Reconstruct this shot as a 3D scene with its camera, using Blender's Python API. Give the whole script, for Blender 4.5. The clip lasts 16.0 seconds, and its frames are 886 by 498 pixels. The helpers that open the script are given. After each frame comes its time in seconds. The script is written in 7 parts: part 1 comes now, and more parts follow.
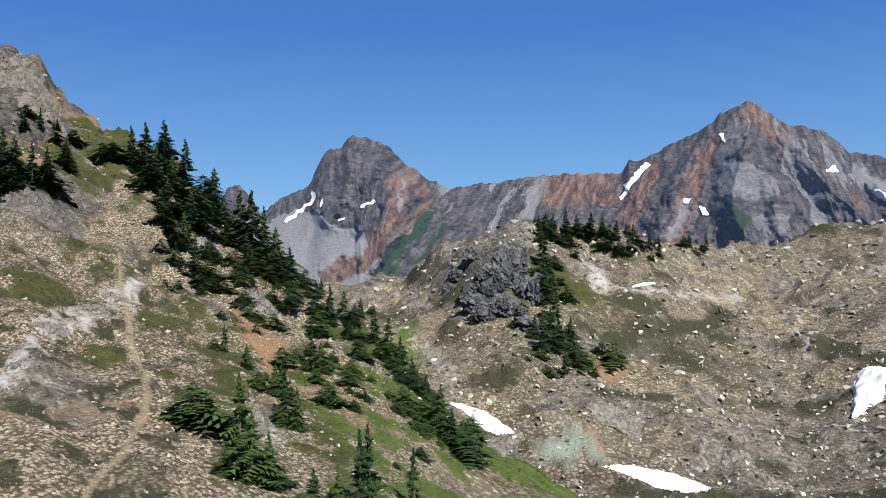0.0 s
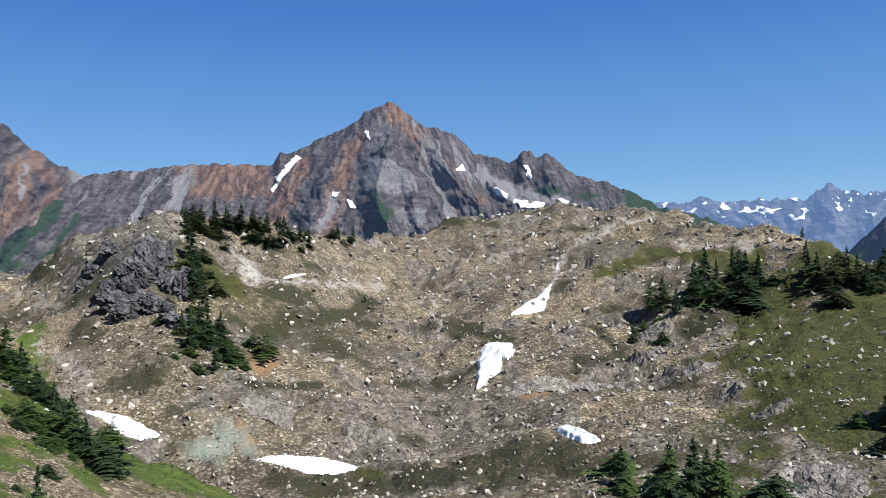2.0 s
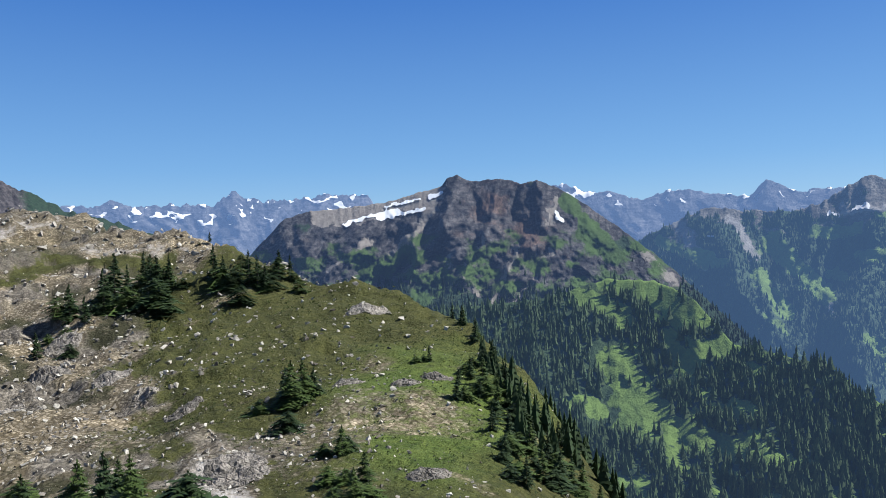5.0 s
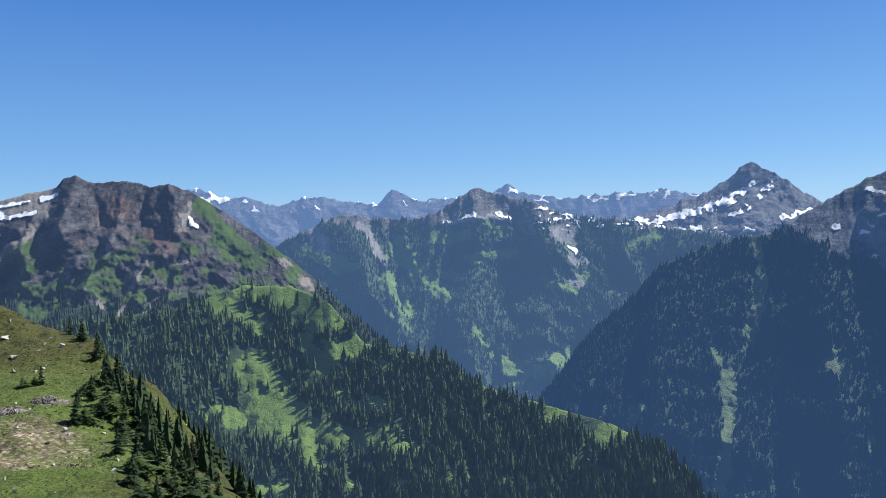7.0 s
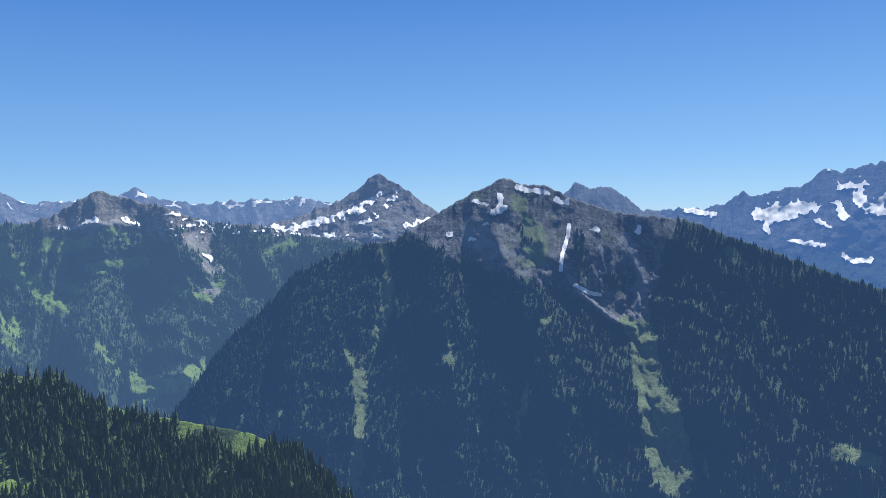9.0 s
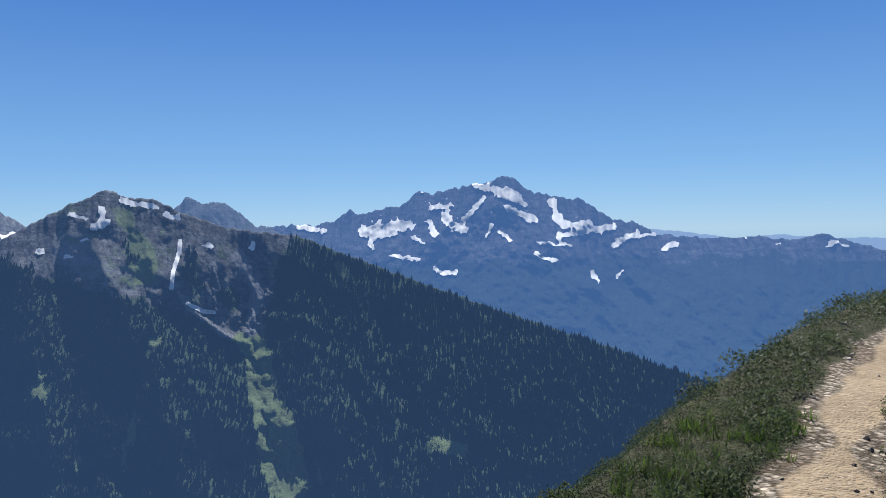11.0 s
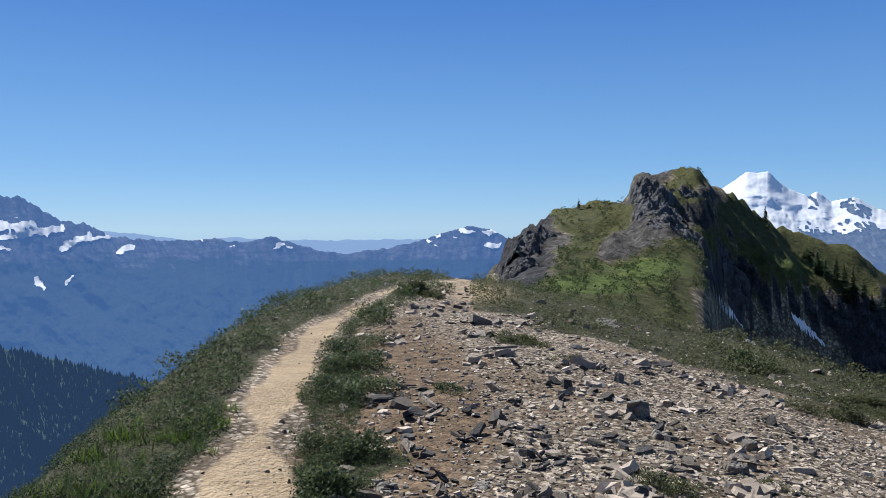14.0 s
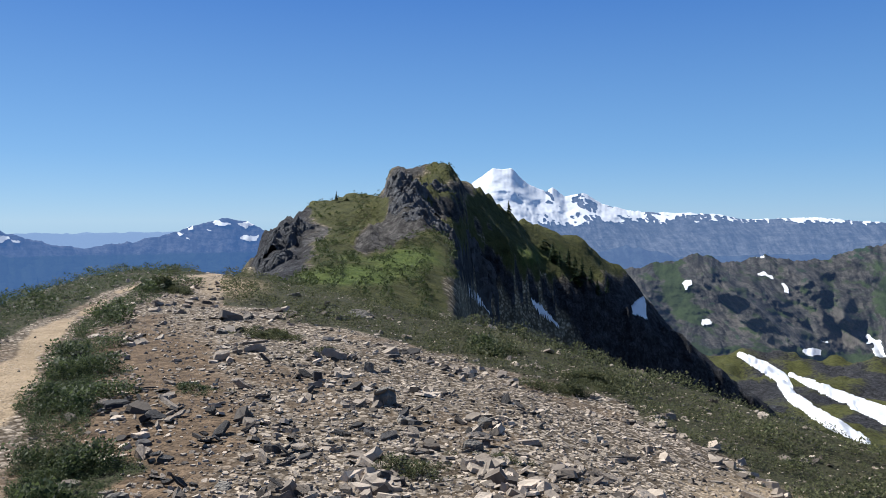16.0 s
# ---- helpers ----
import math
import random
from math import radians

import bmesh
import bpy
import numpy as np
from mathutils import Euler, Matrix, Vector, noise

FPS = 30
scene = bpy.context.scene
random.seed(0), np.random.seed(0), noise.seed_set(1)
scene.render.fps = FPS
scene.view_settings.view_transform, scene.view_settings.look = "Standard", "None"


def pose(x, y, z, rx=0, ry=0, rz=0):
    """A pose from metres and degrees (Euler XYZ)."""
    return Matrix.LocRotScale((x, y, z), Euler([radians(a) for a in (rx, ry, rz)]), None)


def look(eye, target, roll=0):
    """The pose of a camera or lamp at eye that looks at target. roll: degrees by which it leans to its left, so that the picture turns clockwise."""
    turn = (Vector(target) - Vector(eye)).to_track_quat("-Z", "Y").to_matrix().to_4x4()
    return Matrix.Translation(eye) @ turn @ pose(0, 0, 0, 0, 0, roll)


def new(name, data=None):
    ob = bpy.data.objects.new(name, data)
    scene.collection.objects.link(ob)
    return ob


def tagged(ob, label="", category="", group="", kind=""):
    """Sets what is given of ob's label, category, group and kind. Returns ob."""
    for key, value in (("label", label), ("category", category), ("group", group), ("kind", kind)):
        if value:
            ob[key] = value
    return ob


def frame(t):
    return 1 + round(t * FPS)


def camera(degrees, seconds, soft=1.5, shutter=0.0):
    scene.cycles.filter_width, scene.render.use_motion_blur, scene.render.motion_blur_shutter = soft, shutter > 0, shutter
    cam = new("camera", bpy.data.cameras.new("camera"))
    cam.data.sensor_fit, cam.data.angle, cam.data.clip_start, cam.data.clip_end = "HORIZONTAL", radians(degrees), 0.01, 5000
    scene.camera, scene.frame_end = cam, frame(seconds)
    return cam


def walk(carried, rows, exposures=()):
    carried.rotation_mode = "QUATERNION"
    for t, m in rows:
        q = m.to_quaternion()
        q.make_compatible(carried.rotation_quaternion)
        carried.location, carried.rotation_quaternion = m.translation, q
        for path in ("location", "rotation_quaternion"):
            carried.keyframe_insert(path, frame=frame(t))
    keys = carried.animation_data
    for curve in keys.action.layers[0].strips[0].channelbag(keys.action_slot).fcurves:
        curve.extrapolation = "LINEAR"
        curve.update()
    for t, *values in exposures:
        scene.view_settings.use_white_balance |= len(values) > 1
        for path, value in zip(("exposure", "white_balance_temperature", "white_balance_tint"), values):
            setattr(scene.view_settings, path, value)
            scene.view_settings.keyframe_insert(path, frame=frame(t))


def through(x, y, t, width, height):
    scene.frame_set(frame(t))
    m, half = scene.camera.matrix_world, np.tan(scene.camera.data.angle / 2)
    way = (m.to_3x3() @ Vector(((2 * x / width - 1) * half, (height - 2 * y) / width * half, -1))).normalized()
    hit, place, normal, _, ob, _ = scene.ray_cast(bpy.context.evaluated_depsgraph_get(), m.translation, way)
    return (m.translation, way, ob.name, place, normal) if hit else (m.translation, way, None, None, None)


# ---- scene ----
# The camera turns on the spot at arm's length: t, bearing clockwise from +y, pitch, lean to its right
cam = camera(59.44, 16.0, soft=0.7)
EYE, ARM = 1.6, 0.33
TURN = [
    (0.0, 0.0, 0.5, 1.0), (0.5, 5.81, 0.37, 1.15), (1.0, 12.01, 0.11, 1.42), (1.5, 18.58, -0.24, 1.53),
    (2.0, 25.3, -0.65, 1.47), (2.5, 32.12, -0.99, 1.47), (3.0, 38.96, -1.23, 1.49), (3.5, 45.9, -1.39, 1.55),
    (4.0, 52.88, -1.46, 1.72), (4.5, 59.9, -1.49, 1.79), (5.0, 66.81, -1.52, 1.81), (5.2, 69.53, -1.5, 1.76),
    (7.3, 97.01, -1.94, 1.59), (8.0, 106.05, -2.07, 1.49), (8.7, 115.4, -2.07, 1.19), (10.8, 144.71, -1.31, 1.03),
    (11.0, 147.45, -1.28, 0.85), (11.5, 154.38, -1.14, 0.66), (12.0, 161.17, -1.1, 0.48), (12.5, 167.76, -1.14, 0.39),
    (13.0, 174.09, -1.23, 0.32), (13.5, 180.19, -1.38, 0.35), (14.0, 186.01, -1.54, 0.47), (14.5, 191.44, -1.7, 0.55),
    (15.0, 196.31, -1.9, 0.54), (15.5, 200.45, -2.09, 0.45), (16.0, 203.67, -2.24, 0.37)]
walk(cam, [(t, pose(ARM * math.sin(radians(a)), ARM * math.cos(radians(a)), EYE, 90 + p, lean, -a)) for t, a, p, lean in TURN],
     exposures=[(0.0, 0.64, 6300, 10), (5.0, 0.69, 6300, 10), (7.5, 0.77, 6300, 10), (8.5, 0.77, 6300, 10), (11.0, 0.60, 6300, 10), (12.5, 0.64, 6300, 10), (16.0, 0.64, 6300, 10)])

# ---- light ----
SUN_AZ, SUN_EL = 149.0, 48.0
world = bpy.data.worlds.new("sky")
scene.world = world
world.use_nodes = True
_nt = world.node_tree
_sky = _nt.nodes.new("ShaderNodeTexSky")
_sky.sky_type, _sky.sun_disc = "NISHITA", False
_sky.sun_elevation, _sky.sun_rotation = radians(SUN_EL), radians(SUN_AZ)
_sky.altitude, _sky.air_density, _sky.dust_density, _sky.ozone_density = 1900, 0.9, 0.0, 3.0
_geo = _nt.nodes.new("ShaderNodeTexCoord")
_sep = _nt.nodes.new("ShaderNodeSeparateXYZ")
_nt.links.new(_geo.outputs["Generated"], _sep.inputs[0])
_deep = _nt.nodes.new("ShaderNodeValToRGB")
for _e, (_p, _c) in zip([_deep.color_ramp.elements[0], _deep.color_ramp.elements[1], _deep.color_ramp.elements.new(0.08), _deep.color_ramp.elements.new(0.28)],
                        [(0.0, (2.75, 5.25, 8.1)), (0.8, (0.27, 1.0, 3.65)), (0.08, (1.7, 4.15, 7.8)), (0.28, (0.5, 2.1, 6.4))]):
    _e.position, _e.color = _p, (*_c, 1)
_nt.links.new(_sep.outputs[2], _deep.inputs[0])
_blend = _nt.nodes.new("ShaderNodeMix")
_blend.data_type, _blend.inputs[0].default_value = "RGBA", 0.72
_nt.links.new(_sky.outputs[0], _blend.inputs[6])
_nt.links.new(_deep.outputs[0], _blend.inputs[7])
_nt.links.new(_blend.outputs[2], _nt.nodes["Background"].inputs[0])
_nt.nodes["Background"].inputs[1].default_value = 0.064
sun = new("sun", bpy.data.lights.new("sun", "SUN"))
sun.data.energy, sun.data.angle, sun.data.color = 5.0, radians(0.5), (1.0, 0.98, 0.935)
_d = Vector((math.sin(radians(SUN_AZ)) * math.cos(radians(SUN_EL)), math.cos(radians(SUN_AZ)) * math.cos(radians(SUN_EL)), math.sin(radians(SUN_EL))))
sun.matrix_world = look(_d * 50, (0, 0, 0))

# ---- noise ----
_P = np.random.RandomState(7).permutation(256)
_P = np.concatenate([_P, _P, _P]).astype(np.int32)
_G = np.random.RandomState(3).normal(size=(256, 3))
_G = np.tile((_G / np.linalg.norm(_G, axis=1)[:, None]).T, 3).astype(np.float32)


def pn(x, y, z=0.0):
    """Gradient noise, about -0.7 to 0.7."""
    x, y, z = np.broadcast_arrays(np.asarray(x, np.float32), np.asarray(y, np.float32), np.asarray(z, np.float32))
    xi, yi, zi = (np.floor(q).astype(np.int32) for q in (x, y, z))
    fx, fy, fz = x - xi, y - yi, z - zi
    u, v, w = (f * f * f * (f * (f * 6 - 15) + 10) for f in (fx, fy, fz))
    xi, yi, zi = xi & 255, yi & 255, zi & 255
    out = 0.0
    for i in (0, 1):
        hx, wx = _P[xi + i], (u if i else 1 - u)
        for j in (0, 1):
            hy, wy = _P[hx + ((yi + j) & 255)], wx * (v if j else 1 - v)
            for k in (0, 1):
                h = _P[hy + ((zi + k) & 255)]
                out = out + (_G[0][h] * (fx - i) + _G[1][h] * (fy - j) + _G[2][h] * (fz - k)) * wy * (w if k else 1 - w)
    return out * 1.4


def fbm(x, y, z=0.0, octaves=5, gain=0.5):
    a, s, out = 1.0, 1.0, 0.0
    for o in range(octaves):
        out = out + a * pn(x * s + 17.3 * o, y * s - 9.1 * o, np.asarray(z) * s + 3.7 * o)
        a, s = a * gain, s * 2.03
    return out


def ridged(x, y, z=0.0, octaves=5, gain=0.55):
    a, s, out, tot = 1.0, 1.0, 0.0, 0.0
    for o in range(octaves):
        out = out + a * (1 - np.abs(2 * pn(x * s + 31.7 * o, y * s + 5.3 * o, np.asarray(z) * s)))
        tot, a, s = tot + a, a * gain, s * 2.07
    return out / tot


def smooth(lo, hi, x):
    t = np.clip((x - lo) / (hi - lo), 0, 1)
    return t * t * (3 - 2 * t)


def blob(a, b, a0, b0, wa, wb):
    """A soft spot of half-widths wa, wb round a0, b0."""
    return np.exp(-((a - a0) / wa) ** 2 - ((b - b0) / wb) ** 2)


def stroke(a, b, pts, w):
    """A soft line of half-width w through the points."""
    d2 = np.full(np.shape(a), 1e9)
    for (x0, y0), (x1, y1) in zip(pts[:-1], pts[1:]):
        dx, dy = x1 - x0, y1 - y0
        t = np.clip(((a - x0) * dx + (b - y0) * dy) / (dx * dx + dy * dy + 1e-9), 0, 1)
        d2 = np.minimum(d2, (a - x0 - t * dx) ** 2 + (b - y0 - t * dy) ** 2)
    return np.exp(-d2 / (w * w))


def gap(a, b, pts):
    """How far a place lies from a line through the points."""
    return np.sqrt(-np.log(np.maximum(stroke(a, b, pts, 3.0), 1e-12))) * 3.0


# ---- mesh helpers ----
def mesh_from(name, co, faces, material, smooth_faces=True, cover=None):
    """A mesh from arrays of corners and of faces that all have as many corners."""
    co, faces = np.asarray(co, np.float32), np.asarray(faces, np.int32)
    me = bpy.data.meshes.new(name)
    n, k = faces.shape
    me.vertices.add(len(co))
    me.vertices.foreach_set("co", co.ravel())
    me.loops.add(n * k)
    me.polygons.add(n)
    me.polygons.foreach_set("loop_start", np.arange(n, dtype=np.int32) * k)
    me.polygons.foreach_set("loop_total", np.full(n, k, np.int32))
    me.loops.foreach_set("vertex_index", faces.ravel())
    me.polygons.foreach_set("use_smooth", np.full(n, smooth_faces))
    me.update(calc_edges=True)
    me.validate()
    for key, values in (cover or {}).items():
        at = me.color_attributes.new(key, "FLOAT_COLOR", "POINT")
        full = np.ones((len(co), 4), np.float32)
        full[:, :3] = values
        at.data.foreach_set("color", full.ravel())
    me.materials.append(material)
    return me


def grid_faces(rows, cols, wrap=False):
    i = np.arange(rows * cols).reshape(rows, cols)
    nxt = np.roll(i, -1, axis=1) if wrap else i[:, 1:]
    cur = i if wrap else i[:, :-1]
    return np.stack([cur[:-1], nxt[:-1], nxt[1:], cur[1:]], -1).reshape(-1, 4)


def part(name, me, parent, label=""):
    ob = new(name, me)
    ob.parent = parent
    return tagged(ob, label)


# ---- materials ----
class Mat:
    """A node material, written in short."""

    def __init__(self, name, rough=0.85, spec=0.3):
        self.m = bpy.data.materials.new(name)
        self.m.use_nodes = True
        self.nt = self.m.node_tree
        self.b = self.nt.nodes["Principled BSDF"]
        self.b.inputs["Roughness"].default_value = rough
        self.b.inputs["Specular IOR Level"].default_value = spec
        self.tc = self.nt.nodes.new("ShaderNodeTexCoord")

    def put(self, sock, v):
        if isinstance(v, bpy.types.NodeSocket):
            self.nt.links.new(v, sock)
        elif isinstance(v, (tuple, list)):
            sock.default_value = (*v, 1) if len(v) == 3 and sock.type == "RGBA" else v
        else:
            sock.default_value = v

    def noise(self, scale, detail=6, rough=0.6, stretch=None, dist=0.0):
        n = self.nt.nodes.new("ShaderNodeTexNoise")
        n.inputs["Scale"].default_value, n.inputs["Detail"].default_value = scale, detail
        n.inputs["Roughness"].default_value, n.inputs["Distortion"].default_value = rough, dist
        src = self.tc.outputs["Object"]
        if stretch:
            mp = self.nt.nodes.new("ShaderNodeMapping")
            mp.inputs["Scale"].default_value = stretch
            self.nt.links.new(src, mp.inputs[0])
            src = mp.outputs[0]
        self.nt.links.new(src, n.inputs["Vector"])
        return n.outputs[0]

    def cells(self, scale, feature="F1", stretch=None):
        n = self.nt.nodes.new("ShaderNodeTexVoronoi")
        n.feature = feature
        n.inputs["Scale"].default_value = scale
        self.nt.links.new(self.tc.outputs["Object"], n.inputs["Vector"])
        return n

    def ramp(self, v, *stops):
        n = self.nt.nodes.new("ShaderNodeValToRGB")
        e = n.color_ramp.elements
        while len(e) < len(stops):
            e.new(0.5)
        for el, (p, c) in zip(e, stops):
            el.position, el.color = p, ((c, c, c, 1) if isinstance(c, (int, float)) else (*c, 1))
        self.put(n.inputs[0], v)
        return n.outputs[0]

    def mix(self, f, a, b, mode="MIX"):
        n = self.nt.nodes.new("ShaderNodeMix")
        n.data_type, n.blend_type = "RGBA", mode
        self.put(n.inputs[0], f)
        self.put(n.inputs[6], a)
        self.put(n.inputs[7], b)
        return n.outputs[2]

    def math(self, op, a, b=0.0, clamp=False):
        n = self.nt.nodes.new("ShaderNodeMath")
        n.operation, n.use_clamp = op, clamp
        self.put(n.inputs[0], a)
        self.put(n.inputs[1], b)
        return n.outputs[0]

    def attr(self, name):
        n = self.nt.nodes.new("ShaderNodeAttribute")
        n.attribute_name = name
        s = self.nt.nodes.new("ShaderNodeSeparateColor")
        self.nt.links.new(n.outputs["Color"], s.inputs[0])
        return s.outputs

    def edge(self, mask, noise, width=0.12, grain=0.7):
        """A mask whose border is broken up by a noise."""
        v = self.math("ADD", mask, self.math("MULTIPLY", self.math("SUBTRACT", noise, 0.5), grain))
        return self.math("DIVIDE", self.math("SUBTRACT", v, 0.5 - width), 2 * width, clamp=True)

    def random(self):
        n = self.nt.nodes.new("ShaderNodeObjectInfo")
        return n.outputs["Random"]

    def island(self):
        n = self.nt.nodes.new("ShaderNodeNewGeometry")
        return n.outputs["Random Per Island"]

    def bump(self, h, dist, strength=1.0):
        n = self.nt.nodes.new("ShaderNodeBump")
        n.inputs["Distance"].default_value, n.inputs["Strength"].default_value = dist, strength
        self.put(n.inputs["Height"], h)
        self.nt.links.new(n.outputs[0], self.b.inputs["Normal"])

    def color(self, c, tone=0.8):
        """The base colour; tone: how light it is as a whole."""
        self.put(self.b.inputs["Base Color"], self.mix(1.0, c, (tone,) * 3, "MULTIPLY"))
        return self

    def haze_glow(self, amount, colour, thin=None):
        """Haze painted into distant surfaces as a glow of their own material; thin: it clears to this amount towards
        the south.
        """
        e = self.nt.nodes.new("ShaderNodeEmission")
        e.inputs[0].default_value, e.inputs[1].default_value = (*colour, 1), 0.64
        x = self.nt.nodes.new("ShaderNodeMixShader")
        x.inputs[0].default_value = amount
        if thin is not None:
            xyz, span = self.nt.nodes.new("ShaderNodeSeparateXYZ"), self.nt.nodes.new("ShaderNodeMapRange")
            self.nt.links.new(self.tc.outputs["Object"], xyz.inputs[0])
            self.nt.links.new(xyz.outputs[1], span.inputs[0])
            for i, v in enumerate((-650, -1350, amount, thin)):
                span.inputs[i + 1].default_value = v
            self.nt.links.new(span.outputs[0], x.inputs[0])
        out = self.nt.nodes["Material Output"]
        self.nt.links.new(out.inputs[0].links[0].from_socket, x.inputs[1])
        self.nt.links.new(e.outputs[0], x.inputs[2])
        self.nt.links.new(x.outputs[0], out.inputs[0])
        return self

    def glow_through(self, amount, colour):
        """Light that shines through thin leaves."""
        t = self.nt.nodes.new("ShaderNodeBsdfTranslucent")
        self.put(t.inputs[0], colour)
        x = self.nt.nodes.new("ShaderNodeMixShader")
        x.inputs[0].default_value = amount
        out = self.nt.nodes["Material Output"]
        self.nt.links.new(self.b.outputs[0], x.inputs[1])
        self.nt.links.new(t.outputs[0], x.inputs[2])
        self.nt.links.new(x.outputs[0], out.inputs[0])
        return self


# Blue of the haze that is painted into distant materials
HAZE_BLUE = (0.16, 0.30, 0.62)


def mountain_mat(name, rock_a, rock_b, rust=(0.30, 0.14, 0.08), green=(0.055, 0.085, 0.03), scale=0.02, haze=0.0, haze_glow=HAZE_BLUE, forest=(0.02, 0.035, 0.018), thin=None, talus=None):
    m = Mat(name, 0.95, 0.1)
    c = m.attr("cover")
    k = m.attr("kind")
    big, fine, strat = m.noise(scale, 8, 0.65), m.noise(scale * 7, 8, 0.7), m.noise(scale * 2.2, 6, 0.6, (1, 1, 3.5), 0.6)
    col = m.mix(m.ramp(strat, (0.38, 0), (0.62, 1)), rock_a, rock_b)
    col = m.mix(m.edge(c[2], fine, 0.22, 0.9), col, rust)
    col = m.mix(m.edge(k[0], fine, 0.12, 0.5), col, talus or tuple(min(0.55, 2.0 * v + 0.07) for v in rock_a))
    col = m.mix(0.55, col, m.ramp(fine, (0.25, 0.35), (0.75, 1.0)), "MULTIPLY")
    rubble = m.math("SUBTRACT", 0.75, m.math("MULTIPLY", m.edge(k[0], fine, 0.3, 0.3), 0.65))
    col = m.mix(rubble, col, m.ramp(k[2], (0.2, 0.45), (0.5, 0.95), (0.8, 1.5)), "MULTIPLY")
    grit = m.noise(scale * 24, 5, 0.7)
    col = m.mix(rubble, col, m.ramp(grit, (0.32, 0.45), (0.5, 0.95), (0.68, 1.5)), "MULTIPLY")
    col = m.mix(m.edge(c[1], fine, 0.10, 0.8), col, m.mix(m.ramp(big, (0.35, 0), (0.65, 1)), green, tuple(0.6 * v for v in green)))
    col = m.mix(m.edge(k[1], fine, 0.08, 0.7), col, m.mix(m.ramp(fine, (0.3, 0), (0.7, 1)), forest, tuple(2.1 * v for v in forest)))
    m.color(col)
    m.bump(m.math("ADD", m.math("ADD", fine, big), m.math("MULTIPLY", strat, 0.6)), 0.07 / scale, 1.0)
    # haze is painted into the rock material as blue emission
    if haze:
        m.haze_glow(haze, haze_glow, thin)
    HAZE_OF[name] = (haze, haze_glow)
    return m.m


HAZE_OF = {}


def snow_mat(name, haze=0.0, haze_glow=HAZE_BLUE, scale=0.05):
    m = Mat(name, 0.7, 0.3)
    n, d = m.noise(scale, 6, 0.6), m.noise(scale * 6, 6, 0.7)
    col = m.mix(m.ramp(n, (0.35, 0), (0.7, 1)), (0.80, 0.82, 0.85), (0.70, 0.71, 0.72))
    m.color(m.mix(m.math("MULTIPLY", m.ramp(d, (0.5, 0), (0.8, 1)), 0.25), col, (0.50, 0.46, 0.42)), 1.0)
    m.bump(d, 0.15 / scale * 0.05, 0.6)
    # haze painted over far snow, as emission
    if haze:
        m.haze_glow(haze, haze_glow)
    return m.m

# ---- the land, in bearing (degrees), distance (metres) and height angle seen from the knoll ----
def polar(az, r, z):
    return np.stack([r * np.sin(np.radians(az)), r * np.cos(np.radians(az)), z], -1)


LEFT_RIDGE = [(-60, 14, -26, 70, -4), (-45, 13, -27, 95, 8), (-36, 12, -28, 110, 12.5), (-29.6, 12, -28, 115, 13.6), (-28.5, 12, -28, 115, 14.0),
              (-27.2, 12, -28, 115, 13.3), (-26.2, 12, -28, 113, 12), (-25.3, 12, -28, 112, 10.8), (-23.6, 12, -28, 108, 9.6),
              (-19.3, 12, -28, 100, 7.1), (-17.5, 12, -29, 92, 5.2), (-15.6, 12, -29, 86, 3.2), (-13.7, 12, -29, 80, 1.2),
              (-11.7, 13, -29, 74, -0.9), (-9.9, 13, -29, 70, -2.4), (-5.7, 14, -29, 60, -5.6), (-2, 15, -29, 53, -9.7),
              (1.3, 16, -29, 49, -13), (4.6, 17, -29, 50, -14.2), (10.6, 18, -30, 48, -17.2), (24, 19, -33, 38, -27)]
BASIN = [(-14, 80, -9, 170, -3), (-7.7, 78, -9, 175, -2.0), (-3.5, 74, -11, 170, -1.7), (-1, 70, -13, 160, -0.7), (1.1, 66, -15, 150, 0.9),
         (5.7, 60, -18, 150, 2.5), (11.4, 57, -19, 165, 1.8), (16.1, 54, -20, 180, 0.7), (21.7, 50, -21, 215, 0.4), (24.2, 48, -21, 235, 0.8),
         (25.5, 47, -21, 240, 1.7), (34.7, 42, -21, 240, 2.4), (40.3, 40, -21, 225, 2.0), (43.5, 38, -21, 205, 1.1), (49.5, 36, -21, 170, 0.0),
         (52.4, 35, -22, 150, -1.3), (57.2, 34, -22, 130, -3.1), (64.6, 32, -22, 112, -5.1), (70, 30, -23, 92, -8.3), (73.4, 30, -25, 76, -12.3)]
BASIN += [(75.4, 29, -27, 68, -14.7), (79.3, 28, -29, 58, -19.3), (90, 26, -36, 40, -30)]
NEAR_HILL = [(182, 30, -6, 80, -8), (186, 30, -5, 88, -6), (190.2, 31, -5.5, 90, -3.6), (190.9, 31, -5.6, 95, -1.6), (192.1, 32, -5.8, 97, -0.5),
             (194.2, 33, -6, 100, 1.0), (196.3, 34, -6.4, 105, 1.8), (199.2, 36, -6.8, 110, 2.5), (200.2, 37, -7, 112, 4.0), (202, 38, -7.3, 112, 4.25),
             (204.2, 41, -7.6, 112, 3.7), (205.2, 44, -8, 112, 2.6), (206.2, 92, -11, 100, -2.0), (208.5, 96, -12.5, 103, -2.8), (211, 101, -13, 108, -4.2),
             (214.2, 106, -13, 112, -5.5), (216.8, 110, -13.5, 116, -7.1), (219.8, 115, -14, 122, -8.6), (224, 124, -15, 132, -10.8), (226.2, 126, -16, 134, -12.8)]
NEAR_HILL += [(232, 128, -20, 138, -18)]
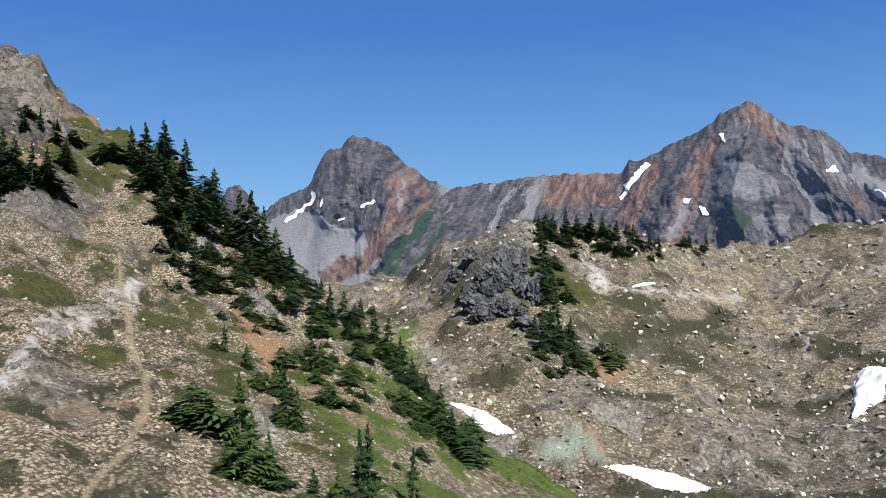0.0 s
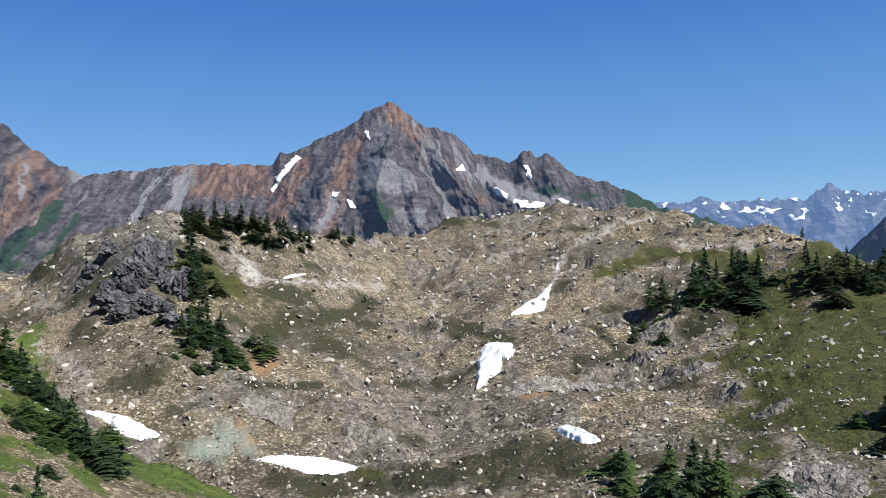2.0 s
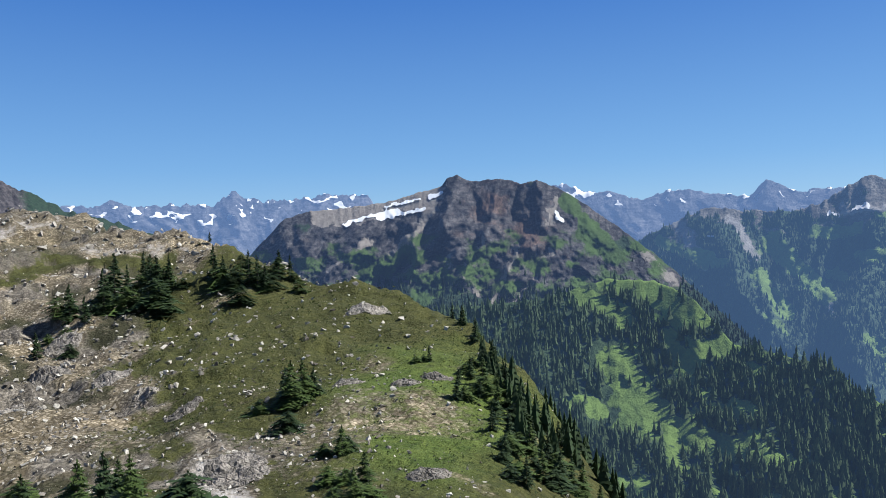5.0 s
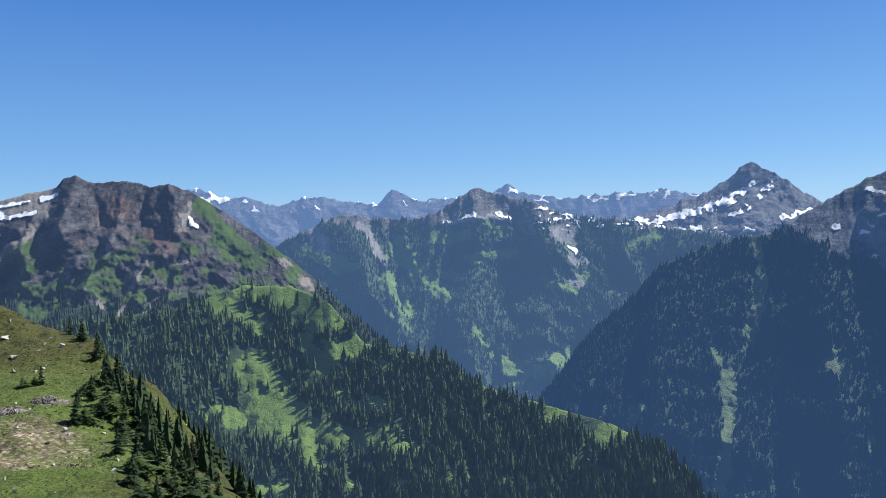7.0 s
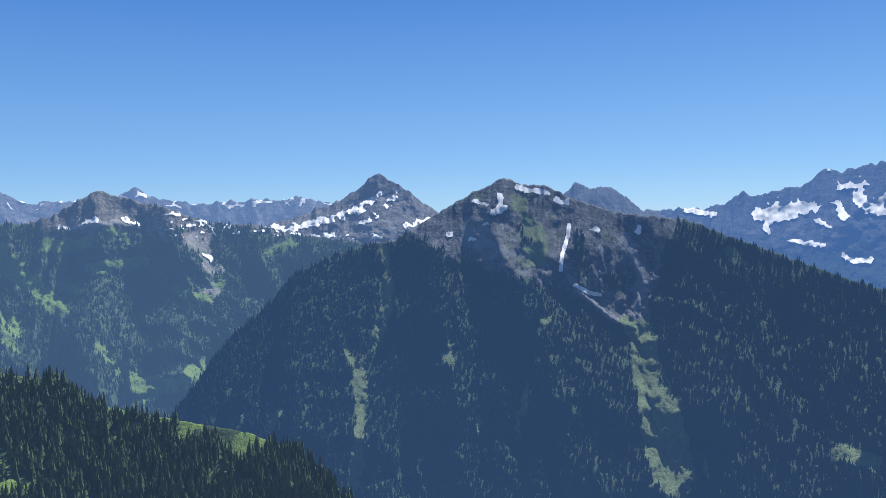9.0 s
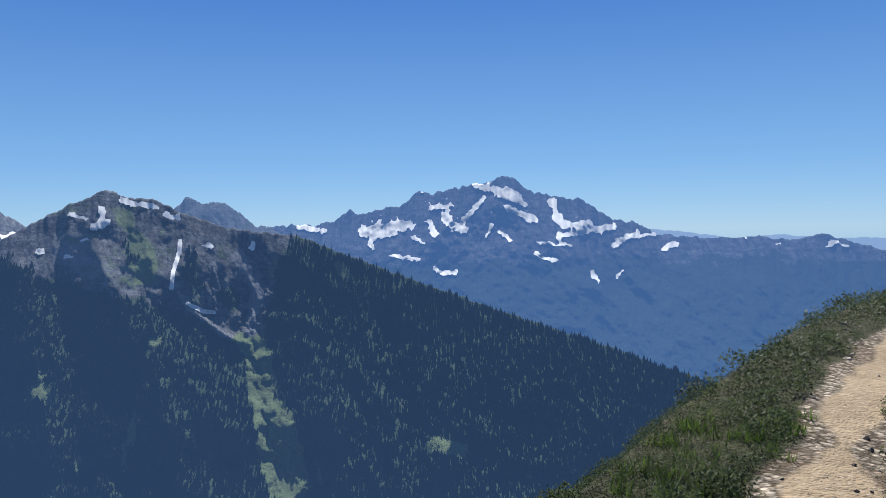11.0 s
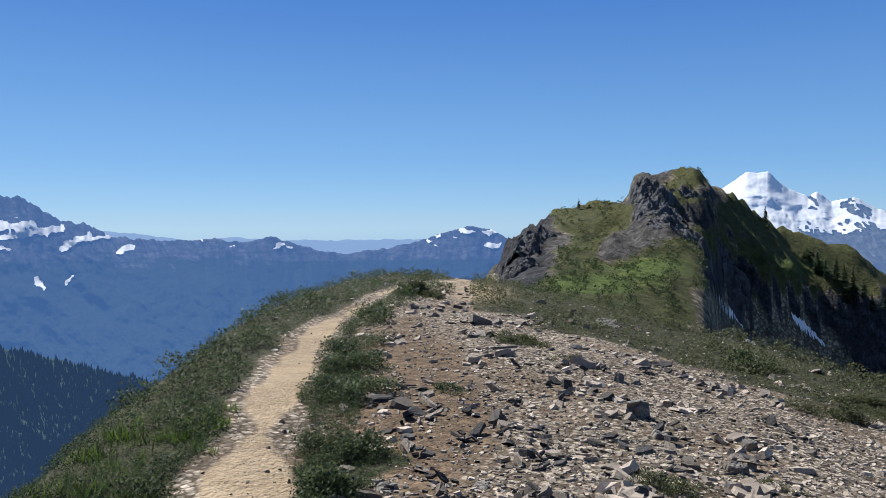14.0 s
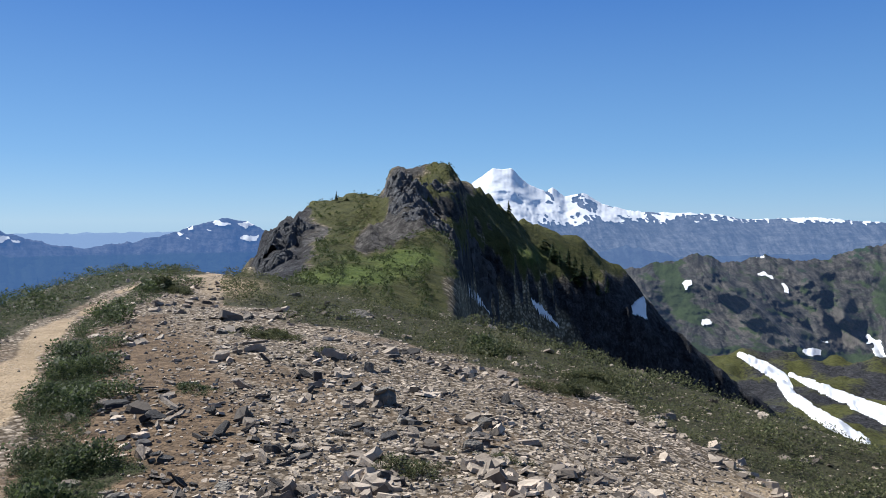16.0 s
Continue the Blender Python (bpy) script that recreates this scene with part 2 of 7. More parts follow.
SHOULDER = [(203.3, 96, -0.4, 112, 3.4), (205.2, 98, -1.6, 112, 2.6), (206.2, 100, -2.0, 114, 2.2), (208.5, 104, -2.8, 120, 0.7), (211, 108, -4.2, 126, -0.6), (214.2, 112, -5.5, 128, -2.0),
            (217, 116, -7.2, 130, -3.4), (218, 118, -7.7, 131, -4.8), (219.8, 122, -8.6, 133, -7.0), (222.1, 126, -9.8, 134, -8.6), (225.4, 130, -12.3, 138, -11.8)]
TARN_BASIN = [(203, 95, -20, 300, -9.6), (215, 90, -20, 320, -9.3), (225, 85, -21, 320, -9.3), (236, 80, -21, 320, -9.4), (250, 80, -24, 320, -10)]
KNOLL = [(-60, 4, -0.6), (0, 3, -0.5), (60, 2.5, -0.4), (120, 2.6, -0.3), (140, 3.2, -0.12), (154.1, 4.6, -0.12), (157.4, 5.2, -0.07), (160.3, 6, -0.04),
         (163.1, 7, 0.03), (166.1, 8.3, 0.04), (169.1, 10, 0.14), (171.6, 12, 0.2), (174.3, 15, 0.2), (177, 19, 0.15), (180.5, 23, 0.22),
         (183.8, 24, 0.22), (187.5, 23, 0.1), (189.6, 22, 0.08), (193.3, 20, -0.1), (197.9, 18, -0.2), (202.4, 16, -0.44), (208.3, 15, -0.56),
         (213.1, 13.5, -0.72), (216.7, 13, -0.84), (222.5, 12, -1.03), (228, 11, -1.14), (233.6, 10.5, -1.28), (260, 6, -1.0), (300, 4, -0.6)]


def wrap(az):
    return (np.asarray(az, float) + 60) % 360 - 60


def table(keys, soft):
    """The keys of a landform on a fine scale of bearings, with the corners rounded off."""
    k = np.array(keys, float)
    az = np.arange(-70, 310.01, 0.1)
    n = int(soft * 30)
    w = np.exp(-0.5 * (np.arange(-n, n + 1) * 0.1 / soft) ** 2)
    w /= w.sum()
    cols = [np.convolve(np.pad(np.interp(az, k[:, 0], k[:, i]), n, mode="edge"), w, mode="valid") for i in range(1, k.shape[1])]
    return az, cols, k[0, 0], k[-1, 0]


FORMS = {"left": table(LEFT_RIDGE, 0.7), "basin": table(BASIN, 1.2), "hill": table(NEAR_HILL, 0.3), "shoulder": table(SHOULDER, 0.5), "tarn": table(TARN_BASIN, 2.0), "knoll": table(KNOLL, 1.5)}


def rise(name, az, r, back, fore=1.0):
    """Height of one landform: from its foot it climbs to its crest, and falls away behind."""
    grid, cols, first, last = FORMS[name]
    rf, ef, rc, ec = (np.interp(az, grid, c) for c in cols)
    s = np.log(np.maximum(r, 0.1) / rf) / np.log(rc / rf)
    el = ef + (ec - ef) * np.clip(s, 0, 1)
    z = EYE + np.clip(r, rf, rc) * np.tan(np.radians(el))
    z = z - fore * np.maximum(rf - r, 0) - back * np.maximum(r - rc, 0)
    out = np.maximum(np.maximum(first - az, az - last), 0)
    return z - out * r * 0.02


def knoll(az, r):
    grid, (rc, zc), _, _ = FORMS["knoll"]
    rc, zc = np.interp(az, grid, rc), np.interp(az, grid, zc)
    steep = np.interp(az, [-60, 60, 120, 172, 184, 196, 205, 240], [0.62, 0.75, 0.9, 0.8, 0.35, 0.25, 0.5, 0.6])
    over = np.maximum(r - rc, 0)
    return zc * smooth(1.2, rc, r) - steep * over * over / (over + 1.5)


def land(az, r):
    """Height of the ground."""
    az, r = np.broadcast_arrays(wrap(az), np.asarray(r, float))
    x, y = r * np.sin(np.radians(az)), r * np.cos(np.radians(az))
    base = -34 - 0.9 * np.clip(r - 60, 0, 510) + 12 * fbm(x / 400, y / 400, 0, 3)
    kn = knoll(az, r)
    bent = az + 0.9 * smooth(25, 70, r) * fbm(x / 22, y / 22, 7.7, 4)
    hill = rise("hill", az + 0.4 * (bent - az), r, 0.9)
    hill = np.maximum(hill, rise("shoulder", az + 0.4 * (bent - az), r, 0.9, 2.0))
    left, basin = rise("left", bent, r, 0.9), rise("basin", bent, r, 0.55, 0.8)
    rest = np.maximum(np.maximum(left, basin), np.maximum(hill, rise("tarn", bent, r, 0.3)))
    z = np.maximum(np.maximum(base, rest), kn)
    far = smooth(8, 60, r)
    z = z + np.where(r < 3000, (0.012 * r * far) * fbm(x / 14, y / 14, 0.3, 5, 0.55) + 0.07 * smooth(2, 9, r) * fbm(x / 2.2, y / 2.2, 5.1, 2), 0)
    stony = (basin > kn) * (basin > left) * smooth(55, 44, az + 4 * fbm(x / 20, y / 20, 1, 3)) + 0.35 * (basin > kn)
    z = z + np.clip(stony, 0, 1) * far * (0.9 * (ridged(x / 5, y / 5, 2.0, 4) - 0.6) + 1.2 * fbm(x / 16, y / 16, 4.0, 3))
    near = ((hill > kn) & (hill > base)) * smooth(28, 60, r)
    rib = stroke(az, r, [(201.2, 110), (200.3, 92), (200.0, 78), (198.4, 64)], 2.0) + stroke(az, r / 8, [(203.8, 11.5), (202, 10.4), (199, 8.4)], 1.5)
    crag = near * (0.2 + smooth(204, 206, az) * smooth(106, 100, r - 1.7 * np.maximum(az - 206, 0)) + 1.3 * rib + 1.4 * smooth(194.5, 192.5, az + 0.02 * (90 - r)) * smooth(50, 66, r))
    crag = crag + 0.8 * blob(az, r, -28, 108, 6, 20) + 0.8 * (left > kn) * smooth(16, 30, r) * smooth(-9, -16, az)
    z = z + np.clip(crag, 0, 1) * 0.034 * np.minimum(r, 110) * (ridged(x / 9, y / 9, z / 9, 6, 0.6) - 0.62)
    z = z + np.clip(crag, 0, 1) * near * (1.1 * np.abs(pn(x / 3.1, y / 3.1, z / 4)) + 0.5 * pn(x / 1.1, y / 1.1, z / 1.5))
    ribs = (basin > kn) * (az > -6) * (az < 70) * smooth(38, 50, r) * smooth(240, 200, r) * smooth(0.05, 0.4, fbm(x / 10, y / 10, 9.7, 4))
    z = z + ribs * 0.022 * r * (ridged(x / 6, y / 6, z / 5, 4) - 0.6)
    bluff = blob(az, r, 3.2, 128, 2.2, 13) + 0.6 * blob(az, r, 0, 140, 3, 12) + 0.6 * blob(az, r, 12, 158, 4, 9)
    return z + np.clip(bluff, 0, 1) * (2.2 * np.floor(3 * ridged(x / 11, y / 11, 1.0, 3)) / 3 + 3.0 * (ridged(x / 5, y / 5, z / 6, 4) - 0.6))


def spot(az, el):
    """The ground at a bearing and height angle seen from the eye."""
    r = np.geomspace(2.5, 600, 900)
    seen = land(np.full_like(r, az), r) - (EYE + r * math.tan(radians(el)))
    i = int(np.argmax(seen > 0)) if (seen > 0).any() else len(r) - 1
    return az, float(r[i])


def spots(az, el):
    """Distances of the ground along many lines of sight."""
    az, el = np.broadcast_arrays(np.asarray(az, float), np.asarray(el, float))
    r = np.geomspace(3, 500, 420)
    seen = land(az.ravel()[:, None] + 0 * r, r + 0 * az.ravel()[:, None]) > EYE + r * np.tan(np.radians(el.ravel()[:, None]))
    return np.where(seen.any(1), r[np.argmax(seen, 1)], r[-1]).reshape(az.shape)


def place(az, r):
    return Vector((r * math.sin(radians(az)), r * math.cos(radians(az)), float(land(az, r))))


def ground_mat():
    m = Mat("mountain_ground", 0.95, 0.15)
    c, k = m.attr("cover"), m.attr("kind")
    n1, n2, n3, n4 = m.noise(0.12, 8, 0.62), m.noise(0.9, 8, 0.7), m.noise(6.0, 8, 0.72), m.noise(40.0, 5, 0.7)
    blocks, stones, gravel = m.cells(0.7), m.cells(2.6), m.cells(17.0)

    def tone(cell):
        return m.ramp(cell.outputs["Color"], (0.12, 0.38), (0.5, 0.8), (0.9, 1.55))

    scree = m.mix(m.ramp(n2, (0.3, 0), (0.7, 1)), (0.22, 0.188, 0.14), (0.43, 0.382, 0.30))
    scree = m.mix(m.ramp(n1, (0.35, 0), (0.65, 1)), scree, (0.33, 0.283, 0.21))
    knoll_ = m.attr("fine")[0]
    far_scree = m.mix(0.8, scree, m.ramp(stones.outputs["Color"], (0.12, 0.5), (0.5, 0.95), (0.9, 1.7)), "MULTIPLY")
    far_scree = m.mix(m.ramp(m.math("ADD", stones.outputs["Distance"], m.math("MULTIPLY", n2, 0.5)), (0.62, 0), (0.82, 1)), far_scree, (0.15, 0.125, 0.085))
    far_scree = m.mix(0.6, far_scree, tone(blocks), "MULTIPLY")
    far_scree = m.mix(0.8, far_scree, m.ramp(m.noise(0.045, 6, 0.6), (0.36, (0.62, 0.60, 0.58)), (0.5, (0.95, 0.93, 0.88)), (0.64, (1.35, 1.27, 1.12))), "MULTIPLY")
    pebbles = m.cells(38.0)
    near_scree = m.mix(m.ramp(n2, (0.3, 0), (0.7, 1)), (0.20, 0.16, 0.122), (0.40, 0.335, 0.262))
    near_scree = m.mix(0.85, near_scree, m.ramp(gravel.outputs["Color"], (0.12, 0.5), (0.5, 1.0), (0.9, 1.9)), "MULTIPLY")
    near_scree = m.mix(0.6, near_scree, m.ramp(pebbles.outputs["Color"], (0.12, 0.5), (0.5, 1.0), (0.9, 1.7)), "MULTIPLY")
    near_scree = m.mix(m.ramp(m.math("ADD", gravel.outputs["Distance"], m.math("MULTIPLY", n3, 0.4)), (0.62, 0), (0.8, 1)), near_scree, (0.10, 0.075, 0.05))
    scree = m.mix(knoll_, far_scree, near_scree)
    rubble = m.cells(6.0)
    ridge_soil = m.mix(m.ramp(n2, (0.3, 0), (0.7, 1)), (0.25, 0.192, 0.13), (0.54, 0.44, 0.325))
    ridge_soil = m.mix(0.8, ridge_soil, m.ramp(rubble.outputs["Color"], (0.12, 0.5), (0.5, 1.0), (0.9, 1.7)), "MULTIPLY")
    ridge_soil = m.mix(m.ramp(m.math("ADD", rubble.outputs["Distance"], m.math("MULTIPLY", n3, 0.5)), (0.66, 0), (0.84, 1)), ridge_soil, (0.12, 0.095, 0.06))
    ridge_soil = m.mix(0.7, ridge_soil, m.ramp(stones.outputs["Color"], (0.12, 0.65), (0.5, 1.0), (0.9, 1.4)), "MULTIPLY")
    scree = m.mix(m.attr("fine")[1], scree, ridge_soil)
    rock = m.mix(m.ramp(n2, (0.35, 0), (0.65, 1)), (0.12, 0.104, 0.084), (0.37, 0.325, 0.262))
    # dark rock tone; near black because it also paints the near peak's shade
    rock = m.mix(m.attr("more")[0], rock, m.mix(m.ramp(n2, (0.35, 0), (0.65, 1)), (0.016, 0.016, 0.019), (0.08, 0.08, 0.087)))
    rock = m.mix(0.4, rock, m.ramp(m.cells(0.8, "DISTANCE_TO_EDGE").outputs["Distance"], (0.0, 0.2), (0.12, 1.0)), "MULTIPLY")
    rock = m.mix(0.45, rock, m.ramp(m.cells(2.3, "DISTANCE_TO_EDGE").outputs["Distance"], (0.0, 0.25), (0.14, 1.0)), "MULTIPLY")
    rock = m.mix(0.6, rock, m.ramp(stones.outputs["Color"], (0.12, 0.45), (0.5, 1.0), (0.9, 1.6)), "MULTIPLY")
    rock = m.mix(0.5, rock, tone(blocks), "MULTIPLY")
    grass = m.mix(m.ramp(n2, (0.33, 0), (0.66, 1)), (0.045, 0.052, 0.016), (0.125, 0.125, 0.040))
    # lighter green: lush grass, and sunlight painted on the near peak
    grass = m.mix(m.edge(k[2], n1, 0.2, 0.8), grass, m.mix(m.ramp(n2, (0.35, 0), (0.66, 1)), (0.075, 0.118, 0.024), (0.17, 0.215, 0.05)))
    grass = m.mix(0.7, grass, m.ramp(n3, (0.3, 0.35), (0.7, 1.15)), "MULTIPLY")
    heath = m.mix(m.ramp(n3, (0.35, 0), (0.65, 1)), (0.03, 0.032, 0.018), (0.085, 0.08, 0.042))
    rust = m.mix(m.ramp(n3, (0.35, 0), (0.65, 1)), (0.22, 0.13, 0.07), (0.42, 0.265, 0.15))
    rust = m.mix(knoll_, rust, m.mix(m.ramp(n3, (0.35, 0), (0.65, 1)), (0.085, 0.056, 0.034), (0.20, 0.138, 0.086)))
    rust = m.mix(0.6, rust, m.ramp(gravel.outputs["Color"], (0.12, 0.5), (0.5, 1.0), (0.9, 1.7)), "MULTIPLY")
    dirt = m.mix(m.ramp(n3, (0.3, 0), (0.7, 1)), (0.31, 0.228, 0.142), (0.50, 0.38, 0.248))
    dirt = m.mix(0.5, dirt, m.ramp(n2, (0.3, 0.6), (0.7, 1.2)), "MULTIPLY")
    dirt = m.mix(m.ramp(m.math("MULTIPLY", pebbles.outputs["Color"], 1.0), (0.8, 0), (0.9, 0.6)), dirt, (0.5, 0.42, 0.33))
    col = m.mix(m.edge(c[2], n2, 0.2, 0.7), scree, rock)
    col = m.mix(m.edge(k[1], n2, 0.3, 0.7), col, rust)
    col = m.mix(m.edge(k[0], n2, 0.15, 0.9), col, heath)
    col = m.mix(m.edge(c[0], n2, 0.12, 1.0), col, grass)
    col = m.mix(m.edge(m.attr("more")[1], n2, 0.25, 0.5), col, m.mix(m.ramp(n3, (0.35, 0), (0.65, 1)), (0.24, 0.27, 0.22), (0.37, 0.40, 0.33)))
    col = m.mix(m.edge(m.attr("more")[2], n2, 0.15, 0.9), col, m.mix(m.ramp(n3, (0.35, 0), (0.65, 1)), (0.42, 0.38, 0.34), (0.66, 0.62, 0.57)))
    col = m.mix(m.edge(c[1], n3, 0.2, 0.5), col, dirt)
    m.color(col)
    relief = m.math("ADD", m.math("MULTIPLY", n3, 0.35), m.math("ADD", n2, m.math("MULTIPLY", n4, 0.06)))
    relief = m.math("SUBTRACT", relief, m.math("MULTIPLY", stones.outputs["Distance"], 0.35))
    close = m.math("SUBTRACT", m.math("ADD", m.math("MULTIPLY", n3, 0.035), m.math("MULTIPLY", n4, 0.012)), m.math("MULTIPLY", m.math("ADD", gravel.outputs["Distance"], pebbles.outputs["Distance"]), 0.035))
    mixed = m.math("ADD", m.math("MULTIPLY", relief, m.math("SUBTRACT", 1.0, knoll_)), m.math("MULTIPLY", close, knoll_))
    m.bump(mixed, 0.35, 1.0)
    return m.m


TRAIL = [(171.5, 2.6), (172.0, 4.7), (172.6, 5.6), (173.5, 6.5), (174.5, 7.6), (175.8, 9.8), (177.3, 12.0), (179.5, 14.5), (181.9, 17.3), (184.0, 19.5), (188.0, 23.0)]


def off_trail(az, r):
    """Distance from the middle of the worn path over the knoll."""
    x, y = r * np.sin(np.radians(az)), r * np.cos(np.radians(az))
    best = np.full(np.shape(x), 1e6)
    p = [polar(a, d, 0.0)[:2] for a, d in TRAIL]
    for a, b in zip(p, p[1:]):
        e = b - a
        t = np.clip(((x - a[0]) * e[0] + (y - a[1]) * e[1]) / (e @ e), 0, 1)
        best = np.minimum(best, np.hypot(x - a[0] - t * e[0], y - a[1] - t * e[1]))
    return best


LEFT_TRAIL = [(171.5, 2.6), (180.0, 0.9), (-40.0, 1.2), (-28.0, 3.6)] + [spot(a, e) for a, e in [(-25.9, -17.4), (-24.6, -15.0), (-22.7, -13.1), (-21.6, -11.4), (-20.8, -9.6), (-20.9, -7.8), (-21.9, -5.3), (-22.0, -3.8), (-22.4, -2.0), (-22.5, 0.5)]]


def ground_cover(az, r):
    az = wrap(az)
    x, y = r * np.sin(np.radians(az)), r * np.cos(np.radians(az))
    n = fbm(x / 18, y / 18, 2.2, 4)
    grass, dirt, rock, heath, rust, lush_or_sunlit = (np.zeros(np.shape(az)) for _ in range(6))
    # green hill
    hill = smooth(38, 47, az + 6 * n) * (1 - smooth(80, 90, az)) * (r > 25)
    top = smooth(140, 175, r + 25 * n)
    grass = np.maximum(grass, hill * (1 - top) * (0.80 - 0.35 * smooth(0.1, 0.5, n) - 0.55 * smooth(0.12, 0.4, fbm(x / 5, y / 5, 2.9, 4)) * smooth(62, 44, az + 0.15 * (r - 60))))
    lush_or_sunlit = np.maximum(lush_or_sunlit, blob(az, r, 66, 65, 9, 25))
    heath = np.maximum(heath, 0.58 * blob(az, r, 15, 120, 12, 18) + 0.5 * blob(az, r, 34, 60, 9, 20) + 0.5 * blob(az, r, 38, 190, 8, 40))
    stony = (az > -8) * (az < 52) * (r > 40) * (r < 260)
    heath = np.maximum(heath, stony * (0.1 + 0.58 * smooth(0.05, 0.5, fbm(x / 13, y / 13, 6.1, 4))))
    rock = np.maximum(rock, stony * (0.2 + 0.8 * smooth(0.1, 0.45, fbm(x / 10, y / 10, 9.7, 4))))
    grass = np.maximum(grass, 0.75 * blob(az, r, 8, 128, 6, 10))
    grass = np.maximum(grass, 1.1 * blob(az, r, 6, 52, 7, 9))
    lush_or_sunlit = np.maximum(lush_or_sunlit, blob(az, r, 6, 52, 9, 12))
    rock = np.maximum(rock, blob(az, r, 3, 140, 5, 25) + 0.7 * blob(az, r, 25, 85, 12, 25) + 0.8 * blob(az, r, 48, 52, 9, 14))
    rust = np.maximum(rust, 0.9 * blob(az, r, 11, 95, 2.2, 7) + 0.9 * blob(az, r, 14, 74, 1.4, 6) + 0.8 * blob(az, r, 29, 72, 1.5, 5))
    here = (az > -8) * (az < 64) * (r > 35) * (r < 260)
    be = np.full(np.shape(az), -90.0)
    if np.any(here):
        be[here > 0] = np.degrees(np.arctan2(land(az[here > 0], r[here > 0]) - EYE, r[here > 0]))
    ba, be = az + 0.8 * fbm(x / 9, y / 9, 4.6, 4), be + 0.6 * fbm(x / 8, y / 8, 8.8, 4)
    bare = 1.0 * stroke(ba, be, [(9.9, -0.3), (11.4, -1.5)], 0.7) + 1.0 * stroke(ba, be, [(10.8, -2.3), (15.1, -2.8), (20.6, -3.2)], 0.5) + 1.0 * stroke(ba, be, [(40.3, 1.4), (37.1, 0.5), (35.0, -0.5), (33.5, -2.3), (32.9, -4.3)], 0.4) + 0.9 * stroke(ba, be, [(42.1, -0.6), (48.3, -1.0)], 0.6) + 0.9 * stroke(ba, be, [(24.4, -4.0), (31.3, -0.6)], 0.45) + 0.9 * stroke(ba, be, [(25.1, -7.3), (24.4, -4.8)], 0.5) + 0.8 * stroke(ba, be, [(10.2, 1.1), (20.7, 0.1)], 0.5) + 1.1 * stroke(ba, be, [(49.2, -15.9), (51.5, -18.1)], 1.4) + 0.8 * stroke(ba, be, [(-2.4, -6.1), (0.5, -8.6)], 1.2) + 0.9 * stroke(ba, be, [(-1.1, -3.6), (-3.5, -2.7)], 0.7)
    low_heath = 0.9 * stroke(ba, be, [(11.9, -6.0), (16.5, -5.2), (19.8, -4.6)], 0.6) + 0.8 * stroke(ba, be, [(10.8, -9.9), (17.0, -10.5)], 0.5) + 0.8 * stroke(ba, be, [(24.9, 1.6), (28.9, 1.3)], 0.5) + 0.7 * stroke(ba, be, [(32.9, -16.8), (41.3, -15.5)], 0.8) + 0.7 * stroke(ba, be, [(35.3, -6.1), (38.6, -8.6), (34.8, -9.3)], 0.6) + 0.8 * stroke(ba, be, [(9.3, -2.9), (16.0, -4.0)], 0.5)
    rust = np.maximum(rust * (1 - here), 1.0 * stroke(ba, be, [(10.9, -8.1), (12.5, -8.6)], 0.6) + 1.1 * stroke(ba, be, [(10.4, -12.7), (11.3, -14.0)], 0.6) + 0.8 * stroke(ba, be, [(31.0, -11.6), (32.7, -11.3)], 0.4))
    heath = np.maximum(heath * (1 - 0.8 * np.clip(bare, 0, 1)), low_heath)
    rock = rock * (1 - 0.9 * np.clip(bare, 0, 1))
    grass = np.maximum(grass * (1 - 0.9 * np.clip(bare, 0, 1)), 0.8 * stroke(ba, be, [(17.2, -15.9), (20.1, -16.5)], 0.5) + 0.9 * stroke(ba, be, [(36.2, -2.8), (39.6, -1.6), (47.9, -1.6)], 0.5))
    white = here * bare
    grass = grass * (1 - 0.8 * blob(az, r, 51, 37, 3.5, 6)) * (1 - 0.7 * blob(az, r, 36, 45, 5, 10))
    # left ridge
    left = smooth(5, 0, az + 4 * n) * (r > 8) * (r < 125) * (1 - 0.9 * smooth(-3, 1, az) * smooth(56, 62, r))
    grass = np.maximum(grass, left * (0.30 + 0.3 * smooth(-14, -4, az) + 0.9 * fbm(x / 3.5, y / 3.5, 3.3, 5, 0.6) + 0.4 * n) + 0.3 * left * blob(az, r, -20, 85, 4, 25))
    lush_or_sunlit = np.maximum(lush_or_sunlit, left * smooth(-12, -3, az) * 0.7)
    rock = np.maximum(rock, left * (smooth(-21, -27, az) * 0.75 * smooth(45, 75, r) + 0.9 * blob(az, r, -26, 36, 4, 4) + 0.25 * smooth(0.1, 0.5, fbm(x / 7, y / 7, 1.3, 4))))
    rust = np.maximum(rust, left * (0.8 * blob(az, r, -15, 60, 3, 16) + 0.75 * blob(az, r, -12, 38, 3, 8) + 0.6 * blob(az, r, -6, 42, 3, 8) + 0.3 * smooth(0.2, 0.5, fbm(x / 8, y / 8, 4.9, 3))))
    lush_or_sunlit = np.maximum(lush_or_sunlit, left * blob(az, r, -4, 44, 7, 10))
    heath = np.maximum(heath, left * 0.5 * smooth(0.1, 0.45, fbm(x / 4, y / 4, 5.7, 4)))
    el = np.full(np.shape(az), -90.0)
    here = left > 0.02
    if np.any(here):
        el[here] = np.degrees(np.arctan2(land(az[here], r[here]) - EYE, r[here]))
    wa, we = az + 1.6 * fbm(x / 9, y / 9, 4.1, 4), el + 1.2 * fbm(x / 7, y / 7, 8.3, 4)
